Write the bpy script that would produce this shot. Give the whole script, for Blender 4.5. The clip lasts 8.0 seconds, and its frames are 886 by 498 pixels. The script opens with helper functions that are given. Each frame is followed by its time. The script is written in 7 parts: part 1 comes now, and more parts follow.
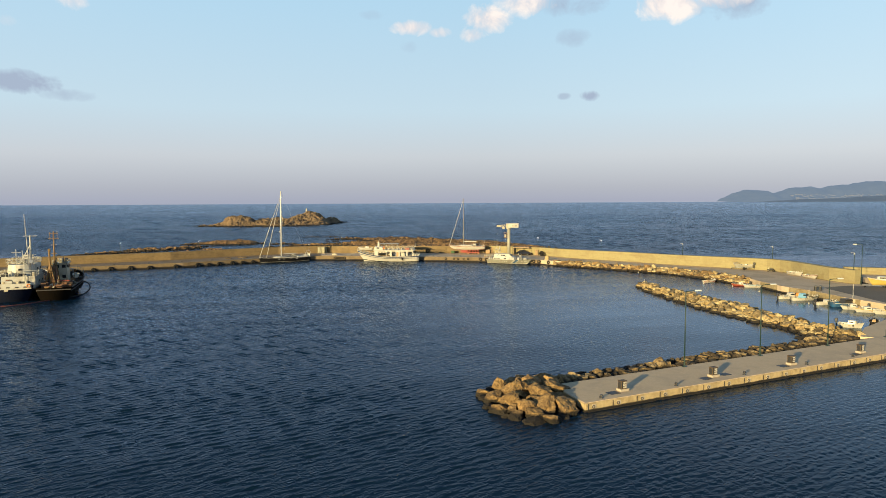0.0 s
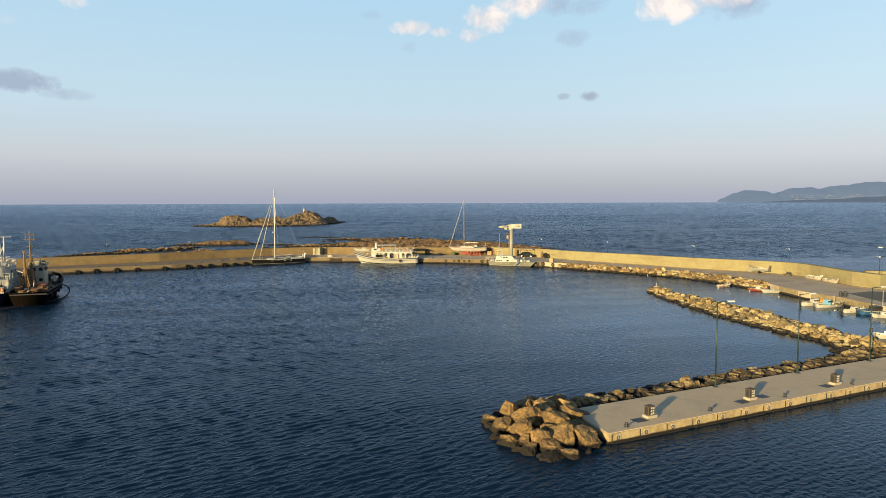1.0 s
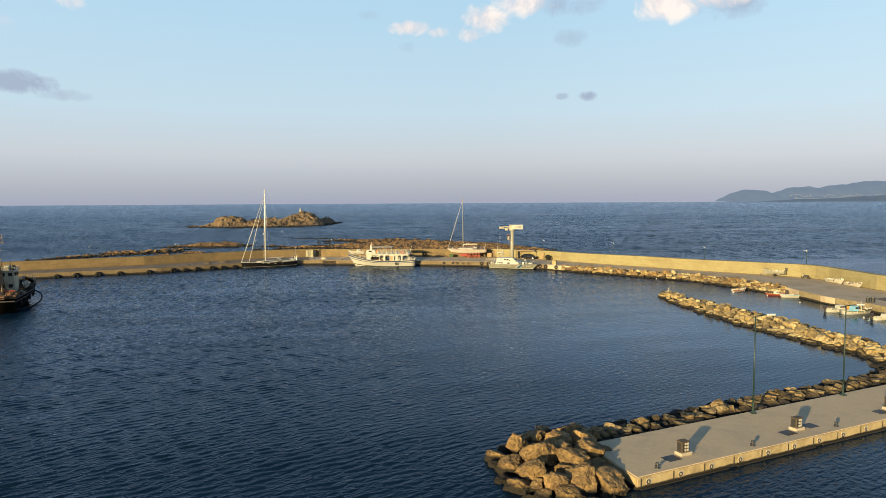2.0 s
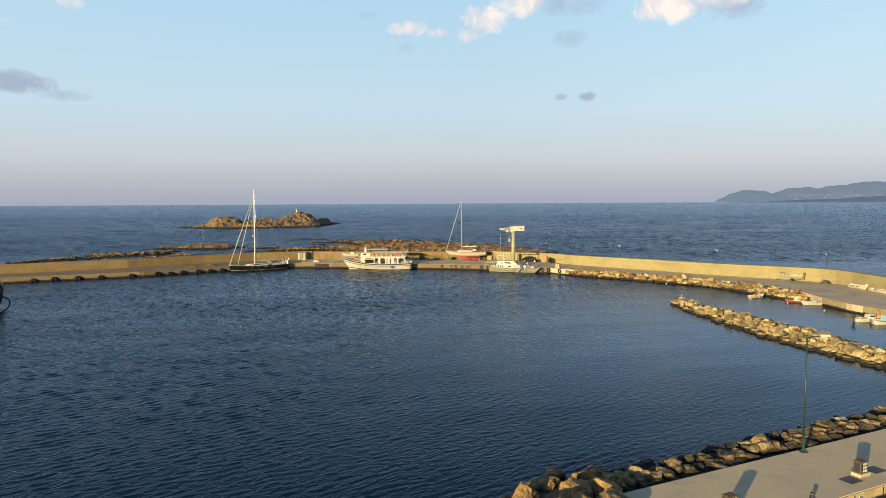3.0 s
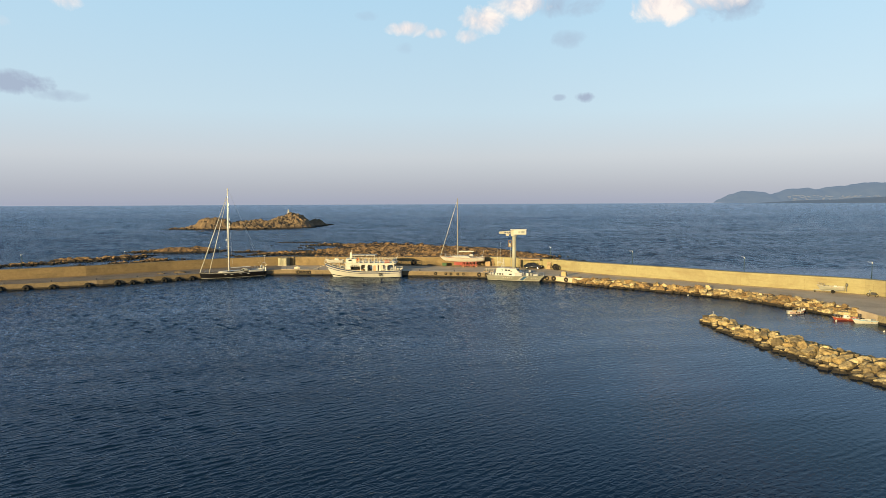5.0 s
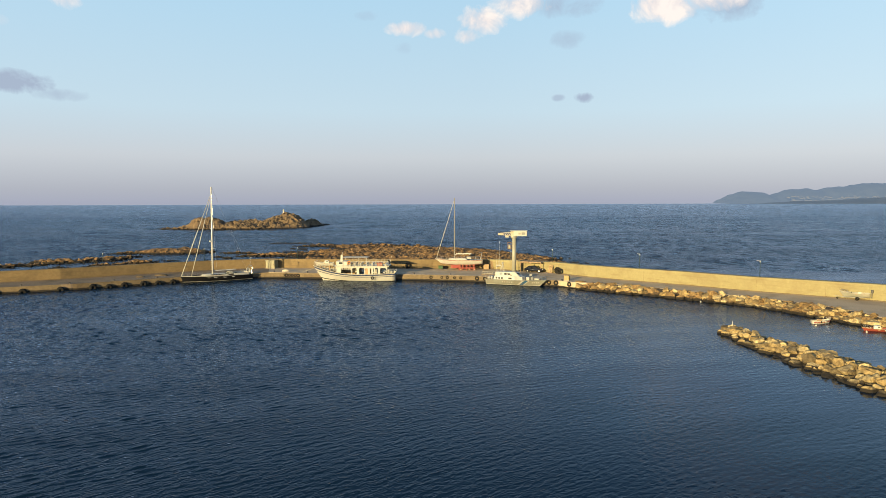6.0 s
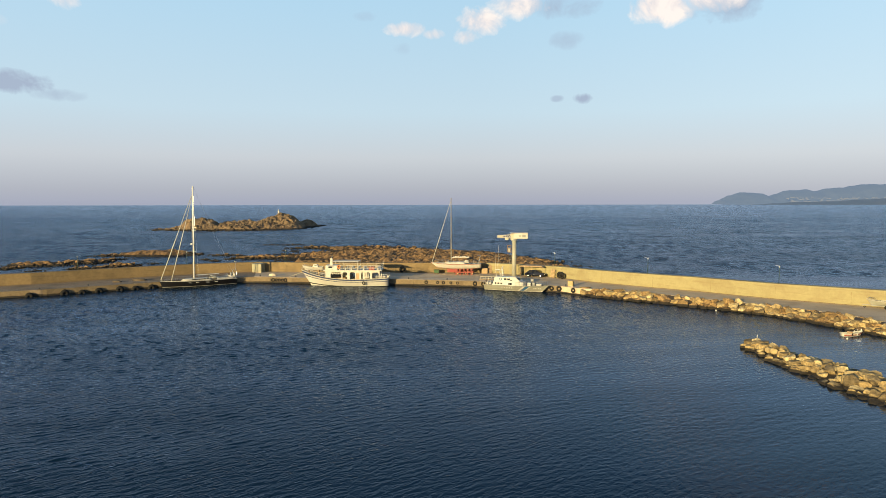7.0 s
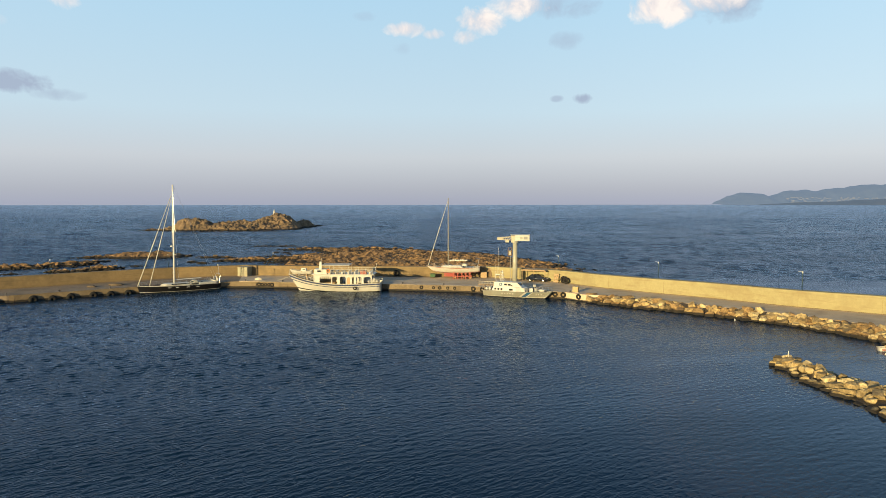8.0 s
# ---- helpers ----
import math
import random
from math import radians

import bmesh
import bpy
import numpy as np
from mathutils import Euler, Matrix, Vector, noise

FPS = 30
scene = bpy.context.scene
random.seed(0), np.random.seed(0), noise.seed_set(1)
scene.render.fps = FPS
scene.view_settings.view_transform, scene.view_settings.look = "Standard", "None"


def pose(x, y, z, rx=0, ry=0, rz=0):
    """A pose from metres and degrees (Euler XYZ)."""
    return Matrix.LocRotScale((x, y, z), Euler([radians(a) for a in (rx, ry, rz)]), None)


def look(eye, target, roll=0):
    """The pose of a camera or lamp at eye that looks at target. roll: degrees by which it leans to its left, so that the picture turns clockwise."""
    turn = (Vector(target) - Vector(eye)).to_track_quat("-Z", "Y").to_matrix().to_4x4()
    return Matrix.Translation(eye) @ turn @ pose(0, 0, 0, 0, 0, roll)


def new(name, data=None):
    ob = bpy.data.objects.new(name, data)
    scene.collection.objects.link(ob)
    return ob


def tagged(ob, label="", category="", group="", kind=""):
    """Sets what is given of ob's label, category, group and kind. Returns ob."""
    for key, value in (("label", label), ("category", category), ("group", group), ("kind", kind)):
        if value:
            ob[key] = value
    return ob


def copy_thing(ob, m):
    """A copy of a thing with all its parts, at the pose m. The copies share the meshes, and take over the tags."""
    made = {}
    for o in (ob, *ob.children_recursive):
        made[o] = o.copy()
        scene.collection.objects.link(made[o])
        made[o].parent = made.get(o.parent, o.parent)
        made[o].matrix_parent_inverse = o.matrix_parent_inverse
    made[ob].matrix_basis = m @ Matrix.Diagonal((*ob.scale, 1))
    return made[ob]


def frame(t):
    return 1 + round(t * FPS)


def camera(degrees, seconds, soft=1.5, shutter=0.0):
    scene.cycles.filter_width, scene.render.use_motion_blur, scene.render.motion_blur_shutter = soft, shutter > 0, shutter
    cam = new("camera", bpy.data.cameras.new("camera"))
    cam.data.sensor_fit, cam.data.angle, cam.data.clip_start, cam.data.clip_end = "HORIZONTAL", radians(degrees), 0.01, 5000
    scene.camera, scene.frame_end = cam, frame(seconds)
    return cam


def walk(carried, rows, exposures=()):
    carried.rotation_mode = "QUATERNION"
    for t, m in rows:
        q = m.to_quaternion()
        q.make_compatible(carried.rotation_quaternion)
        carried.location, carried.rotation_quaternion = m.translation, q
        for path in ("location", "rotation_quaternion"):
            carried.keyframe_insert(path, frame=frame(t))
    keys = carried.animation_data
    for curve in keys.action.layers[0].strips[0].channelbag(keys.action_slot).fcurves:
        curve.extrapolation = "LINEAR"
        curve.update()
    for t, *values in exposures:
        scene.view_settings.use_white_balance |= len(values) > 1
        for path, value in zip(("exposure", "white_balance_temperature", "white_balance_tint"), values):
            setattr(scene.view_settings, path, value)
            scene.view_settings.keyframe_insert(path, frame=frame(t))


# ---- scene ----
cam = camera(66.6, 8.0, soft=0.5)
PATH = [
    (0, (0.503, 0.84, 16.975), (0.39, 2.832, 16.8325), -0.3),
    (1, (-0.07, 8.093, 16.893), (-0.181, 10.084, 16.7505), -0.2),
    (1.5, (-0.218, 11.903, 16.84), (-0.327, 13.895, 16.6975), -0.3),
    (3.5, (-0.39, 27.62, 16.786), (-0.494, 29.612, 16.6455), -0.3),
    (4.5, (-0.305, 35.558, 16.808), (-0.406, 37.55, 16.6685), -0.3),
    (6.5, (0.078, 51.777, 16.662), (-0.016, 53.77, 16.523), -0.12),
    (7, (0.158, 55.942, 16.659), (0.066, 57.935, 16.5215), -0.1),
    (8, (0.401, 64.222, 16.648), (0.31, 66.215, 16.5105), -0.05),
]
walk(cam, [(t, look(eye, target, roll)) for t, eye, target, roll in PATH])

# ---------------------------------------------------------------- world and light
SUN_EL, SUN_AZ = radians(8.3), radians(211)
TO_SUN = Vector((math.sin(SUN_AZ) * math.cos(SUN_EL), math.cos(SUN_AZ) * math.cos(SUN_EL), math.sin(SUN_EL)))
sun_data = bpy.data.lights.new("sun", "SUN")
sun_data.energy, sun_data.angle, sun_data.color = 4.9, radians(0.6), (1.0, 0.78, 0.38)
sun = new("sun", sun_data)
sun.matrix_world = look(TO_SUN * 300, (0, 0, 0))
scene.view_settings.exposure = 0.9

world = bpy.data.worlds.new("sky")
scene.world = world
world.use_nodes = True


class Nodes:
    """Short hand for building a node tree."""

    def __init__(self, tree):
        self.tree = tree
        tree.nodes.clear()

    def add(self, kind, **given):
        node = self.tree.nodes.new(kind)
        for key, value in given.items():
            setattr(node, key, value)
        return node

    def put(self, socket, value):
        if isinstance(value, bpy.types.NodeSocket):
            self.tree.links.new(value, socket)
        else:
            socket.default_value = value

    def math(self, op, a, b=0.0, clamp=False):
        node = self.add("ShaderNodeMath", operation=op, use_clamp=clamp)
        self.put(node.inputs[0], a)
        self.put(node.inputs[1], b)
        return node.outputs[0]

    def noise(self, vector, scale, detail=4.0, rough=0.55, distort=0.0):
        node = self.add("ShaderNodeTexNoise")
        self.put(node.inputs["Vector"], vector)
        self.put(node.inputs["Scale"], scale)
        self.put(node.inputs["Detail"], detail)
        self.put(node.inputs["Roughness"], rough)
        self.put(node.inputs["Distortion"], distort)
        return node.outputs["Fac"]

    def ramp(self, fac, stops, mode="LINEAR"):
        node = self.add("ShaderNodeValToRGB")
        node.color_ramp.interpolation = mode
        while len(node.color_ramp.elements) < len(stops):
            node.color_ramp.elements.new(0.5)
        for el, (pos, col) in zip(node.color_ramp.elements, stops):
            el.position = pos
            el.color = (*col, 1) if not isinstance(col, float) else (col, col, col, 1)
        self.put(node.inputs[0], fac)
        return node.outputs[0]

    def mix(self, fac, a, b, blend="MIX"):
        node = self.add("ShaderNodeMix", data_type="RGBA", blend_type=blend)
        self.put(node.inputs[0], fac)
        for socket, value in ((node.inputs[6], a), (node.inputs[7], b)):
            self.put(socket, (*value, 1) if isinstance(value, tuple) and len(value) == 3 else value)
        return node.outputs[2]

    def stretch(self, vector, sx, sy, sz, turn=0.0):
        """Turned about z, then scaled: features run along the turned x axis."""
        rot = self.add("ShaderNodeVectorRotate", rotation_type="Z_AXIS")
        self.put(rot.inputs["Vector"], vector)
        rot.inputs["Angle"].default_value = radians(-turn)
        node = self.add("ShaderNodeMapping")
        self.put(node.inputs["Vector"], rot.outputs[0])
        node.inputs["Scale"].default_value = (sx, sy, sz)
        return node.outputs[0]


def build_sky():
    n = Nodes(world.node_tree)
    out = n.add("ShaderNodeOutputWorld")
    back = n.add("ShaderNodeBackground")
    sky = n.add("ShaderNodeTexSky")
    sky.sky_type, sky.sun_disc = "NISHITA", False
    sky.sun_elevation, sky.sun_rotation = SUN_EL, SUN_AZ
    sky.air_density, sky.dust_density, sky.ozone_density = 1.0, 1.2, 1.4
    d = n.add("ShaderNodeTexCoord").outputs["Generated"]
    split = n.add("ShaderNodeSeparateXYZ")
    n.put(split.inputs[0], d)
    x, y, z = split.outputs
    az = n.math("ARCTAN2", x, y)
    el = n.math("ARCSINE", z)
    # evening sky away from the sun: mauve belt low over the sea, clear pale blue above, deep blue overhead
    belt = n.ramp(n.math("DIVIDE", el, math.pi / 2), [(0.0, (0.40, 0.43, 0.54)), (0.012, (0.45, 0.48, 0.56)), (0.041, (0.60, 0.64, 0.70)), (0.083, (0.575, 0.735, 0.845)), (0.18, (0.47, 0.71, 0.89)), (0.30, (0.14, 0.28, 0.48)), (1.0, (0.03, 0.065, 0.15))])
    base = n.mix(0.88, n.mix(1.0, sky.outputs[0], (SKY_GAIN, SKY_GAIN, SKY_GAIN), "MULTIPLY"), n.mix(1.0, belt, (BELT_GAIN, BELT_GAIN, BELT_GAIN), "MULTIPLY"))
    # a little brighter towards the point opposite the sun
    glow = n.ramp(n.math("ADD", n.math("DIVIDE", az, math.pi * 2), 0.5), [(0.36, (1.03, 1.03, 1.03)), (0.5, (1.0, 1.0, 1.0)), (0.60, (1.10, 1.09, 1.08)), (0.8, (1.0, 1.0, 1.0))])
    base = n.mix(1.0, base, glow, "MULTIPLY")
    lump = n.noise(d, 26.0, 6.0, 0.62, 0.4)
    fine = n.noise(d, 9.0, 3.0, 0.5)
    edge = n.math("ADD", n.math("MULTIPLY", n.math("SUBTRACT", lump, 0.5), 2.6), n.math("MULTIPLY", n.math("SUBTRACT", fine, 0.5), 0.8))

    def puff(a0, e0, w, h, gain, soft):
        u = n.math("DIVIDE", n.math("SUBTRACT", az, radians(a0)), radians(w))
        v = n.math("DIVIDE", n.math("SUBTRACT", el, radians(e0)), radians(h))
        r = n.math("ADD", n.math("MULTIPLY", u, u), n.math("MULTIPLY", v, v))
        g = n.math("ADD", n.math("SUBTRACT", 0.75, r), edge)
        return n.math("MULTIPLY", n.math("MULTIPLY", g, soft, True), gain, True)

    bright = None
    for row in BRIGHT_CLOUDS:
        p = puff(*row)
        bright = p if bright is None else n.math("MAXIMUM", bright, p)
    grey = None
    for row in GREY_CLOUDS:
        p = puff(*row)
        grey = p if grey is None else n.math("MAXIMUM", grey, p)
    base = n.mix(grey, base, n.mix(1.0, (0.37, 0.44, 0.57), (BELT_GAIN, BELT_GAIN, BELT_GAIN), "MULTIPLY"))
    tint = n.ramp(lump, [(0.42, (0.80, 0.74, 0.74)), (0.6, (0.98, 0.90, 0.84))])
    base = n.mix(bright, base, n.mix(1.0, tint, (BELT_GAIN, BELT_GAIN, BELT_GAIN), "MULTIPLY"))
    n.put(back.inputs["Color"], base)
    back.inputs["Strength"].default_value = 0.1
    n.put(out.inputs[0], back.outputs[0])


SKY_GAIN, BELT_GAIN = 0.55, 5.6
# azimuth, elevation, half width, half height (degrees), density, edge
BRIGHT_CLOUDS = [(-5.6, 14.1, 2.3, 0.75, 0.95, 1.3), (-3.4, 13.7, 1.3, 0.6, 0.9, 1.2), (-0.7, 13.5, 1.3, 0.8, 0.95, 1.2), (0.5, 14.7, 2.6, 1.4, 1.0, 1.4), (3.6, 15.8, 3.0, 1.2, 0.95, 1.2), (15.0, 15.3, 3.3, 1.8, 1.0, 1.4), (18.5, 15.5, 3.4, 1.4, 0.95, 1.2),
                 (-31.3, 14.6, 1.4, 0.9, 0.9, 1.0), (-35.6, 12.6, 0.9, 0.6, 0.45, 0.8), (24.0, 24.0, 9.0, 3.0, 0.9, 1.0), (-60.0, 28.0, 14.0, 4.0, 0.9, 1.0)]
GREY_CLOUDS = [(6.6, 15.7, 4.2, 1.2, 0.8, 0.9), (19.8, 15.0, 3.8, 1.6, 0.85, 1.0), (8.9, 8.45, 1.0, 0.5, 0.9, 1.5), (-34.9, 8.6, 3.6, 1.0, 0.9, 1.6), (-32.0, 7.9, 2.4, 0.55, 0.6, 0.9),
               (7.4, 13.0, 1.8, 0.9, 0.55, 0.8), (-9.0, 15.0, 1.1, 0.5, 0.35, 0.8), (6.8, 8.5, 0.6, 0.3, 0.6, 1.2), (-6.0, 12.6, 0.8, 0.6, 0.3, 0.8)]
build_sky()

# ---------------------------------------------------------------- materials


def surface(name, low, high, scale=1.0, rough=0.8, bump=0.3, metal=0.0, stain=None, stain_scale=0.15, stain_amount=0.5, by_object=0.0, local=False, spec=0.4, tide=0.0, palette=False, streak=0.0):
    """Two-scale worn surface: a fine grain between two colours, broad stains, level weather streaks, and a fine relief."""
    m = bpy.data.materials.new(name)
    m.use_nodes = True
    n = Nodes(m.node_tree)
    out, bsdf = n.add("ShaderNodeOutputMaterial"), n.add("ShaderNodeBsdfPrincipled")
    pos = n.add("ShaderNodeTexCoord").outputs["Object"] if local else n.add("ShaderNodeNewGeometry").outputs["Position"]
    grain = n.noise(pos, 6.0 * scale, 8.0, 0.68)
    broad = n.noise(pos, stain_scale, 4.0, 0.6, 0.6)
    col = n.mix(n.ramp(grain, [(0.3, 0.0), (0.7, 1.0)]), low, high)
    if stain:
        col = n.mix(n.math("MULTIPLY", n.ramp(broad, [(0.45, 0.0), (0.66, 1.0)]), stain_amount), col, stain)
    if streak:
        level = n.noise(n.stretch(pos, 0.22, 0.22, 2.6), 1.0, 5.0, 0.6, 0.3)
        col = n.mix(n.math("MULTIPLY", n.ramp(level, [(0.52, 0.0), (0.68, 1.0)]), streak), col, stain)
    if by_object:
        rnd = n.add("ShaderNodeObjectInfo").outputs["Random"]
        if palette:
            # some stones are dark and weathered, some ochre, some pale
            gain = n.ramp(rnd, [(0.0, (0.30, 0.27, 0.24)), (0.16, (0.52, 0.48, 0.43)), (0.32, (0.80, 0.70, 0.55)), (0.7, (0.92, 0.88, 0.80)), (1.0, (1.08, 1.06, 1.02))])
        else:
            both = n.add("ShaderNodeCombineColor")
            for s in both.inputs:
                n.put(s, n.math("ADD", n.math("MULTIPLY", rnd, by_object), 1.0 - by_object * 0.5))
            gain = both.outputs[0]
        col = n.mix(1.0, col, gain, "MULTIPLY")
    if tide:
        # weed and wet below the tide mark
        up = n.add("ShaderNodeSeparateXYZ")
        n.put(up.inputs[0], n.add("ShaderNodeNewGeometry").outputs["Position"])
        level = n.math("ADD", up.outputs[2], n.math("MULTIPLY", n.math("SUBTRACT", n.noise(pos, 1.3, 4.0, 0.6), 0.5), min(0.5, tide)))
        col = n.mix(n.ramp(n.math("DIVIDE", level, tide * 2), [(0.4, 0.0), (0.62, 1.0)]), (0.018, 0.014, 0.010), col)
    n.put(bsdf.inputs["Base Color"], col)
    bsdf.inputs["Roughness"].default_value, bsdf.inputs["Metallic"].default_value = rough, metal
    bsdf.inputs["Specular IOR Level"].default_value = spec
    if bump:
        b = n.add("ShaderNodeBump")
        b.inputs["Strength"].default_value, b.inputs["Distance"].default_value = bump, 0.06 / scale
        n.put(b.inputs["Height"], grain)
        n.put(bsdf.inputs["Normal"], b.outputs[0])
    n.put(out.inputs[0], bsdf.outputs[0])
    return m


def paint(name, colour, rough=0.35, dirt=0.25, metal=0.0, rust=(0.16, 0.08, 0.035)):
    """Painted or moulded surface with faint dirt streaks."""
    low = tuple(c * 0.85 for c in colour)
    return surface(name, low, colour, 0.5, rough, 0.03, metal, rust, 0.9, dirt, local=True, spec=0.5)


def water_material():
    m = bpy.data.materials.new("sea_water")
    m.use_nodes = True
    n = Nodes(m.node_tree)
    out = n.add("ShaderNodeOutputMaterial")
    pos = n.add("ShaderNodeNewGeometry").outputs["Position"]
    open_sea = n.noise(n.stretch(pos, 0.22, 0.5, 0.3, 14), 1.0, 5.0, 0.65, 0.5)
    ripple = n.noise(n.stretch(pos, 1.7, 3.6, 1.0, 44), 1.0, 2.0, 0.5, 0.4)
    streak = n.noise(n.stretch(pos, 0.012, 0.035, 0.03, 8), 1.0, 4.0, 0.6, 0.5)
    paws = n.noise(n.stretch(pos, 0.04, 0.16, 0.1, 14), 1.0, 5.0, 0.65, 0.4)
    # brighter streaks and patches painted into the strength of the reflection
    sheen = n.math("ADD", n.ramp(streak, [(0.3, 1.05), (0.7, 0.8)]), n.ramp(paws, [(0.35, 0.2), (0.65, 0.0)]))
    lee = n.add("ShaderNodeVectorMath", operation="DISTANCE")
    n.put(lee.inputs[0], pos)
    lee.inputs[1].default_value = (40.0, 98.0, 0.0)
    calm = n.ramp(n.math("DIVIDE", n.math("ADD", lee.outputs["Value"], n.math("MULTIPLY", n.noise(n.stretch(pos, 0.05, 0.12, 0.1, 20), 1.0, 4.0), 26.0)), 90.0), [(0.33, 1.0), (0.82, 0.0)])
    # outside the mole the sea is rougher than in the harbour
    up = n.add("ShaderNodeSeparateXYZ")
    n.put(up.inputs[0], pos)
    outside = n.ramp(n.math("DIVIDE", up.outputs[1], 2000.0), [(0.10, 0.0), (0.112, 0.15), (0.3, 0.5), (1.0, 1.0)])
    # reflection strength painted by distance: low off the mole, rising seaward as haze
    distance_gloss = n.ramp(n.math("DIVIDE", up.outputs[1], 2000.0), [(0.10, 0.62), (0.112, 0.0), (0.3, 0.12), (1.0, 0.5)])
    height = n.math("ADD", n.math("MULTIPLY", n.math("MULTIPLY", open_sea, outside), 0.65), n.math("MULTIPLY", ripple, n.math("SUBTRACT", 0.085, n.math("MULTIPLY", calm, 0.06))))
    b = n.add("ShaderNodeBump")
    b.inputs["Distance"].default_value = 1.0
    b.inputs["Strength"].default_value = WAVE
    n.put(b.inputs["Height"], height)
    shade = n.noise(n.stretch(pos, 0.01, 0.02, 0.02), 1.0, 3.0, 0.5)
    body, gloss, both = n.add("ShaderNodeBsdfDiffuse"), n.add("ShaderNodeBsdfGlossy"), n.add("ShaderNodeMixShader")
    n.put(body.inputs["Color"], n.mix(shade, (0.0034, 0.0140, 0.030), (0.0044, 0.0175, 0.036)))
    n.put(gloss.inputs["Roughness"], n.math("ADD", n.math("MULTIPLY", outside, 0.2), 0.07))
    gloss.inputs["Color"].default_value = (0.75, 0.84, 1.0, 1)
    fres = n.add("ShaderNodeFresnel")
    fres.inputs["IOR"].default_value = 1.33
    for node in (gloss, fres):
        n.put(node.inputs["Normal"], b.outputs[0])
    # streaks, distance and lee scale the reflection by hand on top of Fresnel
    n.put(both.inputs[0], n.math("MULTIPLY", n.math("MULTIPLY", n.math("POWER", fres.outputs[0], 1.2), MIRROR), n.math("MULTIPLY", sheen, n.math("ADD", n.math("ADD", n.math("MULTIPLY", distance_gloss, 0.46), n.math("MULTIPLY", calm, 0.3)), 0.70))))
    n.put(both.inputs[1], body.outputs[0])
    n.put(both.inputs[2], gloss.outputs[0])
    n.put(out.inputs[0], both.outputs[0])
    return m


MIRROR = 0.80
WAVE = 1.0
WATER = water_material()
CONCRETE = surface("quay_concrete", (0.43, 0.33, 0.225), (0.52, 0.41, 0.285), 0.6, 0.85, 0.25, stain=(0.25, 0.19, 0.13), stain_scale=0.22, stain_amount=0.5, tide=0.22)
PIER_TOP = surface("pier_concrete", (0.50, 0.375, 0.235), (0.58, 0.445, 0.29), 0.8, 0.85, 0.12, stain=(0.37, 0.29, 0.21), stain_scale=0.35, stain_amount=0.5, tide=0.16)
QUAY_FACE = surface("brown_quay_face", (0.125, 0.09, 0.052), (0.20, 0.15, 0.088), 0.5, 0.85, 0.3, stain=(0.10, 0.07, 0.04), stain_scale=0.5, stain_amount=0.6, tide=0.3)
# the pier's concrete with the low sun's gold put into the colour
SUNLIT_FACE = surface("sunlit_face_concrete", (0.36, 0.27, 0.135), (0.47, 0.365, 0.20), 0.6, 0.85, 0.25, stain=(0.15, 0.105, 0.05), stain_scale=0.9, stain_amount=0.55, tide=0.2)
BASIN_FACE = surface("basin_quay_concrete", (0.22, 0.175, 0.095), (0.31, 0.245, 0.14), 0.6, 0.85, 0.25, stain=(0.12, 0.09, 0.05), stain_scale=0.9, stain_amount=0.6, tide=0.3)
DARK_QUAY = surface("dark_quay_concrete", (0.17, 0.122, 0.08), (0.26, 0.195, 0.135), 0.5, 0.85, 0.3, stain=(0.11, 0.085, 0.055), stain_scale=0.25, stain_amount=0.65, tide=0.42)
# browner streaked wall, with the weaker slanting sun painted into its colour
DIM_WALL = surface("dim_rendered_wall", (0.165, 0.112, 0.052), (0.225, 0.16, 0.08), 0.4, 0.88, 0.2, stain=(0.11, 0.08, 0.042), stain_scale=0.35, stain_amount=0.6, streak=0.6)
WALL = surface("rendered_wall", (0.24, 0.205, 0.104), (0.29, 0.253, 0.13), 0.4, 0.85, 0.12, stain=(0.19, 0.14, 0.07), stain_scale=0.3, stain_amount=0.5, streak=0.55)
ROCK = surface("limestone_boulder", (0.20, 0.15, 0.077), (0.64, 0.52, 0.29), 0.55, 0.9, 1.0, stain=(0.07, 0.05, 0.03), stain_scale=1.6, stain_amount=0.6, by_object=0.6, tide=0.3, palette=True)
# darker tones for the bank behind the pier
DARK_ROCK = surface("dark_boulder", (0.07, 0.048, 0.026), (0.47, 0.36, 0.20), 0.55, 0.9, 1.0, stain=(0.03, 0.024, 0.018), stain_scale=0.9, stain_amount=0.85, by_object=0.6, tide=0.62, palette=True)
# deeper ochre for the pier head and half the shore boulders
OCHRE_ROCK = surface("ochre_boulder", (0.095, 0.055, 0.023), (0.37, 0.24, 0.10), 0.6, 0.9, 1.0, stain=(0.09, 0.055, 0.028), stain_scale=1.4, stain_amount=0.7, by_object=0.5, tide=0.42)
# near-black core that shows in the gaps between the boulders
DARK_RUBBLE = surface("dark_rubble", (0.025, 0.02, 0.015), (0.06, 0.045, 0.03), 0.5, 0.6, 0.8)
REEF = surface("reef_rock", (0.03, 0.018, 0.011), (0.40, 0.235, 0.10), 0.3, 0.9, 1.0, stain=(0.028, 0.02, 0.014), stain_scale=0.45, stain_amount=0.85, tide=0.5)
ISLET = surface("islet_rock", (0.055, 0.04, 0.026), (0.31, 0.205, 0.11), 0.2, 0.9, 1.0, stain=(0.04, 0.032, 0.024), stain_scale=0.1, stain_amount=0.75, tide=0.8)
ASPHALT = surface("asphalt", (0.085, 0.075, 0.062), (0.15, 0.13, 0.108), 2.0, 0.9, 0.2, stain=(0.16, 0.14, 0.12), stain_scale=0.2, stain_amount=0.4)

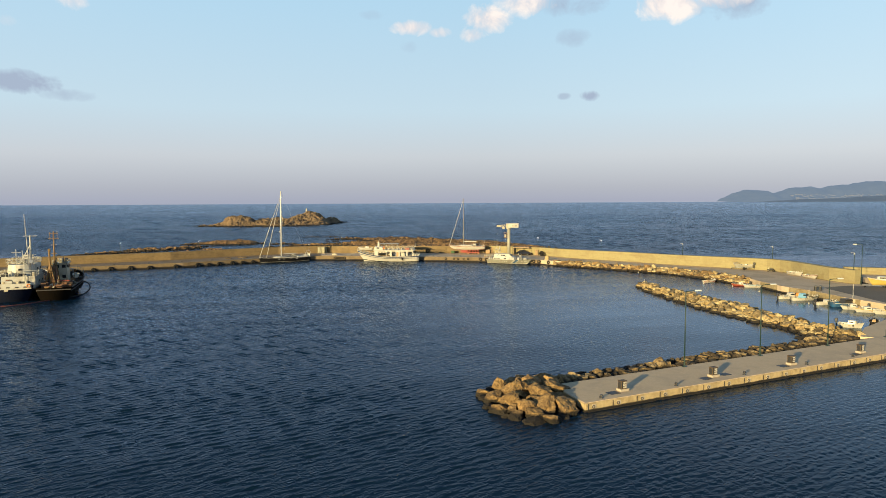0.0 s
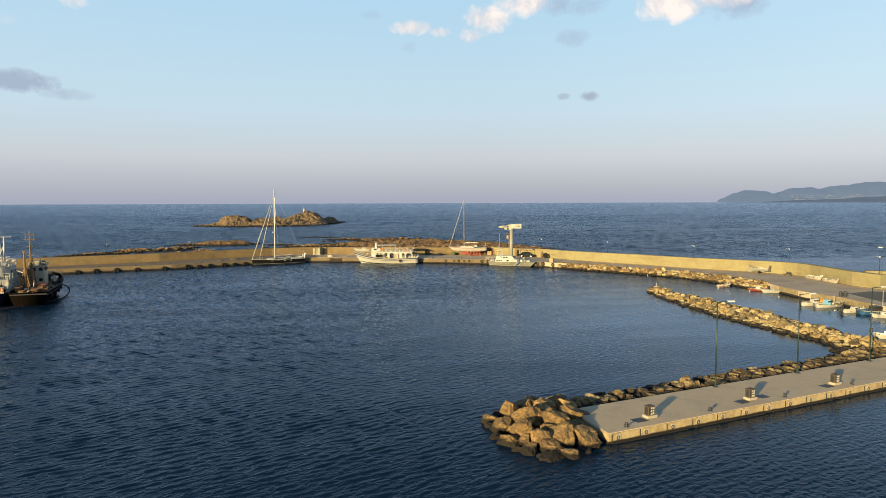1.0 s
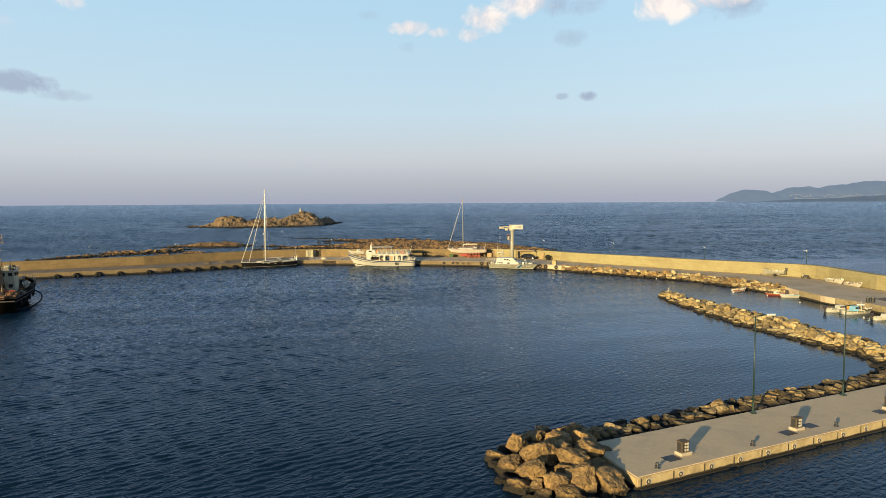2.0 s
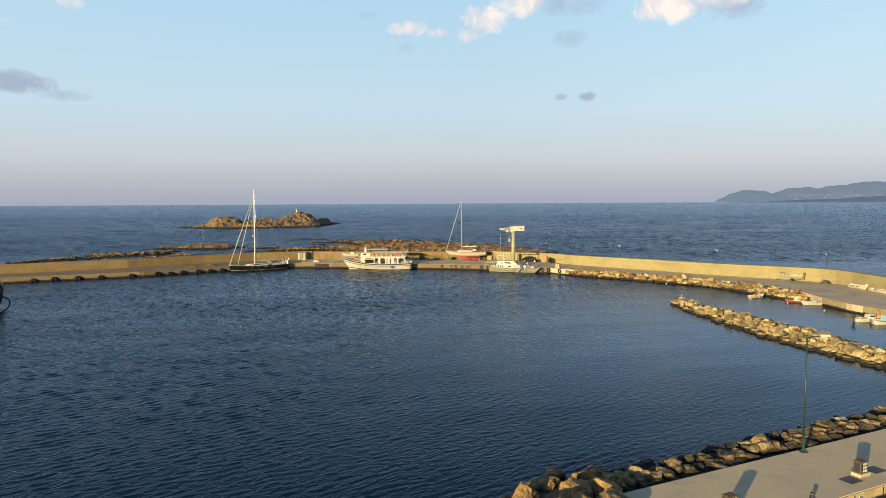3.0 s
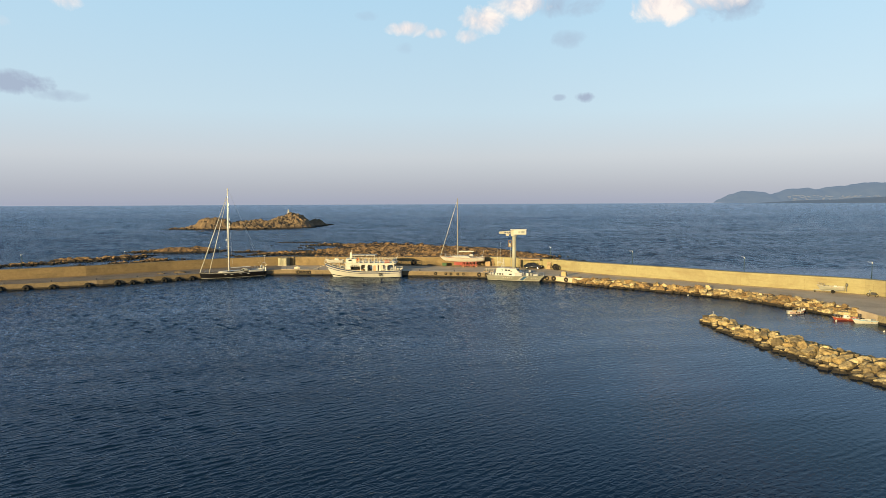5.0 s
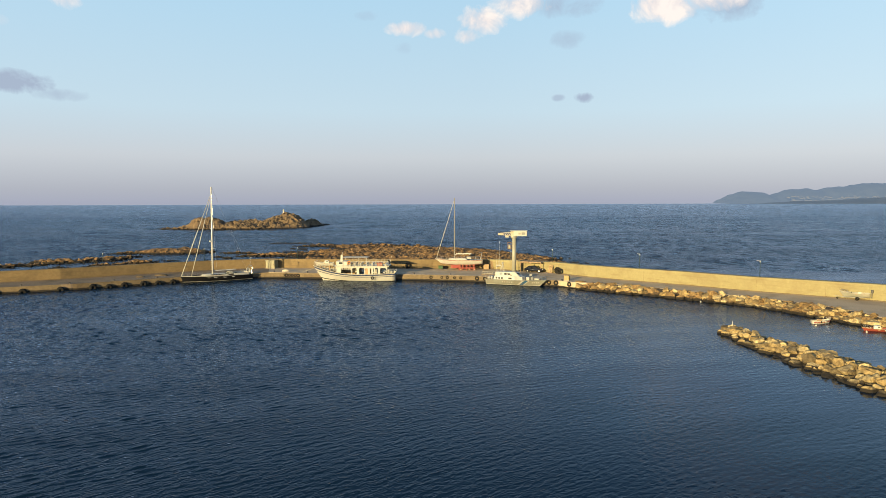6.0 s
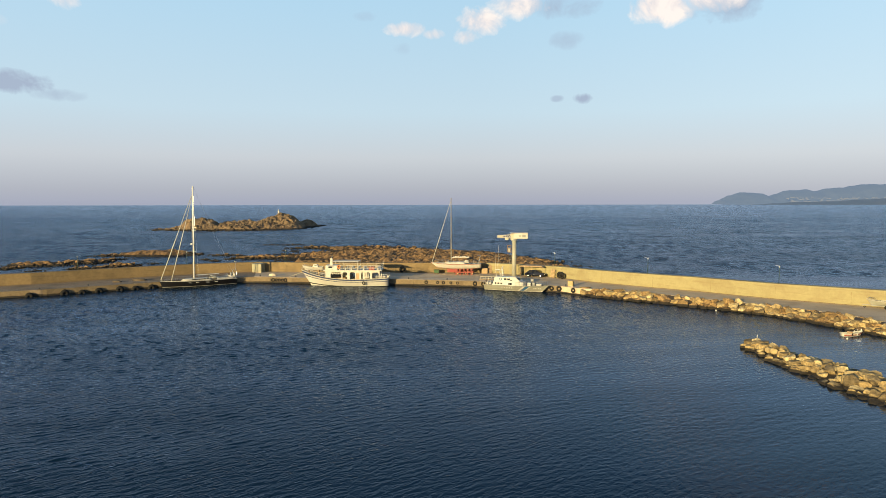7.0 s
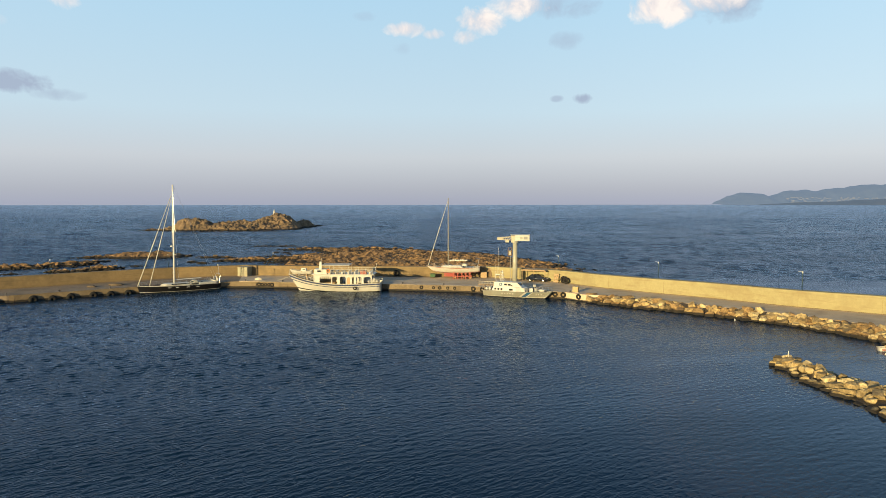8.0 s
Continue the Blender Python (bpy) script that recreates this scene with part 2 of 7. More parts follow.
# ---------------------------------------------------------------- mesh helpers


def link_mesh(name, bm, material, parent=None, label="", smooth=False):
    me = bpy.data.meshes.new(name)
    bmesh.ops.recalc_face_normals(bm, faces=bm.faces[:])
    for f in bm.faces:
        f.smooth = smooth
    bm.to_mesh(me)
    bm.free()
    me.materials.append(material)
    ob = new(name, me)
    if parent:
        ob.parent = parent
    if label:
        ob["label"] = label
    return ob


def part(name, bm, material, parent, label="", smooth=False):
    return link_mesh(name, bm, material, parent, label, smooth)


def thing(name, m, label, category, group="", kind=""):
    ob = new(name)
    ob.empty_display_size = 0.3
    ob.matrix_world = m
    return tagged(ob, label, category, group, kind)


def prism(points, z0, z1, bm=None):
    """A solid over a plan outline."""
    bm = bm or bmesh.new()
    top = [bm.verts.new((p[0], p[1], z1)) for p in points]
    low = [bm.verts.new((p[0], p[1], z0)) for p in points]
    bm.faces.new(top)
    bm.faces.new(low[::-1])
    k = len(points)
    for i in range(k):
        bm.faces.new((top[i], low[i], low[(i + 1) % k], top[(i + 1) % k]))
    return bm


def offset(line, d):
    """A plan line moved d metres to its left."""
    out = []
    for i, p in enumerate(line):
        a, b = Vector(line[max(i - 1, 0)][:2]), Vector(line[min(i + 1, len(line) - 1)][:2])
        t = (b - a).normalized()
        out.append((p[0] - t.y * d, p[1] + t.x * d))
    return out


def along(line, step):
    """Points at even steps on a plan line, with the direction there."""
    rest, out = 0.0, []
    for a, b in zip(line, line[1:]):
        a, b = Vector(a[:2]), Vector(b[:2])
        size = (b - a).length
        while rest < size:
            out.append((a + (b - a) * (rest / size), (b - a).normalized()))
            rest += step
        rest -= size
    return out


def box(bm, x0, x1, y0, y1, z0, z1, bevel=0.0, m=None):
    made = bmesh.ops.create_cube(bm, size=1.0)["verts"]
    for v in made:
        v.co = Vector((x0 + (v.co.x + 0.5) * (x1 - x0), y0 + (v.co.y + 0.5) * (y1 - y0), z0 + (v.co.z + 0.5) * (z1 - z0)))
    if bevel:
        edges = list({e for v in made for e in v.link_edges})
        made = list({v for f in bmesh.ops.bevel(bm, geom=edges, offset=bevel, segments=2, affect="EDGES", profile=0.5)["faces"] for v in f.verts} | {v for v in made if v.is_valid})
    if m:
        bmesh.ops.transform(bm, matrix=m, verts=[v for v in made if v.is_valid])
    return bm


def rod(bm, a, b, r, r2=None, sides=8):
    a, b = Vector(a), Vector(b)
    d = b - a
    m = Matrix.Translation((a + b) / 2) @ d.to_track_quat("Z", "Y").to_matrix().to_4x4()
    bmesh.ops.create_cone(bm, cap_ends=True, segments=sides, radius1=r, radius2=r if r2 is None else r2, depth=d.length, matrix=m)
    return bm


def ring(bm, centre, axis, r, thick, seg=16, sides=8):
    """A torus, for tyres and hoops."""
    q = Vector(axis).to_track_quat("Z", "Y").to_matrix()
    rows = []
    for i in range(seg):
        a = 2 * math.pi * i / seg
        row = []
        for j in range(sides):
            b = 2 * math.pi * j / sides
            p = Vector(((r + thick * math.cos(b)) * math.cos(a), (r + thick * math.cos(b)) * math.sin(a), thick * math.sin(b)))
            row.append(bm.verts.new(Vector(centre) + q @ p))
        rows.append(row)
    for i in range(seg):
        for j in range(sides):
            bm.faces.new((rows[i][j], rows[(i + 1) % seg][j], rows[(i + 1) % seg][(j + 1) % sides], rows[i][(j + 1) % sides]))
    return bm


def tube(bm, pts, r, sides=6):
    for a, b in zip(pts, pts[1:]):
        rod(bm, a, b, r, sides=sides)
    return bm


def boulder_mesh(seed, sub=3):
    """An angular quarried boulder of about one metre: a ball cut by random planes and roughened."""
    rnd = random.Random(seed)
    bm = bmesh.new()
    bmesh.ops.create_icosphere(bm, subdivisions=sub, radius=0.62 if sub > 2 else 0.85)
    planes = []
    for axis in ((1, 0, 0), (-1, 0, 0), (0, 1, 0), (0, -1, 0), (0, 0, 1), (0, 0, -1)):
        nrm = (Vector(axis) + Vector((rnd.uniform(-0.35, 0.35), rnd.uniform(-0.35, 0.35), rnd.uniform(-0.35, 0.35)))).normalized()
        planes.append((nrm, rnd.uniform(0.36, 0.46)))
    for _ in range(8):
        nrm = Vector((rnd.gauss(0, 1), rnd.gauss(0, 1), rnd.gauss(0, 1))).normalized()
        planes.append((nrm, rnd.uniform(0.40, 0.52)))
    sx, sy, sz = rnd.uniform(0.95, 1.3), rnd.uniform(0.8, 1.05), rnd.uniform(0.6, 0.85)
    for v in bm.verts:
        for nrm, lim in planes:
            over = v.co.dot(nrm) - lim
            if over > 0:
                v.co -= nrm * over
        p = v.co + Vector((seed * 3.1, seed * 1.7, 0))
        v.co += v.co.normalized() * ((0.07 if sub > 2 else 0.04) * noise.noise(p * 2.3) + (0.05 if sub > 2 else 0.03) * noise.noise(p * 5.0) + 0.03 * noise.noise(p * 11.0) + (0.03 * noise.noise(p * 24.0) - 0.05 * max(0.0, noise.noise(p * 4.1) - 0.25) if sub > 2 else 0.0))
        v.co = Vector((v.co.x * sx, v.co.y * sy, v.co.z * sz))
    me = bpy.data.meshes.new("boulder")
    for f in bm.faces:
        f.smooth = False
    bm.to_mesh(me)
    bm.free()
    me.materials.append(ROCK)
    return me


BOULDERS = [boulder_mesh(s, 2) for s in range(14)]
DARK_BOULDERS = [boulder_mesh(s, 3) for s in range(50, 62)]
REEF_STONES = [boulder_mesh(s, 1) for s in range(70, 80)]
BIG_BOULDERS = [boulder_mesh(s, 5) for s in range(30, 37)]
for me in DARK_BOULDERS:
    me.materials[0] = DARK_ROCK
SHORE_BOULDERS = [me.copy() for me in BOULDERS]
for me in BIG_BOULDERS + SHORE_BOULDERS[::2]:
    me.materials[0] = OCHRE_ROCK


def lay_boulder(parent, x, y, z, size, rnd, kinds=None):
    kinds = kinds or BOULDERS
    ob = new("boulder", kinds[rnd.randrange(len(kinds))])
    ob.parent = parent
    ob.matrix_basis = Matrix.LocRotScale((x, y, z), Euler((rnd.uniform(-0.35, 0.35), rnd.uniform(-0.35, 0.35), rnd.uniform(0, 6.28))), (size, size, size * rnd.uniform(0.85, 1.1)))
    return ob


# ---------------------------------------------------------------- sea


def wave_field(gx, gy, trains, seed):
    """Heights of wind waves at plan points. Each train: shortest and longest wave, slope, heading, spread."""
    rnd = np.random.RandomState(seed)
    z = np.zeros_like(gx)
    for number, (short, long, slope, way, spread) in enumerate(trains):
        train = np.zeros_like(gx)
        count = 36
        for i in range(count):
            k = 2 * math.pi / math.exp(rnd.uniform(math.log(short), math.log(long)))
            a = radians(way + rnd.normal(0, spread))
            train += slope * math.sqrt(2 / count) / k * np.sin(k * (gx * math.cos(a) + gy * math.sin(a)) + rnd.uniform(0, 6.28))
        # gusts: each train strengthens and fades over some tens of metres
        gust = np.zeros_like(gx)
        for i in range(8):
            a, k = radians(rnd.uniform(40, 140)), 2 * math.pi / rnd.uniform(22, 90)
            gust += np.sin(k * (0.7 * gx * math.cos(a) + gy * math.sin(a)) + rnd.uniform(0, 6.28)) / 8 ** 0.5
        z += train * np.clip(0.95 + (0.12 if number == 0 else 0.4) * gust, 0.3, 1.4)
    return z


def wave_patch(x0, x1, y0, y1, cell, fade, height, lean):
    """A rectangle of waves on a grid, flat at the rims named in fade (west, east, south, north)."""
    nx, ny = int((x1 - x0) / cell) + 1, int((y1 - y0) / cell) + 1
    gx, gy = np.meshgrid(np.linspace(x0, x1, nx), np.linspace(y0, y1, ny), indexing="ij")
    z = height(gx, gy)
    for wanted, d in zip(fade, (gx - x0, x1 - gx, gy - y0, y1 - gy)):
        if wanted:
            z = z * np.clip(d / 5.0, 0, 1)
    # the crests lean downwind: short steep faces and long gentle backs
    gx, gy = gx + lean * 0.5 * z, gy - lean * 0.86 * z
    idx = np.arange(nx * ny).reshape(nx, ny)
    return np.stack([gx, gy, z], -1).reshape(-1, 3), np.stack([idx[:-1, :-1], idx[1:, :-1], idx[1:, 1:], idx[:-1, 1:]], -1).reshape(-1, 4)


def harbour_waves(gx, gy):
    """Fine wavelets off the pier that grow towards the quay, with a cross chop in the east and a lee behind the pier."""
    near = np.clip((116 - gy) / 30, 0, 1)
    z = wave_field(gx, gy, [(0.6, 1.05, WAVE_SLOPE, 124, 20)], 8) * (1 - near)
    if near.max() > 0:
        z += (wave_field(gx, gy, [(0.52, 1.1, WAVE_SLOPE, 124, 18)], 18) + wave_field(gx, gy, [(0.5, 0.85, WAVE_SLOPE * 0.6, 31, 12)], 19) * np.clip((gx + 20) / 40, 0.2, 1.0)) * near
    return z * np.clip((np.hypot(gx - 40, gy - 98) - 20) / 44, 0.3, 1.0)


def build_sea():
    """One sheet to the horizon that carries real wind waves in the harbour and off the mole."""
    x0, x1, y0, y1, mid = -108.0, 70.0, 18.0, 206.0, 110.0
    patches = [wave_patch(-84.0, 66.0, y0, mid, 0.165, (1, 1, 1, 0), harbour_waves, LEAN),
               wave_patch(x0, x1, mid - 0.2, y1, 0.21, (1, 1, 0, 1), harbour_waves, LEAN * 0.8),
               wave_patch(-300, 300, y1, 400, 0.78, (1, 1, 1, 1), lambda gx, gy: wave_field(gx, gy, [(2.0, 3.3, OUTER_SLOPE, 112, 30)], 9), 1.3),
               wave_patch(-700, 700, 400, 800, 2.2, (1, 1, 1, 1), lambda gx, gy: wave_field(gx, gy, [(5.4, 8.5, OUTER_SLOPE * 0.9, 108, 30)], 10), 1.3),
               wave_patch(-2000, 2000, 800, 1600, 7.0, (1, 1, 1, 1), lambda gx, gy: wave_field(gx, gy, [(16.0, 24.0, OUTER_SLOPE * 0.5, 100, 28)], 11), 1.0)]
    far_x = [-4900, -2000, -700, -300, x0, -84.0, 66.0, x1, 300, 700, 2000, 4900]
    far_y = [-4900, -2000, -500, -100, y0, mid, y1, 400, 800, 1600, 3000, 4960]
    verts, faces, base = [], [], 0
    for v, q in patches:
        verts.append(v)
        faces.append(q + base)
        base += len(v)
    verts.append(np.array([(x, y, 0.0) for x in far_x for y in far_y]))
    flat = []
    for i in range(len(far_x) - 1):
        for j in range(len(far_y) - 1):
            x, y = far_x[i], far_y[j]
            if (x == -84.0 and y == y0) or (x0 <= x < x1 and y == mid) or (-300 <= x < 300 and y == y1) or (-700 <= x < 700 and y == 400) or (-2000 <= x < 2000 and y == 800):
                continue
            q = base + i * len(far_y) + j
            flat.append((q, q + len(far_y), q + len(far_y) + 1, q + 1))
    faces = np.concatenate(faces + [np.array(flat)])
    me = bpy.data.meshes.new("water")
    me.from_pydata(np.concatenate(verts).tolist(), [], faces.tolist())
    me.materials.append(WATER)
    me.polygons.foreach_set("use_smooth", np.ones(len(faces), dtype=bool))
    ob = new("water", me)
    tagged(ob, "dark blue sea with small wind ripples inside and outside the harbour", "sea", kind="structure")


OUTER_SLOPE = 0.14
WAVE_SLOPE = 0.105
LEAN = 2.2
build_sea()

# ---------------------------------------------------------------- mole: quay, road and sea wall
QUAY_Z, PIER_Z = 1.2, 0.75
QUAY_EDGE = [(-140, 139), (-99, 161.5), (-86, 168.2), (-77.5, 172.6), (-71.2, 177.8), (-62.5, 184.6), (-46, 195.0), (-37, 193.4), (-15.6, 191.2), (-0.5, 188.6), (16.2, 180.6), (18.8, 177.8)]
ROAD_EDGE = [(25, 174.4), (31.6, 168.8), (37.9, 163.0), (43.6, 158.0), (47.9, 153.0), (51.0, 148.6), (53.0, 142.8), (54.2, 133), (55, 126), (57.8, 118), (59, 110.5), (61, 104.6), (78, 97)]
WALL_LINE = [(-140, 147), (-102, 169.5), (-84.5, 180.5), (-71, 192.2), (-60.5, 200.3), (-49, 205.4), (-40, 204.6), (-22, 204.0), (3, 203.8), (14, 197.8), (18.2, 194), (22.6, 188), (30.7, 180.6), (38.2, 174.6), (47.7, 165.6), (56.5, 159.2), (61.4, 155.4), (63.6, 153.2), (65.2, 150.4), (66.1, 147.0), (66.6, 141.5), (67.4, 134), (69.4, 128.8)]
WALL_TOP = [3.2, 3.2, 3.25, 3.3, 3.3, 3.3, 3.3, 3.3, 3.4, 3.45, 3.5, 3.55, 3.6, 3.65, 3.65, 3.7, 3.74, 3.77, 3.8, 3.8, 3.8, 3.8, 3.8]


ROAD_EDGE = offset(ROAD_EDGE, 0.85)[:7] + ROAD_EDGE[7:]


def build_mole():
    outer = offset(WALL_LINE, 1.4)
    split = QUAY_EDGE.index((-46, 195.0)) + 1
    # the outer arm gets a darker, browner concrete than the road
    old = link_mesh("pavement_west", prism(QUAY_EDGE[:split] + offset(WALL_LINE, 1.4)[:6][::-1], -3.0, QUAY_Z - 0.03), DARK_QUAY)
    tagged(old, "brown-stained concrete quay of the outer mole, darker than the road", "quay", kind="structure")
    outline = QUAY_EDGE[split - 1:] + ROAD_EDGE + [(150, 112), (170, 170), (95, 150), (78, 146), (76, 130)] + outer[5:][::-1]
    ground = link_mesh("pavement", prism(outline, -3.0, QUAY_Z), CONCRETE)
    tagged(ground, "worn pale concrete quay and road along the harbour mole", "quay", kind="structure")
    # facing of the quay in cast lengths, a darker brown than the quay top
    basin = [(54.2, 133), (55, 126), (57.8, 118), (59, 110.5), (61, 104.6)]
    for line in (basin,):
        bf = thing("basin_wall", Matrix(), "stained concrete face of the boat basin quay", "quay wall", kind="structure")
        stops = along(line, 5.0)
        for (p, d), (q, _) in zip(stops, stops[1:]):
            t = (q - p).normalized()
            n = Vector((-t.y, t.x)) * -1.0
            part("panel", prism([tuple(p + n * 0.1 + t * 0.02), tuple(q + n * 0.1 - t * 0.02), tuple(q - t * 0.02), tuple(p + t * 0.02)], -1.5, QUAY_Z - 0.02), BASIN_FACE, bf)
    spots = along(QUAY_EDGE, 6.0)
    face = thing("quay_wall", Matrix(), "stained brown concrete face of the quay, darker than its top", "quay wall", kind="structure")
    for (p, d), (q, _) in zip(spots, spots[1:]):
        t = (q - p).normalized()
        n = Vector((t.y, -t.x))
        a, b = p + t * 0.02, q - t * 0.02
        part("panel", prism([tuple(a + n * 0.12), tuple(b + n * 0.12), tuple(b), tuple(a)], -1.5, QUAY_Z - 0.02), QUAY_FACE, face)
    # this stretch of wall carries its dimmer sunlight in the base colour
    dim_wall = prism(WALL_LINE[:9] + offset(WALL_LINE, 1.4)[:9][::-1], -2.0, 3.32)
    bmesh.ops.bevel(dim_wall, geom=[e for e in dim_wall.edges if min(v.co.z for v in e.verts) > 3], offset=0.06, segments=2, affect="EDGES")
    tagged(link_mesh("wall_west", dim_wall, DIM_WALL), "brown-streaked sea wall of the outer mole, weaker sun put into its colour", "wall", kind="structure")
    bm = bmesh.new()
    rows = []
    for (x, y), (u, v), z in list(zip(WALL_LINE, outer, WALL_TOP))[8:]:
        rows.append([bm.verts.new(p) for p in ((x, y, QUAY_Z - 0.2), (x, y, z - 0.06), (x + (u - x) * 0.05, y + (v - y) * 0.05, z), (u, v, z), (u, v, -2.0))])
    for a, b in zip(rows, rows[1:]):
        for j in range(4):
            bm.faces.new((a[j], b[j], b[j + 1], a[j + 1]))
    bm.faces.new(rows[0])
    bm.faces.new(rows[-1][::-1])
    wall = link_mesh("wall_mole", bm, WALL)
    tagged(wall, "long ochre rendered concrete sea wall along the mole", "wall", kind="structure")
    slip = link_mesh("slipway", prism([(61.2, 104.4), (55.2, 94.5), (49.2, 88.6), (45.5, 82.8), (60, 76), (160, 100), (150, 111.9), (78, 96.9)], -2.0, 0.62), PIER_TOP)
    tagged(slip, "low pale concrete slip between the pier and the road", "slipway", kind="structure")
    for (p, d), (q, _) in zip(along(WALL_LINE, 10.5), along(WALL_LINE, 10.5)[1:]):
        n = Vector((d.y, -d.x))
        joint = prism([tuple(p + n * 0.008 - d * 0.015), tuple(p + n * 0.008 + d * 0.015), tuple(p - n * 0.05 + d * 0.015), tuple(p - n * 0.05 - d * 0.015)], QUAY_Z, 3.15)
        part("joint", joint, DIM_WALL, wall)
    foot = link_mesh("trim", prism(offset(WALL_LINE, -0.28) + WALL_LINE[::-1], QUAY_Z - 0.05, QUAY_Z + 0.05), QUAY_FACE)
    tagged(foot, "dirty raised strip along the foot of the sea wall", "kerb", kind="structure")
    low = link_mesh("wall_road", prism([(77, 147), (125, 131), (125.5, 132.2), (77.4, 148.3)], 0.5, 2.6), WALL)
    tagged(low, "low ochre concrete wall beside the harbour road", "wall", kind="structure")
    patch = link_mesh("road", prism([(61.2, 123.6), (66, 126.2), (70.4, 126.0), (75, 124), (90, 118), (80, 100), (61.8, 104.5), (61.6, 112)], QUAY_Z - 0.02, QUAY_Z + 0.008), ASPHALT)
    tagged(patch, "dark grey asphalt patch on the harbour road", "road", kind="structure")


build_mole()

# ---------------------------------------------------------------- near pier
PIER_ORIGIN, PIER_TURN = Vector((8.5, 54.2, 0)), math.degrees(math.atan2(18.9, 34.4))
PIER = pose(*PIER_ORIGIN, 0, 0, PIER_TURN)
PIER_WIDE, PIER_LONG = 5.7, 80.0


def on_pier(s, w, z=PIER_Z, turn=0.0):
    return PIER @ pose(s, w, z, 0, 0, turn)


def build_pier():
    bm = prism([(0.35, 0), (PIER_LONG, 0), (PIER_LONG, PIER_WIDE), (1.0, PIER_WIDE)], -3.0, PIER_Z)
    bmesh.ops.bevel(bm, geom=[e for e in bm.edges if min(v.co.z for v in e.verts) > 0], offset=0.05, segments=2, affect="EDGES")
    pier = link_mesh("pier", bm, PIER_TOP)
    pier.matrix_world = PIER
    tagged(pier, "low pale concrete pier with a long quay face", "pier", kind="structure")
    # cast facing of the quay side, with a joint and a broken footing at each length; its gold is painted sunlight
    for i in range(10):
        a, b = max(0.36, i * 8.2), i * 8.2 + 8.17
        part("facing", box(bmesh.new(), a, b, -0.03, 0.02, -1.0, PIER_Z - 0.045, 0.008), SUNLIT_FACE, pier)
        part("footing", box(bmesh.new(), a + 0.2, b - 0.5, -0.16, 0.0, -0.6, 0.07 + 0.03 * (i % 3), 0.04), SUNLIT_FACE, pier)
    part("end_facing", prism([(0.32, 0.0), (1.0, PIER_WIDE), (0.96, PIER_WIDE), (0.29, 0.0)], -1.0, PIER_Z - 0.045), SUNLIT_FACE, pier)
    return pier


PIER_OB = build_pier()

# ---------------------------------------------------------------- rock breakwaters


def rock_bank(name, label, near, far, crest, step, sizes, seed, core_drop=0.45, slope=False, kinds=None):
    """A bank of boulders between two plan lines, heaped on a dark rubble core."""
    rnd = random.Random(seed)
    bm = bmesh.new()
    rows = []
    for a, b in zip(near, far):
        mid = ((a[0] + b[0]) / 2, (a[1] + b[1]) / 2)
        if slope:
            rows.append([bm.verts.new((a[0] + (b[0] - a[0]) * g, a[1] + (b[1] - a[1]) * g, z)) for g, z in ((0, -1.2), (0.15, -0.1), (0.55, 0.5), (0.93, 1.165), (1.3, 1.165))])
            continue
        rows.append([bm.verts.new((*a, -1.2)), bm.verts.new((a[0] * 0.75 + mid[0] * 0.25, a[1] * 0.75 + mid[1] * 0.25, 0.1)), bm.verts.new((*mid, crest - core_drop)),
                     bm.verts.new((b[0] * 0.75 + mid[0] * 0.25, b[1] * 0.75 + mid[1] * 0.25, 0.1)), bm.verts.new((*b, -1.2))])
    for a, b in zip(rows, rows[1:]):
        for j in range(4):
            bm.faces.new((a[j], b[j], b[j + 1], a[j + 1]))
    bm.faces.new(rows[0])
    bm.faces.new(rows[-1][::-1])
    bank = link_mesh(name, bm, DARK_RUBBLE)
    tagged(bank, label, "breakwater", kind="structure")
    count = 0
    for (a0, b0), (a1, b1) in zip(zip(near, far), zip(near[1:], far[1:])):
        a0, b0, a1, b1 = (Vector(p) for p in (a0, b0, a1, b1))
        length = ((a1 + b1) / 2 - (a0 + b0) / 2).length
        wide = ((a0 - b0).length + (a1 - b1).length) / 2
        across = max(2, round(wide / (step * 0.85)))
        for i in range(max(1, round(length / step))):
            for j in range(across):
                f = (i + rnd.uniform(0.1, 0.9)) / max(1, round(length / step))
                g = (j + (0.7 if slope else 0.5) + rnd.uniform(-0.3, 0.3)) / across
                far_g = g * 1.04 if slope else g
                p = (a0 + (a1 - a0) * f) * (1 - far_g) + (b0 + (b1 - b0) * f) * far_g
                size = sizes[0] + (sizes[1] - sizes[0]) * rnd.random() ** 1.7
                hump = min(1.0, 0.2 + 0.85 * g) if slope else 1 - abs(2 * g - 1) ** 1.6
                lay_boulder(bank, p.x, p.y, -0.1 + (crest - 0.15) * hump - size * 0.12 + rnd.uniform(-0.12, 0.15), size, rnd, kinds)
                count += 1
    return bank


# inner rock breakwater
INNER_NEAR = [(31.0, 134.0), (31.0, 126), (32.0, 119.0), (33.0, 112.0), (34.9, 105), (36.8, 98.6), (38.8, 92.5), (40.4, 87.5), (40.5, 83.5)]
INNER_FAR = [(32.9, 134.9), (35.6, 127.5), (38.4, 120.6), (40.8, 113.2), (42.8, 106.2), (44.2, 98.6), (45.4, 92.4), (46.6, 87.2), (48.4, 84.0)]
rock_bank("rock_breakwater", "low breakwater of ochre limestone boulders across the inner basin", INNER_NEAR, INNER_FAR, 1.0, 1.02, (0.75, 1.55), 3)
# boulders along the road of the mole
SHORE_NEAR = [(18.9, 176.6), (24.2, 171.4), (31.2, 166.6), (37.5, 161.0), (43.2, 155.6), (47.0, 149.6), (48.6, 144.6), (51.6, 139.4), (54.0, 136.5)]
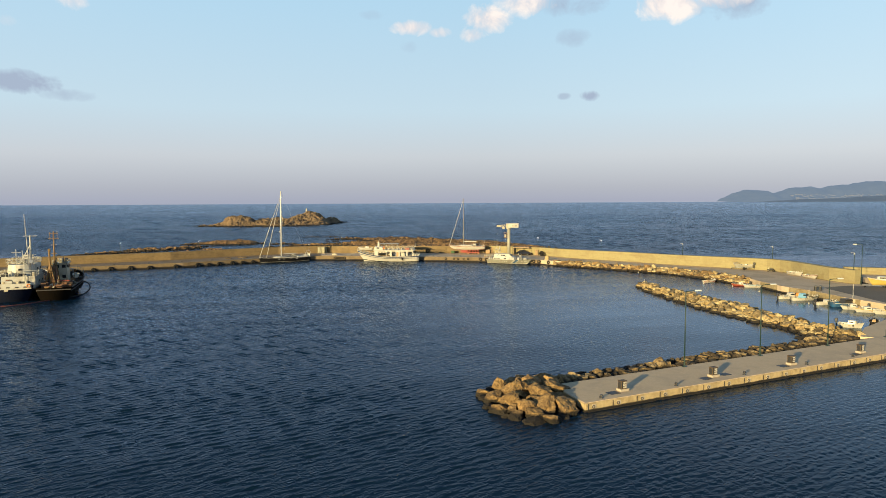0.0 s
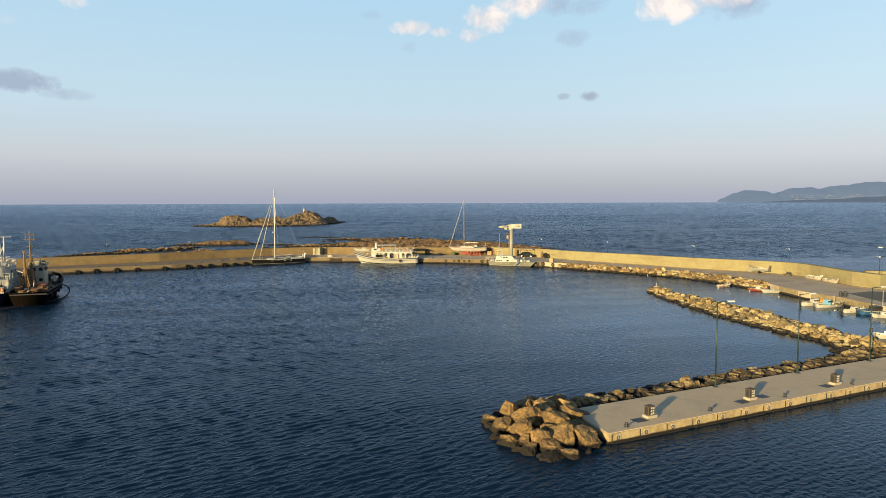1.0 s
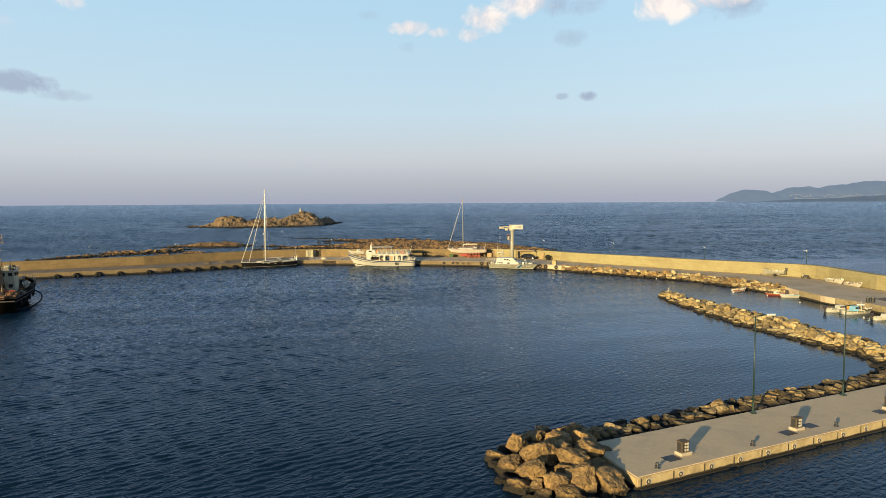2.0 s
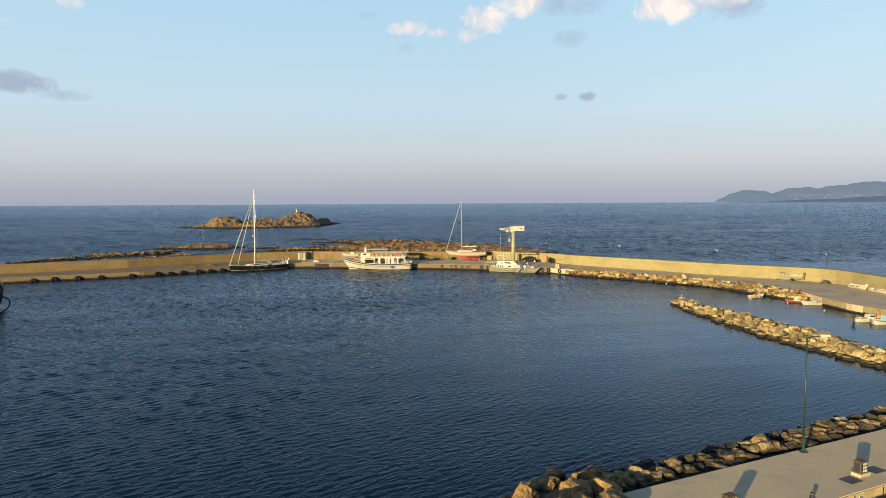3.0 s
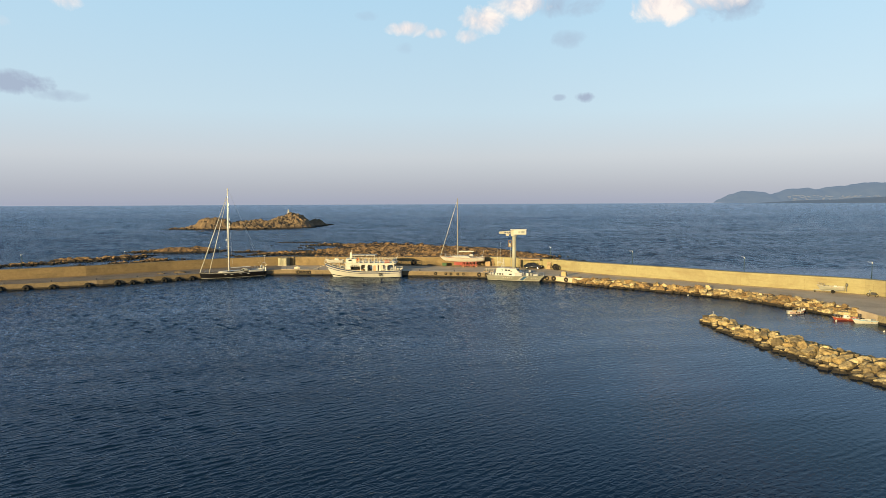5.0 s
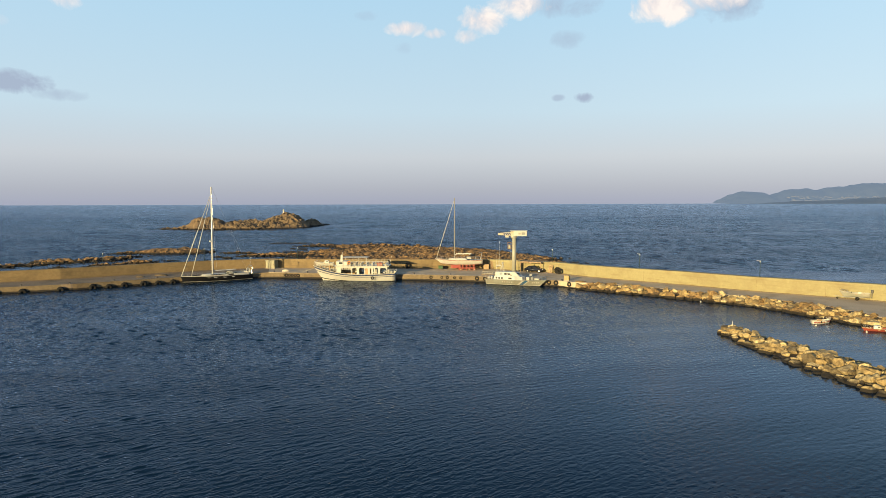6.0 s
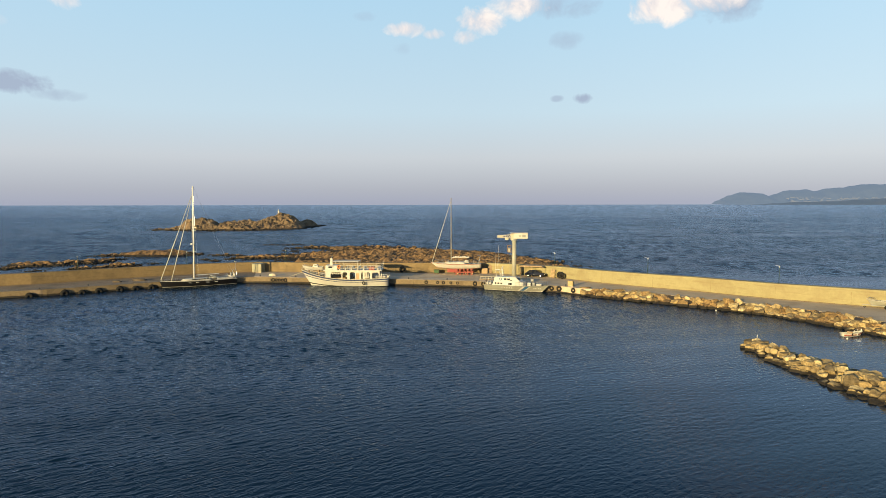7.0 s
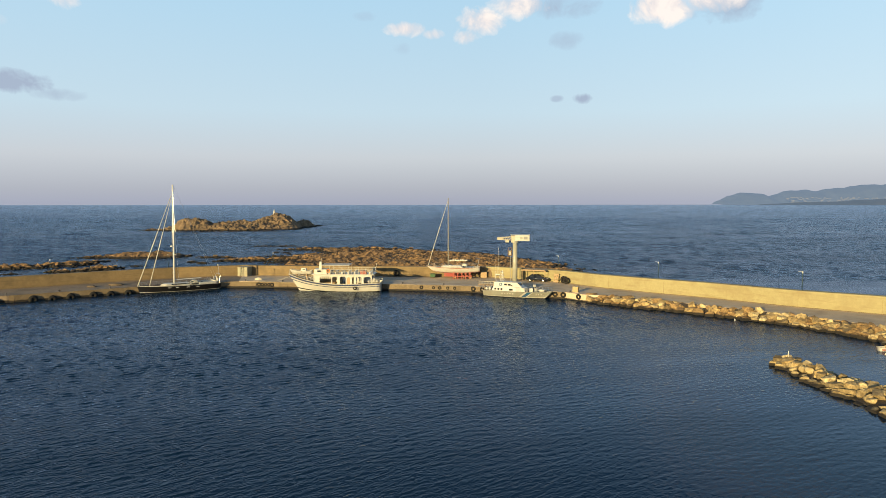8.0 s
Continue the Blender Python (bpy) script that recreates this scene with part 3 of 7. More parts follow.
SHORE_FAR = [(20.5, 178.6), (25.6, 174.6), (32.4, 169.0), (38.6, 163.4), (44.2, 158.4), (48.4, 153.2), (51.4, 148.4), (53.6, 142.6), (54.6, 137.5)]
rock_bank("rock_revetment", "bank of ochre boulders lining the road side of the mole", SHORE_NEAR, SHORE_FAR, 1.3, 1.05, (1.1, 1.9), 5, slope=True, kinds=SHORE_BOULDERS)
# boulders behind the near pier
BACK_NEAR = [tuple((on_pier(s, w).translation)[:2]) for s, w in ((0, 9.6), (8, 9.6), (16, 9.6), (24, 9.6), (32, 9.6), (37, 9.8), (41, 11.5), (46, 12.5))]
BACK_FAR = [tuple((on_pier(s, 5.5).translation)[:2]) for s in (0, 8, 16, 24, 32, 37, 42, 46)]
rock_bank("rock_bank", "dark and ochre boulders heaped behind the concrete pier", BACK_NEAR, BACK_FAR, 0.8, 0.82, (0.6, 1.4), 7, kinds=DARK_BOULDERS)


def build_pier_head():
    """The round heap of large boulders at the end of the pier."""
    rnd = random.Random(21)
    bm = bmesh.new()
    bmesh.ops.create_icosphere(bm, subdivisions=3, radius=1.0)
    for v in bm.verts:
        v.co = Vector((v.co.x * 3.6, v.co.y * 5.6, v.co.z * 0.9 - 0.4))
    head = link_mesh("rock_head", bm, DARK_RUBBLE)
    head.matrix_world = pose(4.9, 58.6, 0)
    tagged(head, "heap of large ochre boulders at the end of the pier", "boulders", kind="structure")
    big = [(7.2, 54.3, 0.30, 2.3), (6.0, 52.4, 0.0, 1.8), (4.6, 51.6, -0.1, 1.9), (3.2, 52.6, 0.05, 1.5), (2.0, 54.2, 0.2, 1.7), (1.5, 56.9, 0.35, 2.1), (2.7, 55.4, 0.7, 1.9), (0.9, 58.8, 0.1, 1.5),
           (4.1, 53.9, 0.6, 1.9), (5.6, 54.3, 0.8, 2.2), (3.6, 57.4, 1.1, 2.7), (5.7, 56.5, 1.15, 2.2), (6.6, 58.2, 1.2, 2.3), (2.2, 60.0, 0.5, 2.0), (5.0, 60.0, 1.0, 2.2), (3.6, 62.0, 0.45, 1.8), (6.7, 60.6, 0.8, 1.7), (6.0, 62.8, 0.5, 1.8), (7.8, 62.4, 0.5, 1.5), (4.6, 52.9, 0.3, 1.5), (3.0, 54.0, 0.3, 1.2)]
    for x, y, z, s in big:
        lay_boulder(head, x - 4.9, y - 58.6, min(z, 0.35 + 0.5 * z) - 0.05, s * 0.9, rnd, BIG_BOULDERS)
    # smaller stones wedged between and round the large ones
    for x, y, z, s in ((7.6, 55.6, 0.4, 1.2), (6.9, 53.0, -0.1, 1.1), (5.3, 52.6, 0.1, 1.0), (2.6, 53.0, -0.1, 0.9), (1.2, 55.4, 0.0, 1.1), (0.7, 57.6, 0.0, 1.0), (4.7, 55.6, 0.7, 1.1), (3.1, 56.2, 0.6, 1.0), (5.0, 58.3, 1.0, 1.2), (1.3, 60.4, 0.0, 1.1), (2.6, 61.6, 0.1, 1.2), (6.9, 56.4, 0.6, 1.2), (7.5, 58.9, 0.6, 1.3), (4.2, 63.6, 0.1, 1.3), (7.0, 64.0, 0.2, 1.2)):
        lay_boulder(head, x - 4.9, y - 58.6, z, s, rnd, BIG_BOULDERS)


build_pier_head()

# ---------------------------------------------------------------- reef, island, far hills


def rock_field(name, label, outline, height, cell, seed, rough=0.5, material=None, tight=False):
    """Natural rock rising from the sea inside a plan outline (list of ellipses x, y, rx, ry, turn, height)."""
    xs = [e[0] for e in outline]
    ys = [e[1] for e in outline]
    pad = max(max(e[2], e[3]) for e in outline) + 2
    x0, x1, y0, y1 = min(xs) - pad, max(xs) + pad, min(ys) - pad, max(ys) + pad
    nx, ny = int((x1 - x0) / cell) + 1, int((y1 - y0) / cell) + 1
    grid = np.full((nx, ny), -9.0)
    verts, faces, index = [], [], {}
    for i in range(nx):
        for j in range(ny):
            x, y = x0 + i * cell, y0 + j * cell
            best, near = -9.0, 9.0
            for ex, ey, rx, ry, turn, top in outline:
                c, s = math.cos(radians(turn)), math.sin(radians(turn))
                u, v = ((x - ex) * c + (y - ey) * s) / rx, (-(x - ex) * s + (y - ey) * c) / ry
                r = u * u + v * v
                near = min(near, r)
                best = max(best, top * (1 - r))
            if best < -2.5:
                continue
            p = Vector((x, y, seed))
            d1 = noise.voronoi(p * (0.5 / cell))[0]
            d2 = noise.voronoi(p * (0.22 / cell) + Vector((7, 3, 1)))[0]
            k = min(1.0, (d1[1] - d1[0]) * 2.2) * 0.38 + min(1.0, (d2[1] - d2[0]) * 2.0) * 0.42 + noise.noise(p * (0.06 / cell)) * 0.9 + noise.noise(p * (0.14 / cell)) * 0.35 + noise.noise(p * (0.6 / cell)) * 0.22 - 0.42
            best += k * height * rough * 2.0 * (min(1.0, max(0.0, 1.25 - near) * 1.6) if tight else 1.0)
            grid[i, j] = best
    for i in range(nx):
        for j in range(ny):
            if grid[i, j] > -3.0:
                index[i, j] = len(verts)
                jx = noise.noise(Vector((i * 1.7, j * 2.3, seed))) * cell * 0.5
                verts.append((x0 + i * cell + jx, y0 + j * cell + jx * 0.6, max(grid[i, j], -0.8)))
    for i in range(nx - 1):
        for j in range(ny - 1):
            q = [(i, j), (i + 1, j), (i + 1, j + 1), (i, j + 1)]
            if all(k in index for k in q) and max(grid[k] for k in q) > -0.3:
                faces.append([index[k] for k in q])
    me = bpy.data.meshes.new(name)
    me.from_pydata(verts, [], faces)
    me.materials.append(material or REEF)
    ob = new(name, me)
    return tagged(ob, label, "rocks", kind="structure")


def rock_clumps(name, label, rows, seed, material):
    """Broken natural rock awash: many worn lumps joined, strewn round centres (x, y, half length, half width, turn, count, size)."""
    rnd = np.random.RandomState(seed)
    kinds = []
    for me in REEF_STONES:
        co = np.empty(len(me.vertices) * 3)
        me.vertices.foreach_get("co", co)
        kinds.append((co.reshape(-1, 3), np.array([p.vertices[:] for p in me.polygons])))
    verts, faces, base = [], [], 0
    for x, y, long, wide, turn, count, size in rows:
        c, d = math.cos(radians(turn)), math.sin(radians(turn))
        for i in range(count * 4):
            u, v = rnd.normal(0, 0.5, 2)
            px, py = x + u * long * c - v * wide * d, y + u * long * d + v * wide * c
            k = 0.68 * size * min(1.6, math.exp(rnd.normal(-0.1, 0.45))) * max(0.4, 1.1 - 0.4 * math.hypot(u, v))
            co, tri = kinds[rnd.randint(len(kinds))]
            m = np.array(Euler(rnd.uniform(0, 6.28, 3)).to_matrix()) * np.array([[1.25], [1.0], [0.68]])
            verts.append((co * k) @ m.T + (px, py, k * rnd.uniform(-0.1, 0.3)))
            faces.append(tri + base)
            base += len(co)
    me = bpy.data.meshes.new(name)
    me.from_pydata(np.concatenate(verts).tolist(), [], np.concatenate(faces).tolist())
    me.materials.append(material)
    return tagged(new(name, me), label, "rocks", kind="structure")


rock_field("rock_shelf", "brown wave-worn rock shelf behind the sea wall", [(-22, 254, 34, 44, 20, 1.5), (-4, 240, 30, 28, -35, 1.7), (11, 228, 19, 14, -45, 1.2), (-40, 290, 18, 14, 0, 0.5), (-16, 222, 34, 18, 0, 0.8)], 1.0, 0.62, 2.0, 0.55)
rock_clumps("reef_shelf_edge", "broken brown rocks at the edge of the rock shelf", [(-48, 262, 9, 9, 0, 90, 1.9), (-52, 300, 14, 4, 3, 50, 1.5), (-36, 304, 16, 4, -4, 60, 1.7), (-60, 309, 7, 2, 0, 14, 1.1), (-18, 286, 16, 6, -35, 60, 1.9), (4, 264, 16, 6, -42, 60, 1.9), (18, 244, 9, 5, -48, 40, 1.7), (-32, 250, 16, 16, 0, 90, 1.9), (-5, 246, 20, 14, -40, 110, 1.9)], 12, REEF)
rock_clumps("reef_fragments", "scattered low brown rocks awash beyond the sea wall", [(-78.5, 249.4, 2.2, 0.8, 0, 9, 1.0), (-74, 245.4, 2.0, 0.8, 0, 9, 1.0), (-78.8, 265, 3.4, 1.4, 15, 22, 1.3), (-74.5, 264, 3.0, 1.2, 0, 14, 1.2), (-68.5, 253, 5.0, 2.0, 5, 34, 1.6), (-63, 256, 5.0, 3.0, 0, 40, 1.8), (-56, 257, 5.5, 2.6, 0, 40, 1.5), (-80, 318, 6.0, 1.0, 0, 18, 0.9), (-70, 318, 6.0, 1.0, 0, 18, 0.9), (-90.5, 271, 2.0, 1.0, 0, 10, 1.0), (-62, 270, 6.0, 2.0, 0, 16, 0.9)], 13, REEF)
rock_clumps("reef_long", "low brown reef rocks awash outside the mole", [(-116, 230.5, 8, 3.2, 4, 90, 1.8), (-108, 237.5, 8, 4.0, 40, 80, 1.9), (-122.5, 218, 9, 2.6, 38, 70, 1.5), (-128, 209, 6, 1.2, 50, 22, 1.2), (-106, 246, 5, 2.0, 60, 24, 1.4), (-99, 221.5, 4, 1.2, 4, 26, 1.3), (-94, 223.5, 4, 1.4, 25, 30, 1.4), (-92.5, 229, 3.4, 2.0, 10, 34, 1.9), (-107, 215.4, 2.4, 0.8, 30, 10, 0.9), (-88, 236, 3.0, 1.2, 0, 8, 0.8), (-125, 214, 6, 2.0, 30, 20, 1.1)], 14, REEF)
rock_field("reef_outer", "flat brown reef rising from the sea", [(-101, 267, 13, 7, 5, 1.7)], 0.6, 0.6, 8.0, 0.8, tight=True)
rock_clumps("reef_outer_rim", "dark broken rocks round the flat reef", [(-113, 262.5, 6, 1.8, 10, 36, 1.4), (-101, 262.5, 11, 1.6, 3, 50, 1.3), (-92, 268, 5, 2.4, 10, 34, 1.5), (-101, 267, 10, 4.0, 5, 50, 1.7)], 15, REEF)
rock_field("island", "rocky brown islet in the open sea", [(-150, 480, 42, 26, 6, 4.6), (-170, 470, 15, 16, 10, 7.6), (-127.5, 506, 14, 26, 20, 9.4), (-184, 462, 10, 8, 0, 1.2), (-142, 484, 18, 18, 0, 5.6), (-117, 524, 9, 18, 10, 4.2), (-134, 494, 12, 18, 0, 7.2)], 2.2, 0.9, 11.0, 0.62, ISLET, tight=True)
rock_clumps("island_rim", "dark wave-washed rocks along the shore of the islet", [(-186, 456, 9, 3, -10, 40, 3.0), (-165, 453, 16, 3, -5, 60, 3.0), (-140, 459, 14, 3, 12, 50, 3.0), (-118, 476, 9, 4, 45, 40, 3.2), (-110.5, 515, 3, 18, 0, 40, 2.6), (-109.5, 538, 4, 4, 0, 12, 1.8)], 16, ISLET)

# ---------------------------------------------------------------- paints of the things
WHITE = paint("white_gelcoat", (0.47, 0.45, 0.395), 0.35, 0.12)
CREAM = paint("cream_paint", (0.44, 0.40, 0.30), 0.45, 0.3)
BLACK = paint("black_hull_paint", (0.009, 0.009, 0.011), 0.4, 0.03)
TAR = surface("tarred_hull", (0.0025, 0.0022, 0.002), (0.006, 0.005, 0.004), 0.6, 0.85, 0.1, stain=(0.007, 0.0045, 0.003), stain_scale=0.7, stain_amount=0.5, local=True, spec=0.02)
NAVY = paint("navy_stripe", (0.02, 0.035, 0.10), 0.4, 0.05)
SHIP_NAVY = surface("old_navy_hull", (0.003, 0.005, 0.013), (0.006, 0.009, 0.022), 0.5, 0.8, 0.05, stain=(0.012, 0.008, 0.006), stain_scale=0.9, stain_amount=0.25, local=True, spec=0.05)
BLUE = paint("blue_paint", (0.02, 0.095, 0.21), 0.4, 0.15)
LIGHT_BLUE = paint("pale_blue_paint", (0.22, 0.45, 0.62), 0.4, 0.1)
GREEN = paint("green_paint", (0.035, 0.09, 0.035), 0.5, 0.3)
RED = paint("red_paint", (0.27, 0.055, 0.035), 0.45, 0.2)
ORANGE = paint("orange_paint", (0.72, 0.22, 0.03), 0.45, 0.15)
YELLOW = paint("yellow_paint", (0.52, 0.37, 0.09), 0.45, 0.15)
OCHRE = paint("rusty_yellow_paint", (0.19, 0.11, 0.03), 0.7, 0.8)
SHIP_WHITE = paint("rust_streaked_white", (0.46, 0.45, 0.40), 0.5, 0.45, rust=(0.20, 0.13, 0.07))
RUST = surface("rusty_steel", (0.10, 0.05, 0.028), (0.22, 0.11, 0.055), 1.0, 0.85, 0.3, stain=(0.05, 0.03, 0.02), stain_scale=0.8, stain_amount=0.6, local=True)
ANTIFOUL = paint("red_antifouling", (0.26, 0.035, 0.03), 0.7, 0.3)
BOOM_RED = paint("weedy_red_float", (0.11, 0.022, 0.02), 0.8, 0.5, rust=(0.03, 0.03, 0.02))
GREY = paint("grey_paint", (0.22, 0.225, 0.215), 0.5, 0.2)
PALE_GREY = paint("pale_grey_paint", (0.31, 0.305, 0.25), 0.5, 0.2)
HULL_GREY = paint("patrol_grey_paint", (0.24, 0.24, 0.195), 0.45, 0.2)
OLIVE = paint("dull_olive_paint", (0.24, 0.225, 0.14), 0.55, 0.35)
DARK = paint("dark_fittings", (0.03, 0.03, 0.032), 0.5, 0.1)
RUBBER = surface("tyre_rubber", (0.012, 0.012, 0.012), (0.03, 0.028, 0.026), 2.0, 0.9, 0.2, local=True, spec=0.1)
STEEL = surface("stainless_steel", (0.5, 0.5, 0.5), (0.62, 0.62, 0.6), 1.0, 0.35, 0.0, 0.9, local=True)
ALLOY = paint("mast_alloy", (0.55, 0.54, 0.51), 0.35, 0.05)
OLD_ALLOY = paint("weathered_spar", (0.30, 0.27, 0.19), 0.5, 0.2)
POLE_GREEN = paint("dark_green_pole", (0.010, 0.032, 0.027), 0.5, 0.05)
TEAK = surface("teak_deck", (0.30, 0.19, 0.10), (0.42, 0.28, 0.16), 2.0, 0.7, 0.1, local=True)
WOOD = surface("weathered_wood", (0.26, 0.17, 0.09), (0.40, 0.28, 0.16), 1.5, 0.8, 0.2, local=True)
CANVAS = surface("pale_canvas", (0.42, 0.39, 0.33), (0.52, 0.48, 0.41), 1.0, 0.9, 0.1, local=True)
PLINTH = surface("plinth_concrete", (0.34, 0.29, 0.22), (0.42, 0.36, 0.28), 1.2, 0.85, 0.2, local=True)
NET = surface("fishing_net", (0.06, 0.045, 0.03), (0.16, 0.115, 0.07), 4.0, 0.95, 0.4, local=True)
ROPE = surface("rope", (0.40, 0.34, 0.25), (0.52, 0.46, 0.35), 4.0, 0.9, 0.1, local=True)


def glass_material():
    m = bpy.data.materials.new("dark_glass")
    m.use_nodes = True
    b = m.node_tree.nodes["Principled BSDF"]
    b.inputs["Base Color"].default_value = (0.02, 0.022, 0.026, 1)
    b.inputs["Roughness"].default_value = 0.06
    return m


GLASS = glass_material()

# ---------------------------------------------------------------- lamps, service posts, bollards


def pier_lamp():
    lamp = thing("street_lamp", on_pier(16.3, 5.3, PIER_Z, -20), "tall dark green lamp post with a pale arm on the pier", "street lamp", "lamps along the pier")
    bm = bmesh.new()
    box(bm, -0.2, 0.2, -0.2, 0.2, 0, 0.05, 0.01)
    rod(bm, (0, 0, 0.03), (0, 0, 0.9), 0.085, 0.075, 10)
    part("base", bm, POLE_GREEN, lamp)
    bm = rod(bmesh.new(), (0, 0, 0.1), (0, 0, 7.4), 0.066, 0.042, 10)
    part("pole", bm, POLE_GREEN, lamp, smooth=True)
    bm = tube(bmesh.new(), [(0, 0, 7.36), (0.5, 0, 7.42), (1.0, 0, 7.44)], 0.035)
    part("arm", bm, POLE_GREEN, lamp)
    bm = box(bmesh.new(), 0.9, 1.55, -0.13, 0.13, 7.38, 7.52, 0.05)
    part("lamp_head", bm, ALLOY, lamp, "pale grey lamp head")
    return lamp


LAMP = pier_lamp()
for s in (26.8, 37.5, 48.0, 58.8):
    copy_thing(LAMP, on_pier(s, 5.3, PIER_Z, -20))


def wall_lamp():
    lamp = thing("street_lamp", pose(32.5, 182.7, 3.55, 0, 0, 140), "short slim lamp post on the sea wall", "street lamp", "lamps along the sea wall")
    bm = rod(bmesh.new(), (0, 0, 0), (0, 0, 2.75), 0.06, 0.045)
    part("pole", bm, POLE_GREEN, lamp, smooth=True)
    bm = box(bmesh.new(), -0.02, 0.6, -0.025, 0.025, 2.72, 2.77, 0.01)
    part("arm", bm, PALE_GREY, lamp)
    bm = box(bmesh.new(), -0.09, 0.07, -0.06, 0.06, 2.48, 2.74, 0.03)
    part("lamp_head", bm, WHITE, lamp, "white lamp box")
    bm = box(bmesh.new(), -0.1, 0.1, -0.1, 0.1, -0.3, 0.02, 0.01)
    part("base", bm, POLE_GREEN, lamp)
    return lamp


WALL_LAMP = wall_lamp()
for x, y, z, turn in ((48.9, 165.6, 3.7, 140), (65.0, 153.8, 3.8, 160), (16.9, 196.4, 3.5, 130), (-42.2, 205.4, 3.35, 90), (-62.6, 200.2, 3.35, 55), (-79.4, 187.4, 3.3, 55), (-97.6, 178.8, 3.25, 60)):
    copy_thing(WALL_LAMP, pose(x, y, z, 0, 0, turn))
copy_thing(WALL_LAMP, pose(69.6, 129.6, 3.8, 0, 0, 160) @ Matrix.Scale(1.15, 4))
copy_thing(LAMP, pose(69.8, 127.4, 1.2, 0, 0, 150))


def service_post():
    post = thing("service_post", on_pier(5.4, 1.5), "brown electricity post with white sockets on a concrete plinth", "service post", "service posts along the pier")
    part("plinth", box(bmesh.new(), -0.5, 0.62, -0.36, 0.36, 0, 0.24, 0.03), PLINTH, post)
    part("cabinet", box(bmesh.new(), -0.36, 0.36, -0.27, 0.27, 0.24, 1.0, 0.03), paint_brown, post)
    part("lid", box(bmesh.new(), -0.39, 0.39, -0.30, 0.30, 1.0, 1.05, 0.02), paint_brown, post)
    for z in (0.32, 0.55, 0.78):
        for x in (-0.02, 0.21):
            part("socket_panel", box(bmesh.new(), x - 0.085, x + 0.085, -0.295, -0.26, z, z + 0.16, 0.01), WHITE, post, "white socket panel")
    part("door", box(bmesh.new(), -0.32, -0.14, -0.29, -0.26, 0.3, 0.94, 0.01), DARK, post, "dark cabinet door")
    part("side_door", box(bmesh.new(), -0.38, -0.35, -0.2, 0.2, 0.3, 0.94, 0.01), DARK, post, "dark side door")
    post.scale = (0.84, 0.84, 0.86)
    return post


paint_brown = paint("brown_paint", (0.085, 0.055, 0.025), 0.6, 0.3)
POST = service_post()
for s, w in ((15.9, 1.4), (26.3, 1.3), (37.3, 1.5), (48.0, 1.5), (59.0, 1.5)):
    copy_thing(POST, on_pier(s, w))


def pier_hatch():
    ob = link_mesh("hatch", box(bmesh.new(), -0.55, 0.45, -0.4, 0.4, 0.0, 0.02, 0.006), DARK)
    ob.matrix_world = on_pier(4.3, 1.3, PIER_Z + 0.001)
    return tagged(ob, "dark steel hatch cover let into the pier", "hatch", "hatches along the pier")


HATCH = pier_hatch()
for s in (14.8, 25.1, 36.1, 17.5):
    copy_thing(HATCH, on_pier(s, 1.2 if s != 17.5 else 1.5, PIER_Z + 0.001))


def bollard():
    ob = thing("bollard", on_pier(2.4, 0.55), "small dark iron mooring bollard on the quay edge", "bollard", "bollards along the pier")
    bm = rod(bmesh.new(), (0, 0, 0), (0, 0, 0.04), 0.17, 0.16, 12)
    part("base", bm, DARK, ob)
    bm = rod(bmesh.new(), (0, 0, 0.04), (0, 0, 0.24), 0.08, 0.07, 12)
    rod(bm, (0, 0, 0.24), (0, 0, 0.32), 0.13, 0.10, 12)
    rod(bm, (-0.2, 0, 0.18), (0.2, 0, 0.18), 0.035, sides=8)
    part("horn", bm, DARK, ob)
    return ob


BOLLARD = bollard()
for s in (10.6, 19.0, 27.6, 34.7, 43, 51):
    copy_thing(BOLLARD, on_pier(s, 0.6))
for p, d in along(QUAY_EDGE[1:], 8.0)[1:]:
    copy_thing(BOLLARD, pose(p.x - d.y * 0.6, p.y + d.x * 0.6, QUAY_Z, 0, 0, 20))

# mooring points on the pier's face: a pale pad, a slot and a ring
s = 1.0
while s < 60:
    for name, bm, m in (("pad", box(bmesh.new(), s + 0.02, s + 0.42, -0.06, 0.05, 0.24, 0.58, 0.01), PLINTH),
                        ("slot", box(bmesh.new(), s - 0.42, s - 0.35, -0.05, 0.05, 0.14, 0.66), DARK),
                        ("mooring_ring", ring(bmesh.new(), (s + 0.12, -0.09, 0.38), (0, 1, 0), 0.12, 0.028, 12, 6), DARK)):
        part(name, bm, m, PIER_OB)
    s += 2.52

# ---------------------------------------------------------------- boats


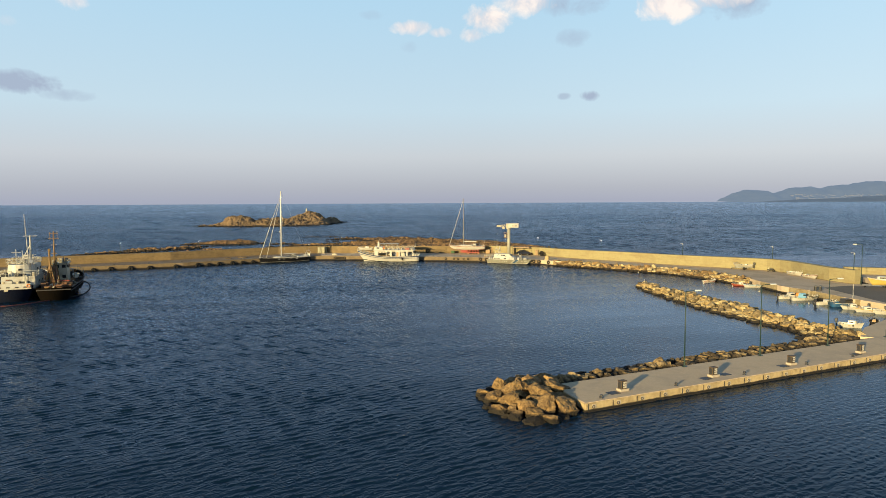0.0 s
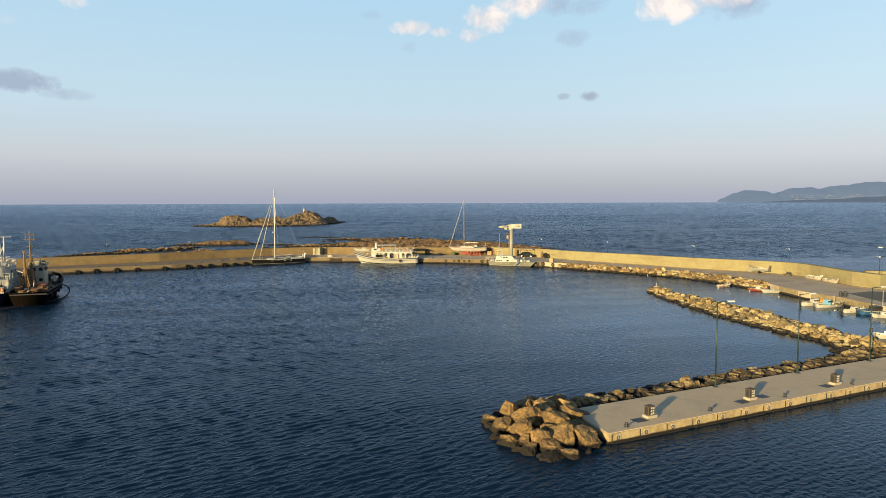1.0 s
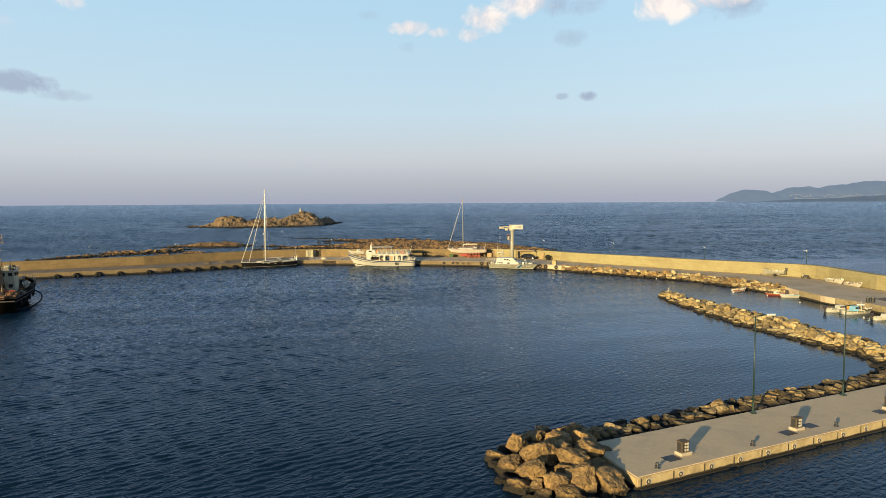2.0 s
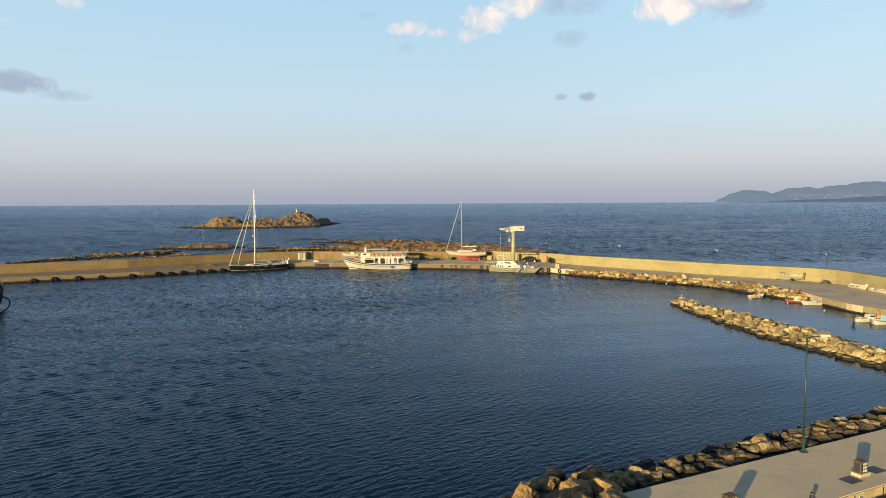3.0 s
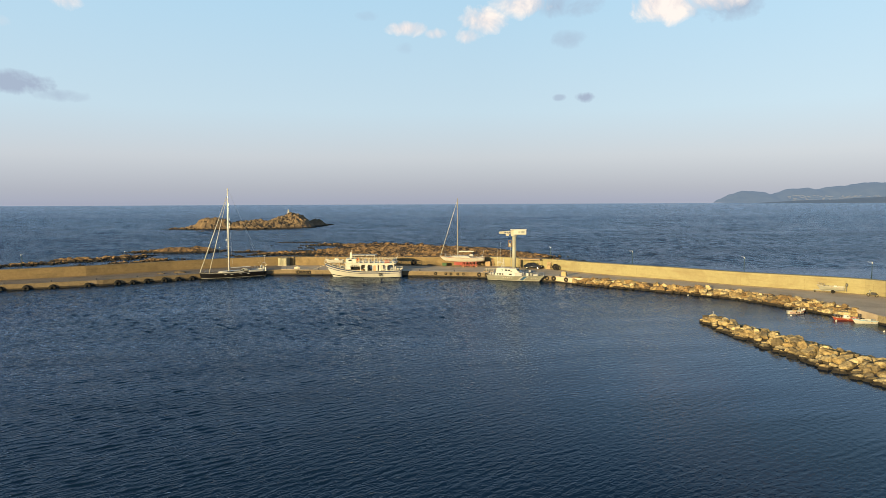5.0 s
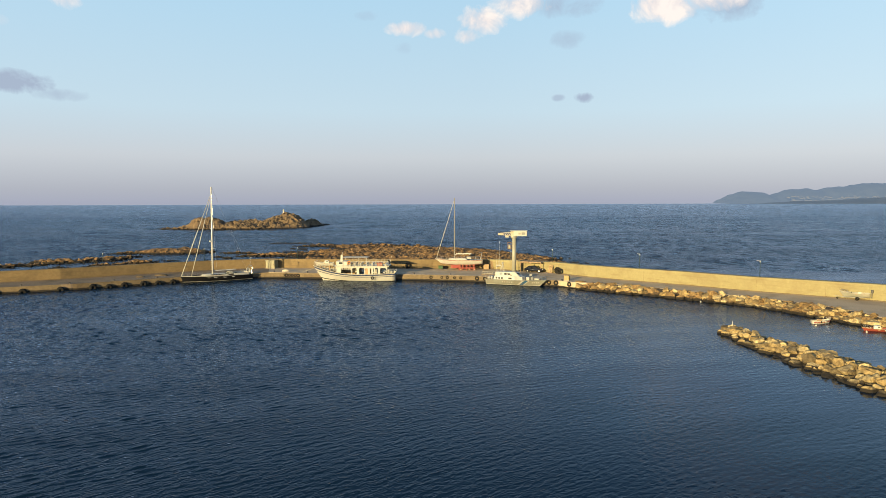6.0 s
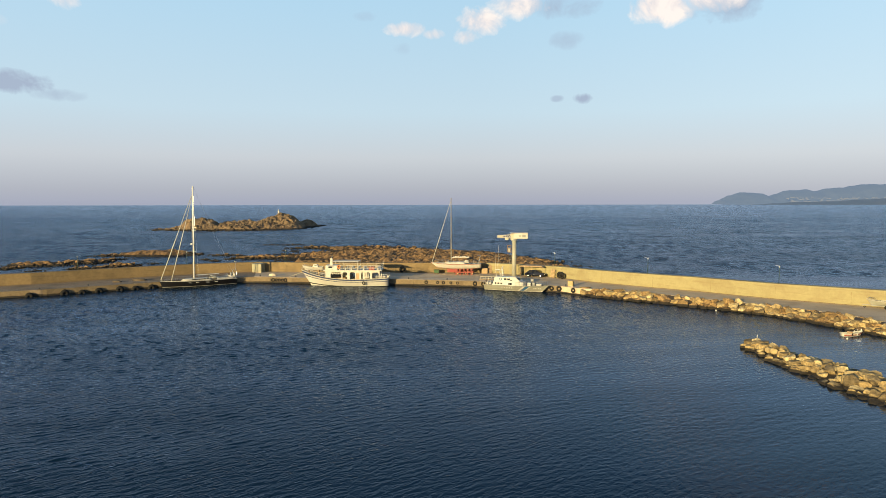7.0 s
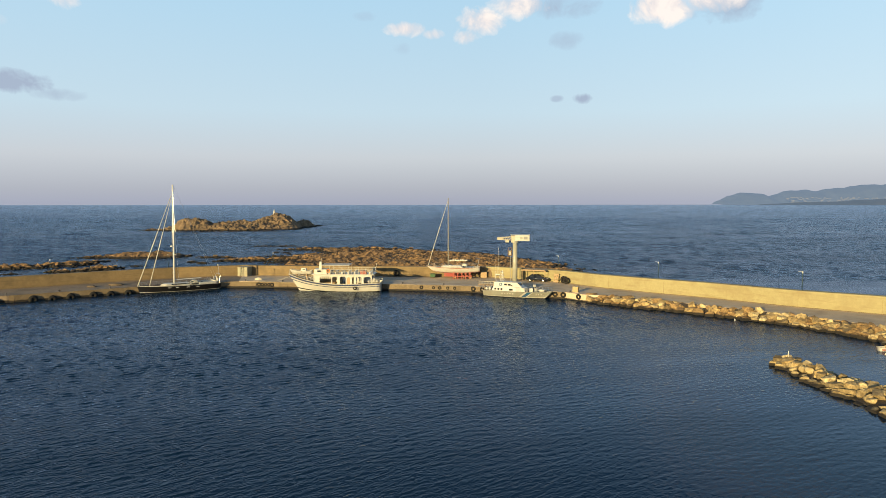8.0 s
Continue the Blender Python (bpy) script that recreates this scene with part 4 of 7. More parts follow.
class Hull:
    """A lofted hull: bow towards +x, origin amidships on the waterline."""

    def __init__(self, length, beam, bow, mid, stern, draft, rake=0.12, transom=0.7, full=2.2, widest=0.42, vee=0.55, lift=0.0):
        self.l, self.b, self.bow, self.mid, self.stern, self.draft = length, beam, bow, mid, stern, draft
        self.rake, self.transom, self.full, self.widest, self.vee, self.lift = rake, transom, full, widest, vee, lift

    def sheer(self, t):
        if t < 0.4:
            return self.mid + (self.stern - self.mid) * ((0.4 - t) / 0.4) ** 2
        return self.mid + (self.bow - self.mid) * ((t - 0.4) / 0.6) ** 2

    def half(self, t):
        if t < self.widest:
            k = (self.widest - t) / self.widest
            w = 1 - (1 - self.transom) * k * k
        else:
            w = 1 - ((t - self.widest) / (1 - self.widest)) ** self.full
        return self.b / 2 * max(w, 0.012)

    def at(self, t, f, side, out=0.0):
        """f: 0 at the keel, 1 at the sheer."""
        top = self.sheer(t)
        deep = self.draft * (1 - self.lift * ((t - 0.45) / 0.55) ** 2)
        z = -deep + f * (top + deep)
        belly = f ** (0.32 + self.vee * t * t * 1.6)
        y = self.half(t) * belly
        x = (t - 0.5) * self.l - self.rake * self.l * (1 - f) * t ** 4
        return Vector((x, side * (y + out), z))

    def shell(self, n=22, m=8):
        bm = bmesh.new()
        fs = [i / m for i in range(m + 1)]
        rows = {}
        for side in (-1, 1):
            rows[side] = [[bm.verts.new(self.at(i / n, f, side)) for f in fs] for i in range(n + 1)]
            for a, b in zip(rows[side], rows[side][1:]):
                for j in range(m):
                    bm.faces.new((a[j], b[j], b[j + 1], a[j + 1]))
        # transom and deck line
        for j in range(m):
            bm.faces.new((rows[-1][0][j], rows[-1][0][j + 1], rows[1][0][j + 1], rows[1][0][j]))
        bmesh.ops.remove_doubles(bm, verts=bm.verts[:], dist=0.004)
        return bm

    def deck(self, drop, n=22, t0=0.0, t1=1.0, inset=0.03):
        bm = bmesh.new()
        f = []
        for i in range(n + 1):
            t = t0 + (t1 - t0) * i / n
            k = 1 - drop / (self.sheer(t) + self.draft)
            f.append([bm.verts.new(self.at(t, k, -1, -min(inset, self.half(t) * 0.5))), bm.verts.new(self.at(t, k, 1, -min(inset, self.half(t) * 0.5)))])
        for a, b in zip(f, f[1:]):
            bm.faces.new((a[0], b[0], b[1], a[1]))
        bmesh.ops.solidify(bm, geom=bm.faces[:], thickness=0.03)
        return bm

    def band(self, f0, f1, out=0.012, t0=0.0, t1=1.0, n=22, thick=0.0):
        bm = bmesh.new()
        for side in (-1, 1):
            rows = []
            for i in range(n + 1):
                t = t0 + (t1 - t0) * i / n
                rows.append([bm.verts.new(self.at(t, f0, side, -0.01)), bm.verts.new(self.at(t, f0, side, out)), bm.verts.new(self.at(t, f1, side, out)), bm.verts.new(self.at(t, f1, side, -0.01))])
            for a, b in zip(rows, rows[1:]):
                for j in range(3):
                    bm.faces.new((a[j], b[j], b[j + 1], a[j + 1]))
        return bm

    def slash(self, t0, t1, lean, out=0.02):
        """A slanting stripe on both sides."""
        bm = bmesh.new()
        for side in (-1, 1):
            q = []
            for i in range(5):
                f = 0.42 + 0.56 * i / 4
                q.append((bm.verts.new(self.at(t0 + lean * i / 4, f, side, out)), bm.verts.new(self.at(t1 + lean * i / 4, f, side, out))))
            for a, b in zip(q, q[1:]):
                bm.faces.new((a[0], a[1], b[1], b[0]))
        return bm

    def rail(self, t0, t1, high, posts, drop=0.0, r=0.02):
        bm = bmesh.new()
        for side in (-1, 1):
            line = []
            for i in range(posts + 1):
                t = t0 + (t1 - t0) * i / posts
                p = self.at(t, 1.0, side, -0.06)
                line.append(p + Vector((0, 0, high)))
                rod(bm, p - Vector((0, 0, drop + 0.05)), p + Vector((0, 0, high)), r, sides=5)
            tube(bm, line, r, 5)
            tube(bm, [p - Vector((0, 0, high * 0.5)) for p in line], r * 0.6, 5)
        return bm


def house(points, z0, z1, top_in=0.12, bevel=0.05):
    """A deckhouse over a plan outline whose sides lean inwards."""
    bm = bmesh.new()
    cx = sum(p[0] for p in points) / len(points)
    low = [bm.verts.new((x, y, z0)) for x, y in points]
    top = [bm.verts.new((cx + (x - cx) * (1 - top_in), y * (1 - top_in), z1)) for x, y in points]
    bm.faces.new(low[::-1])
    bm.faces.new(top)
    k = len(points)
    for i in range(k):
        bm.faces.new((low[i], low[(i + 1) % k], top[(i + 1) % k], top[i]))
    if bevel:
        bmesh.ops.recalc_face_normals(bm, faces=bm.faces[:])
        bmesh.ops.bevel(bm, geom=bm.edges[:], offset=bevel, segments=2, affect="EDGES")
    return bm


def arch_pane(x0, x1, y, z0, z1, thick=0.03, round_top=True):
    """A window pane standing in the xz plane, with a rounded head."""
    w = x1 - x0
    pts = [(x0, z0), (x1, z0)]
    if round_top:
        r = min(w / 2, (z1 - z0) * 0.5)
        for i in range(7):
            a = math.pi * i / 6 / 2
            pts.append((x1 - r + r * math.cos(a), z1 - r + r * math.sin(a)))
        for i in range(7):
            a = math.pi / 2 + math.pi * i / 6 / 2
            pts.append((x0 + r + r * math.cos(a), z1 - r + r * math.sin(a)))
    else:
        pts += [(x1, z1), (x0, z1)]
    bm = bmesh.new()
    a = [bm.verts.new((x, y, z)) for x, z in pts]
    b = [bm.verts.new((x, y - thick, z)) for x, z in pts]
    bm.faces.new(a)
    bm.faces.new(b[::-1])
    for i in range(len(pts)):
        bm.faces.new((a[i], a[(i + 1) % len(pts)], b[(i + 1) % len(pts)], b[i]))
    return bm


def open_side(boat, material, y, thick, x0, x1, z0, z1, openings):
    """A cabin side with real openings (x from, x to, sill, head), rounded at the upper corners: pillars, sills and lintels."""
    xs = [x0]
    for a, b, lo, hi in openings:
        xs += [a, b]
        if lo > z0:
            part("sill", box(bmesh.new(), a, b, y - thick, y + thick, z0, lo), material, boat)
        c = min(0.32, (b - a) * 0.42)
        edge = [(a, z1), (a, hi - c), (a + c * 0.28, hi - c * 0.28), (a + c, hi), (b - c, hi), (b - c * 0.28, hi - c * 0.28), (b, hi - c), (b, z1)]
        bm = bmesh.new()
        rows = [[bm.verts.new((px, y + k, pz)) for px, pz in edge] for k in (-thick, thick)]
        top = [[bm.verts.new((px, y + k, z1)) for px, pz in edge[2:6]] for k in (-thick, thick)]
        for k in (0, 1):
            e, t = rows[k], top[k]
            bm.faces.new((e[0], e[1], e[2], t[0]))
            for q in range(3):
                bm.faces.new((t[q], e[q + 2], e[q + 3], t[q + 1]))
            bm.faces.new((t[3], e[5], e[6], e[7]))
        for q in range(1, 6):
            bm.faces.new((rows[0][q], rows[1][q], rows[1][q + 1], rows[0][q + 1]))
        part("lintel", bm, material, boat)
    xs.append(x1)
    for a, b in zip(xs[0::2], xs[1::2]):
        part("pillar", box(bmesh.new(), a, b, y - thick, y + thick, z0, z1), material, boat)


def excursion_boat():
    boat = thing("excursion_boat", pose(-25.9, 190.4, 0, 0, 0, 181), "white wooden excursion boat with blue stripes moored at the quay", "boat")
    h = Hull(17.7, 5.0, 3.2, 1.5, 1.75, 0.9, 0.15, 0.84, 2.5, 0.45, 0.5)
    hull = part("hull", h.shell(), WHITE, boat, smooth=True)
    part("sheer_stripe", h.band(0.86, 0.955, 0.04), NAVY, hull, "navy blue stripe")
    part("lower_stripe", h.band(0.72, 0.765, 0.03), NAVY, hull, "thin navy stripe")
    part("boot_topping", h.band(0.33, 0.385, 0.02), TAR, hull, "dark tarred waterline band")
    part("rubbing_strake", h.band(0.97, 1.01, 0.07), WHITE, hull)
    part("deck", h.deck(0.35), WOOD, boat)
    part("rail", h.rail(0.70, 0.99, 0.62, 8, r=0.03), WHITE, boat)
    part("stern_rail", h.rail(0.0, 0.12, 0.7, 3, r=0.03), WHITE, boat)
    doors = [(-7.1, -5.75, 1.6, 2.8), (-5.35, -4.62, 1.5, 2.85), (-4.5, -3.6, 1.5, 2.85), (-3.25, -2.6, 1.4, 2.75), (-2.4, -1.3, 1.5, 2.85), (-0.8, 0.15, 1.5, 2.85), (0.35, 2.5, 1.6, 2.85)]
    for side in (-1, 1):
        open_side(boat, WHITE, side * 1.9, 0.05, -7.3, 3.65, 1.35, 3.15, doors if side > 0 else doors[:-2])
        part("curtain", box(bmesh.new(), -4.3, -3.9, side * 1.86 - 0.02, side * 1.86 + 0.02, 1.45, 2.85), CANVAS, boat, "pale curtain")
        part("door", box(bmesh.new(), -3.25, -2.6, side * 1.86 - 0.03, side * 1.86 + 0.03, 1.3, 2.75), TEAK, boat, "brown wooden door")
        for i in range(5):
            part("life_jacket", box(bmesh.new(), 0.5 + i * 0.4, 0.75 + i * 0.4, side * 1.75 - 0.05, side * 1.75 + 0.05, 2.45, 2.75, 0.02), CANVAS, boat, "pale life jacket")
    part("cabin_front", box(bmesh.new(), 3.56, 3.66, -1.85, 1.85, 1.35, 3.15), WHITE, boat)
    part("cabin_back", box(bmesh.new(), -1.0, -0.9, -1.85, 1.85, 1.2, 3.15), CREAM, boat)
    part("saloon_bench", box(bmesh.new(), -0.4, 3.1, -0.9, 0.9, 1.15, 1.6, 0.04), WOOD, boat)
    part("upper_deck", house([(-7.7, -2.25), (3.6, -2.25), (4.1, -1.6), (4.1, 1.6), (3.6, 2.25), (-7.7, 2.25)], 3.15, 3.3, 0.0, 0.03), WHITE, boat)
    bm = bmesh.new()
    for side in (-1, 1):
        for i in range(14):
            rod(bm, (-7.5 + i * 0.66, side * 2.15, 3.25), (-7.5 + i * 0.66, side * 2.15, 4.2), 0.025, sides=5)
        for z in (3.6, 3.9, 4.2):
            rod(bm, (-7.5, side * 2.15, z), (1.1, side * 2.15, z), 0.028, sides=5)
    for z in (3.6, 3.9, 4.2):
        rod(bm, (-7.5, -2.15, z), (-7.5, 2.15, z), 0.028, sides=5)
    part("upper_rail", bm, WHITE, boat)
    wheel = part("wheelhouse", house([(1.2, -1.7), (3.3, -1.7), (3.8, -1.0), (3.8, 1.0), (3.3, 1.7), (1.2, 1.7)], 3.28, 4.15, 0.08), WHITE, boat)
    for side in (1, -1):
        part("window", box(bmesh.new(), 2.2, 3.0, side * 1.64 - 0.03, side * 1.64 + 0.03, 3.65, 4.0, 0.02), GLASS, wheel)
    part("windscreen", box(bmesh.new(), 3.62, 3.72, -0.8, 0.8, 3.65, 4.0, 0.02), GLASS, wheel)
    part("funnel", house([(2.35, -0.28), (2.95, -0.28), (2.95, 0.28), (2.35, 0.28)], 4.1, 5.5, 0.3), WHITE, boat)
    part("mast", rod(bmesh.new(), (2.6, 0, 5.4), (2.5, 0, 6.1), 0.06, 0.03), WHITE, boat)
    for x in (-2.9, -1.2, 0.6, 2.2):
        for side in (-1, 1):
            part("canopy_post", rod(bmesh.new(), (x, side * 1.9, 3.3), (x, side * 1.9, 4.95), 0.03, sides=5), WHITE, boat)
    part("canopy", house([(-3.1, -2.0), (2.4, -2.0), (2.4, 2.0), (-3.1, 2.0)], 4.93, 5.0, 0.02, 0.02), CANVAS, boat, "pale canvas canopy")
    part("life_raft", box(bmesh.new(), -6.3, -5.1, 1.0, 2.0, 3.3, 3.95, 0.1), RED, boat, "red and white life raft box")
    part("life_ring", ring(bmesh.new(), (0.8, 2.2, 3.95), (0, 1, 0), 0.27, 0.08), ORANGE, boat, "orange life ring")
    part("locker", box(bmesh.new(), -7.2, -6.7, -1.8, 1.8, 3.3, 3.7, 0.08), WHITE, boat)
    part("flag_pole", rod(bmesh.new(), (-7.6, 0, 3.3), (-8.0, 0, 5.2), 0.03), WHITE, boat)
    part("tyre_fender", ring(bmesh.new(), (-4.2, h.half(0.26) + 0.1, 0.75), (0, 1, 0), 0.25, 0.1), RUBBER, boat, "black tyre fender")
    for i in range(5):
        part("bench", box(bmesh.new(), -4.2 + i * 1.2, -3.9 + i * 1.2, -1.7, 1.7, 3.3, 3.75, 0.03), WHITE, boat)
    bm = tube(bmesh.new(), [(8.5, 0, 2.7), (10.4, -1.6, 2.0), (12.2, -3.6, 1.35)], 0.035)
    part("mooring_line", bm, ROPE, boat, "pale mooring line to the quay")
    return boat


excursion_boat()


def small_boat(label, m, length, beam, hull_mat, stripe_mat=None, deck_mat=None, cabin=None, cabin_mat=None, motor=False, mast=0.0, free=0.55, group="small boats in the basin", cover=None, name="boat", band_mat=None):
    boat = thing(name, m, label, "boat", group)
    h = Hull(length, beam, free * 1.55, free, free * 1.1, 0.3, 0.16, 0.72, 2.1)
    hull = part("hull", h.shell(14, 6), hull_mat, boat, smooth=True)
    part("gunwale", h.band(0.93, 1.02, 0.04, n=14), stripe_mat or hull_mat, hull)
    if band_mat:
        part("stripe", h.band(0.58, 0.80, 0.02, n=14), band_mat, hull, "painted band round the hull")
    part("deck", h.deck(0.3, 12), deck_mat or WOOD, boat)
    part("foredeck", h.deck(0.04, 8, 0.66, 0.97), deck_mat or hull_mat, boat)
    for t in (0.2, 0.45):
        x = (t - 0.5) * length
        part("thwart", box(bmesh.new(), x - 0.12, x + 0.12, -h.half(t) * 0.93, h.half(t) * 0.93, h.sheer(t) - 0.2, h.sheer(t) - 0.12, 0.01), WOOD, boat)
    if cabin:
        x0, x1, top = cabin
        w = beam * 0.33
        c = part("cabin", house([(x0, -w), (x1, -w * 0.9), (x1 + 0.25, -w * 0.5), (x1 + 0.25, w * 0.5), (x1, w * 0.9), (x0, w)], free * 0.75, top, 0.15, 0.04), cabin_mat or WHITE, boat)
        for side in (1, -1):
            part("window", arch_pane(x0 + 0.2, x1 - 0.1, side * (w * 0.9) + (0.05 if side < 0 else 0.05), free + (top - free) * 0.45, top - 0.12, 0.1, False), GLASS, c)
    if motor:
        x = -length / 2
        bm = box(bmesh.new(), x - 0.42, x - 0.05, -0.17, 0.17, free + 0.1, free + 0.6, 0.08)
        mo = part("outboard_motor", bm, DARK, boat, "black outboard motor")
        part("shaft", box(bmesh.new(), x - 0.28, x - 0.14, -0.06, 0.06, -0.3, free + 0.15, 0.02), DARK, mo)
    if mast:
        part("mast", rod(bmesh.new(), (length * 0.12, 0, free * 0.6), (length * 0.12, 0, mast), 0.05, 0.03), WHITE, boat)
    rnd = random.Random(int(length * 977 + beam * 331))
    bm = bmesh.new()
    for t in (0.72, 0.82, 0.91):
        for side in (-1, 1):
            q = h.at(t, 1.0, side, -0.05)
            rod(bm, q, q + Vector((0, 0, 0.28)), 0.012, sides=4)
    for side in (-1, 1):
        tube(bm, [h.at(t, 1.0, side, -0.05) + Vector((0, 0, 0.28)) for t in (0.72, 0.82, 0.91, 0.97)], 0.014, 4)
    part("bow_rail", bm, STEEL, boat)
    for t in (0.35, 0.6):
        q = h.at(t, 0.8, -1, 0.08)
        part("fender", rod(bmesh.new(), q + Vector((0, 0, -0.12)), q + Vector((0, 0, 0.16)), 0.07, 0.07, 8), RUBBER if rnd.random() < 0.4 else WHITE, boat)
    x = (rnd.uniform(0.3, 0.42) - 0.5) * length
    part("crate", box(bmesh.new(), x - 0.22, x + 0.22, -0.2, 0.25, free * 0.55, free * 0.55 + 0.35, 0.02), rnd.choice([BLUE, WOOD, GREY, WOOD, WHITE]), boat, "fish crate")
    part("rope_coil", ring(bmesh.new(), (length * 0.3, 0, free * 1.15), (0, 0, 1), 0.14, 0.05, 12, 6), ROPE, boat)
    if cover:
        part("cover", h.deck(-0.15, 10, 0.1, 0.8, 0.1), cover, boat, "canvas cover")
    return boat


# small dinghy carried on the foredeck of the excursion boat
DINGHY = small_boat("small white dinghy on the foredeck of the excursion boat", pose(-32.4, 190.4, 3.3, 0, 0, 182), 4.3, 1.5, WHITE, WHITE, WHITE, (-1.1, -0.3, 0.95), WHITE, group="tenders", free=0.5)
for x in (-1.2, 0.7):
    part("chock", box(bmesh.new(), x - 0.1, x + 0.1, -0.5, 0.5, -1.6, -0.1, 0.02), WOOD, DINGHY)


def rigging(bm, a, b, r=0.02):
    return rod(bm, a, b, r, sides=5)


def sailing_yacht():
    yacht = thing("sailing_yacht", pose(-55.25, 188.5, 0, 0, 0, 220.2), "dark-hulled sailing yacht with a tall white mast at the quay", "yacht")
    h = Hull(14.9, 4.2, 1.55, 1.25, 1.2, 0.6, 0.05, 0.75, 2.0, 0.4)
    hull = part("hull", h.shell(), BLACK, yacht, smooth=True)
    part("boot_stripe", h.band(0.375, 0.415, 0.015), WHITE, hull, "white waterline stripe")
    part("cove_stripe", h.band(0.955, 1.0, 0.03), ALLOY, hull, "pale rubbing strake")
    for t in (0.3, 0.42, 0.55, 0.64):
        for side in (-1, 1):
            p = h.at(t, 0.80, side, 0.005)
            part("porthole", box(bmesh.new(), p.x - 0.3, p.x + 0.3, p.y - 0.03, p.y + 0.03, p.z - 0.06, p.z + 0.06, 0.01), ALLOY, hull)
    part("deck", h.deck(0.06), TEAK, yacht)
    roof = part("coachroof", house([(-2.4, -1.2), (2.6, -0.8), (3.6, 0), (2.6, 0.8), (-2.4, 1.2)], 1.15, 1.58, 0.18), WHITE, yacht)
    for side in (-1, 1):
        part("window", box(bmesh.new(), -1.8, 1.6, side * 1.0 - 0.06, side * 1.0 + 0.06, 1.38, 1.55, 0.02), GLASS, roof)
    part("sprayhood", house([(-3.5, -1.25), (-2.4, -1.15), (-2.0, 0), (-2.4, 1.15), (-3.5, 1.25)], 1.4, 1.95, 0.3, 0.15), PALE_GREY, yacht, "grey canvas sprayhood with a clear window")
    part("hood_window", box(bmesh.new(), -2.75, -2.2, -0.8, 0.8, 1.6, 1.85, 0.02), GLASS, yacht)
    for side in (-1, 1):
        part("coaming", box(bmesh.new(), -6.6, -3.4, side * 1.2 - 0.15, side * 1.2 + 0.15, 1.1, 1.55, 0.05), WHITE, yacht)
        part("wheel", ring(bmesh.new(), (-5.6, side * 0.7, 1.8), (1, 0, 0), 0.42, 0.03), STEEL, yacht)
    mast = part("mast", rod(bmesh.new(), (0.8, 0, 1.2), (0.65, 0, 20.0), 0.20, 0.14, 10), ALLOY, yacht, smooth=True)
    bm = bmesh.new()
    for z, w in ((7.0, 1.3), (11.2, 1.1), (15.4, 0.85)):
        rod(bm, (0.75, -w, z), (0.75, w, z), 0.035)
    part("spreader", bm, ALLOY, mast)
    part("boom", rod(bmesh.new(), (0.6, 0, 2.2), (-4.2, 0, 2.25), 0.08), ALLOY, yacht)
    part("furled_genoa", rod(bmesh.new(), (7.2, 0, 1.6), (0.9, 0, 18.1), 0.10, 0.06), WHITE, yacht, "white furled foresail", True)
    part("furled_staysail", rod(bmesh.new(), (5.2, 0, 1.4), (0.9, 0, 17.6), 0.09, 0.05), WHITE, yacht, "white furled staysail", True)
    bm = bmesh.new()
    for side in (-1, 1):
        rigging(bm, (-7.2, side * 0.9, 1.3), (0.6, 0, 20.0), 0.008)
        rigging(bm, (0.5, side * 1.95, 1.25), (0.75, side * 1.1, 11.2), 0.012)
        rigging(bm, (0.75, side * 1.1, 11.2), (0.67, 0, 19.6), 0.012)
    part("rigging", bm, STEEL, yacht)
    part("guard_rail", h.rail(0.06, 0.97, 0.6, 12, r=0.014), STEEL, yacht)
    bm = bmesh.new()
    for side in (-1, 1):
        tube(bm, [(-7.2, side * 1.3, 1.2), (-7.5, side * 1.25, 2.6), (-7.5, side * 0.7, 2.9)], 0.04)
    rod(bm, (-7.5, -0.7, 2.9), (-7.5, 0.7, 2.9), 0.04)
    rod(bm, (-7.3, 0.9, 2.6), (-7.3, 0.9, 4.6), 0.03)
    part("stern_arch", bm, STEEL, yacht)
    part("wind_generator", rod(bmesh.new(), (-7.1, 0.9, 4.6), (-7.6, 0.9, 4.6), 0.14, 0.05), WHITE, yacht)
    part("stern_locker", box(bmesh.new(), -7.0, -6.5, -1.1, 1.1, 1.2, 1.7, 0.06), WHITE, yacht)
    for y, z in ((-0.9, 1.9), (0.6, 2.0), (1.1, 1.8)):
        part("fender_bundle", rod(bmesh.new(), (-7.0, y, z - 0.3), (-7.0, y, z + 0.35), 0.14, 0.12, 8), WHITE, yacht)
    part("outboard_motor", box(bmesh.new(), -7.3, -7.0, -0.3, 0.0, 1.6, 2.2, 0.06), DARK, yacht)
    part("radar_dome", rod(bmesh.new(), (1.1, 0, 8.4), (1.1, 0, 8.65), 0.28, 0.22, 12), WHITE, mast)
    return yacht


sailing_yacht()


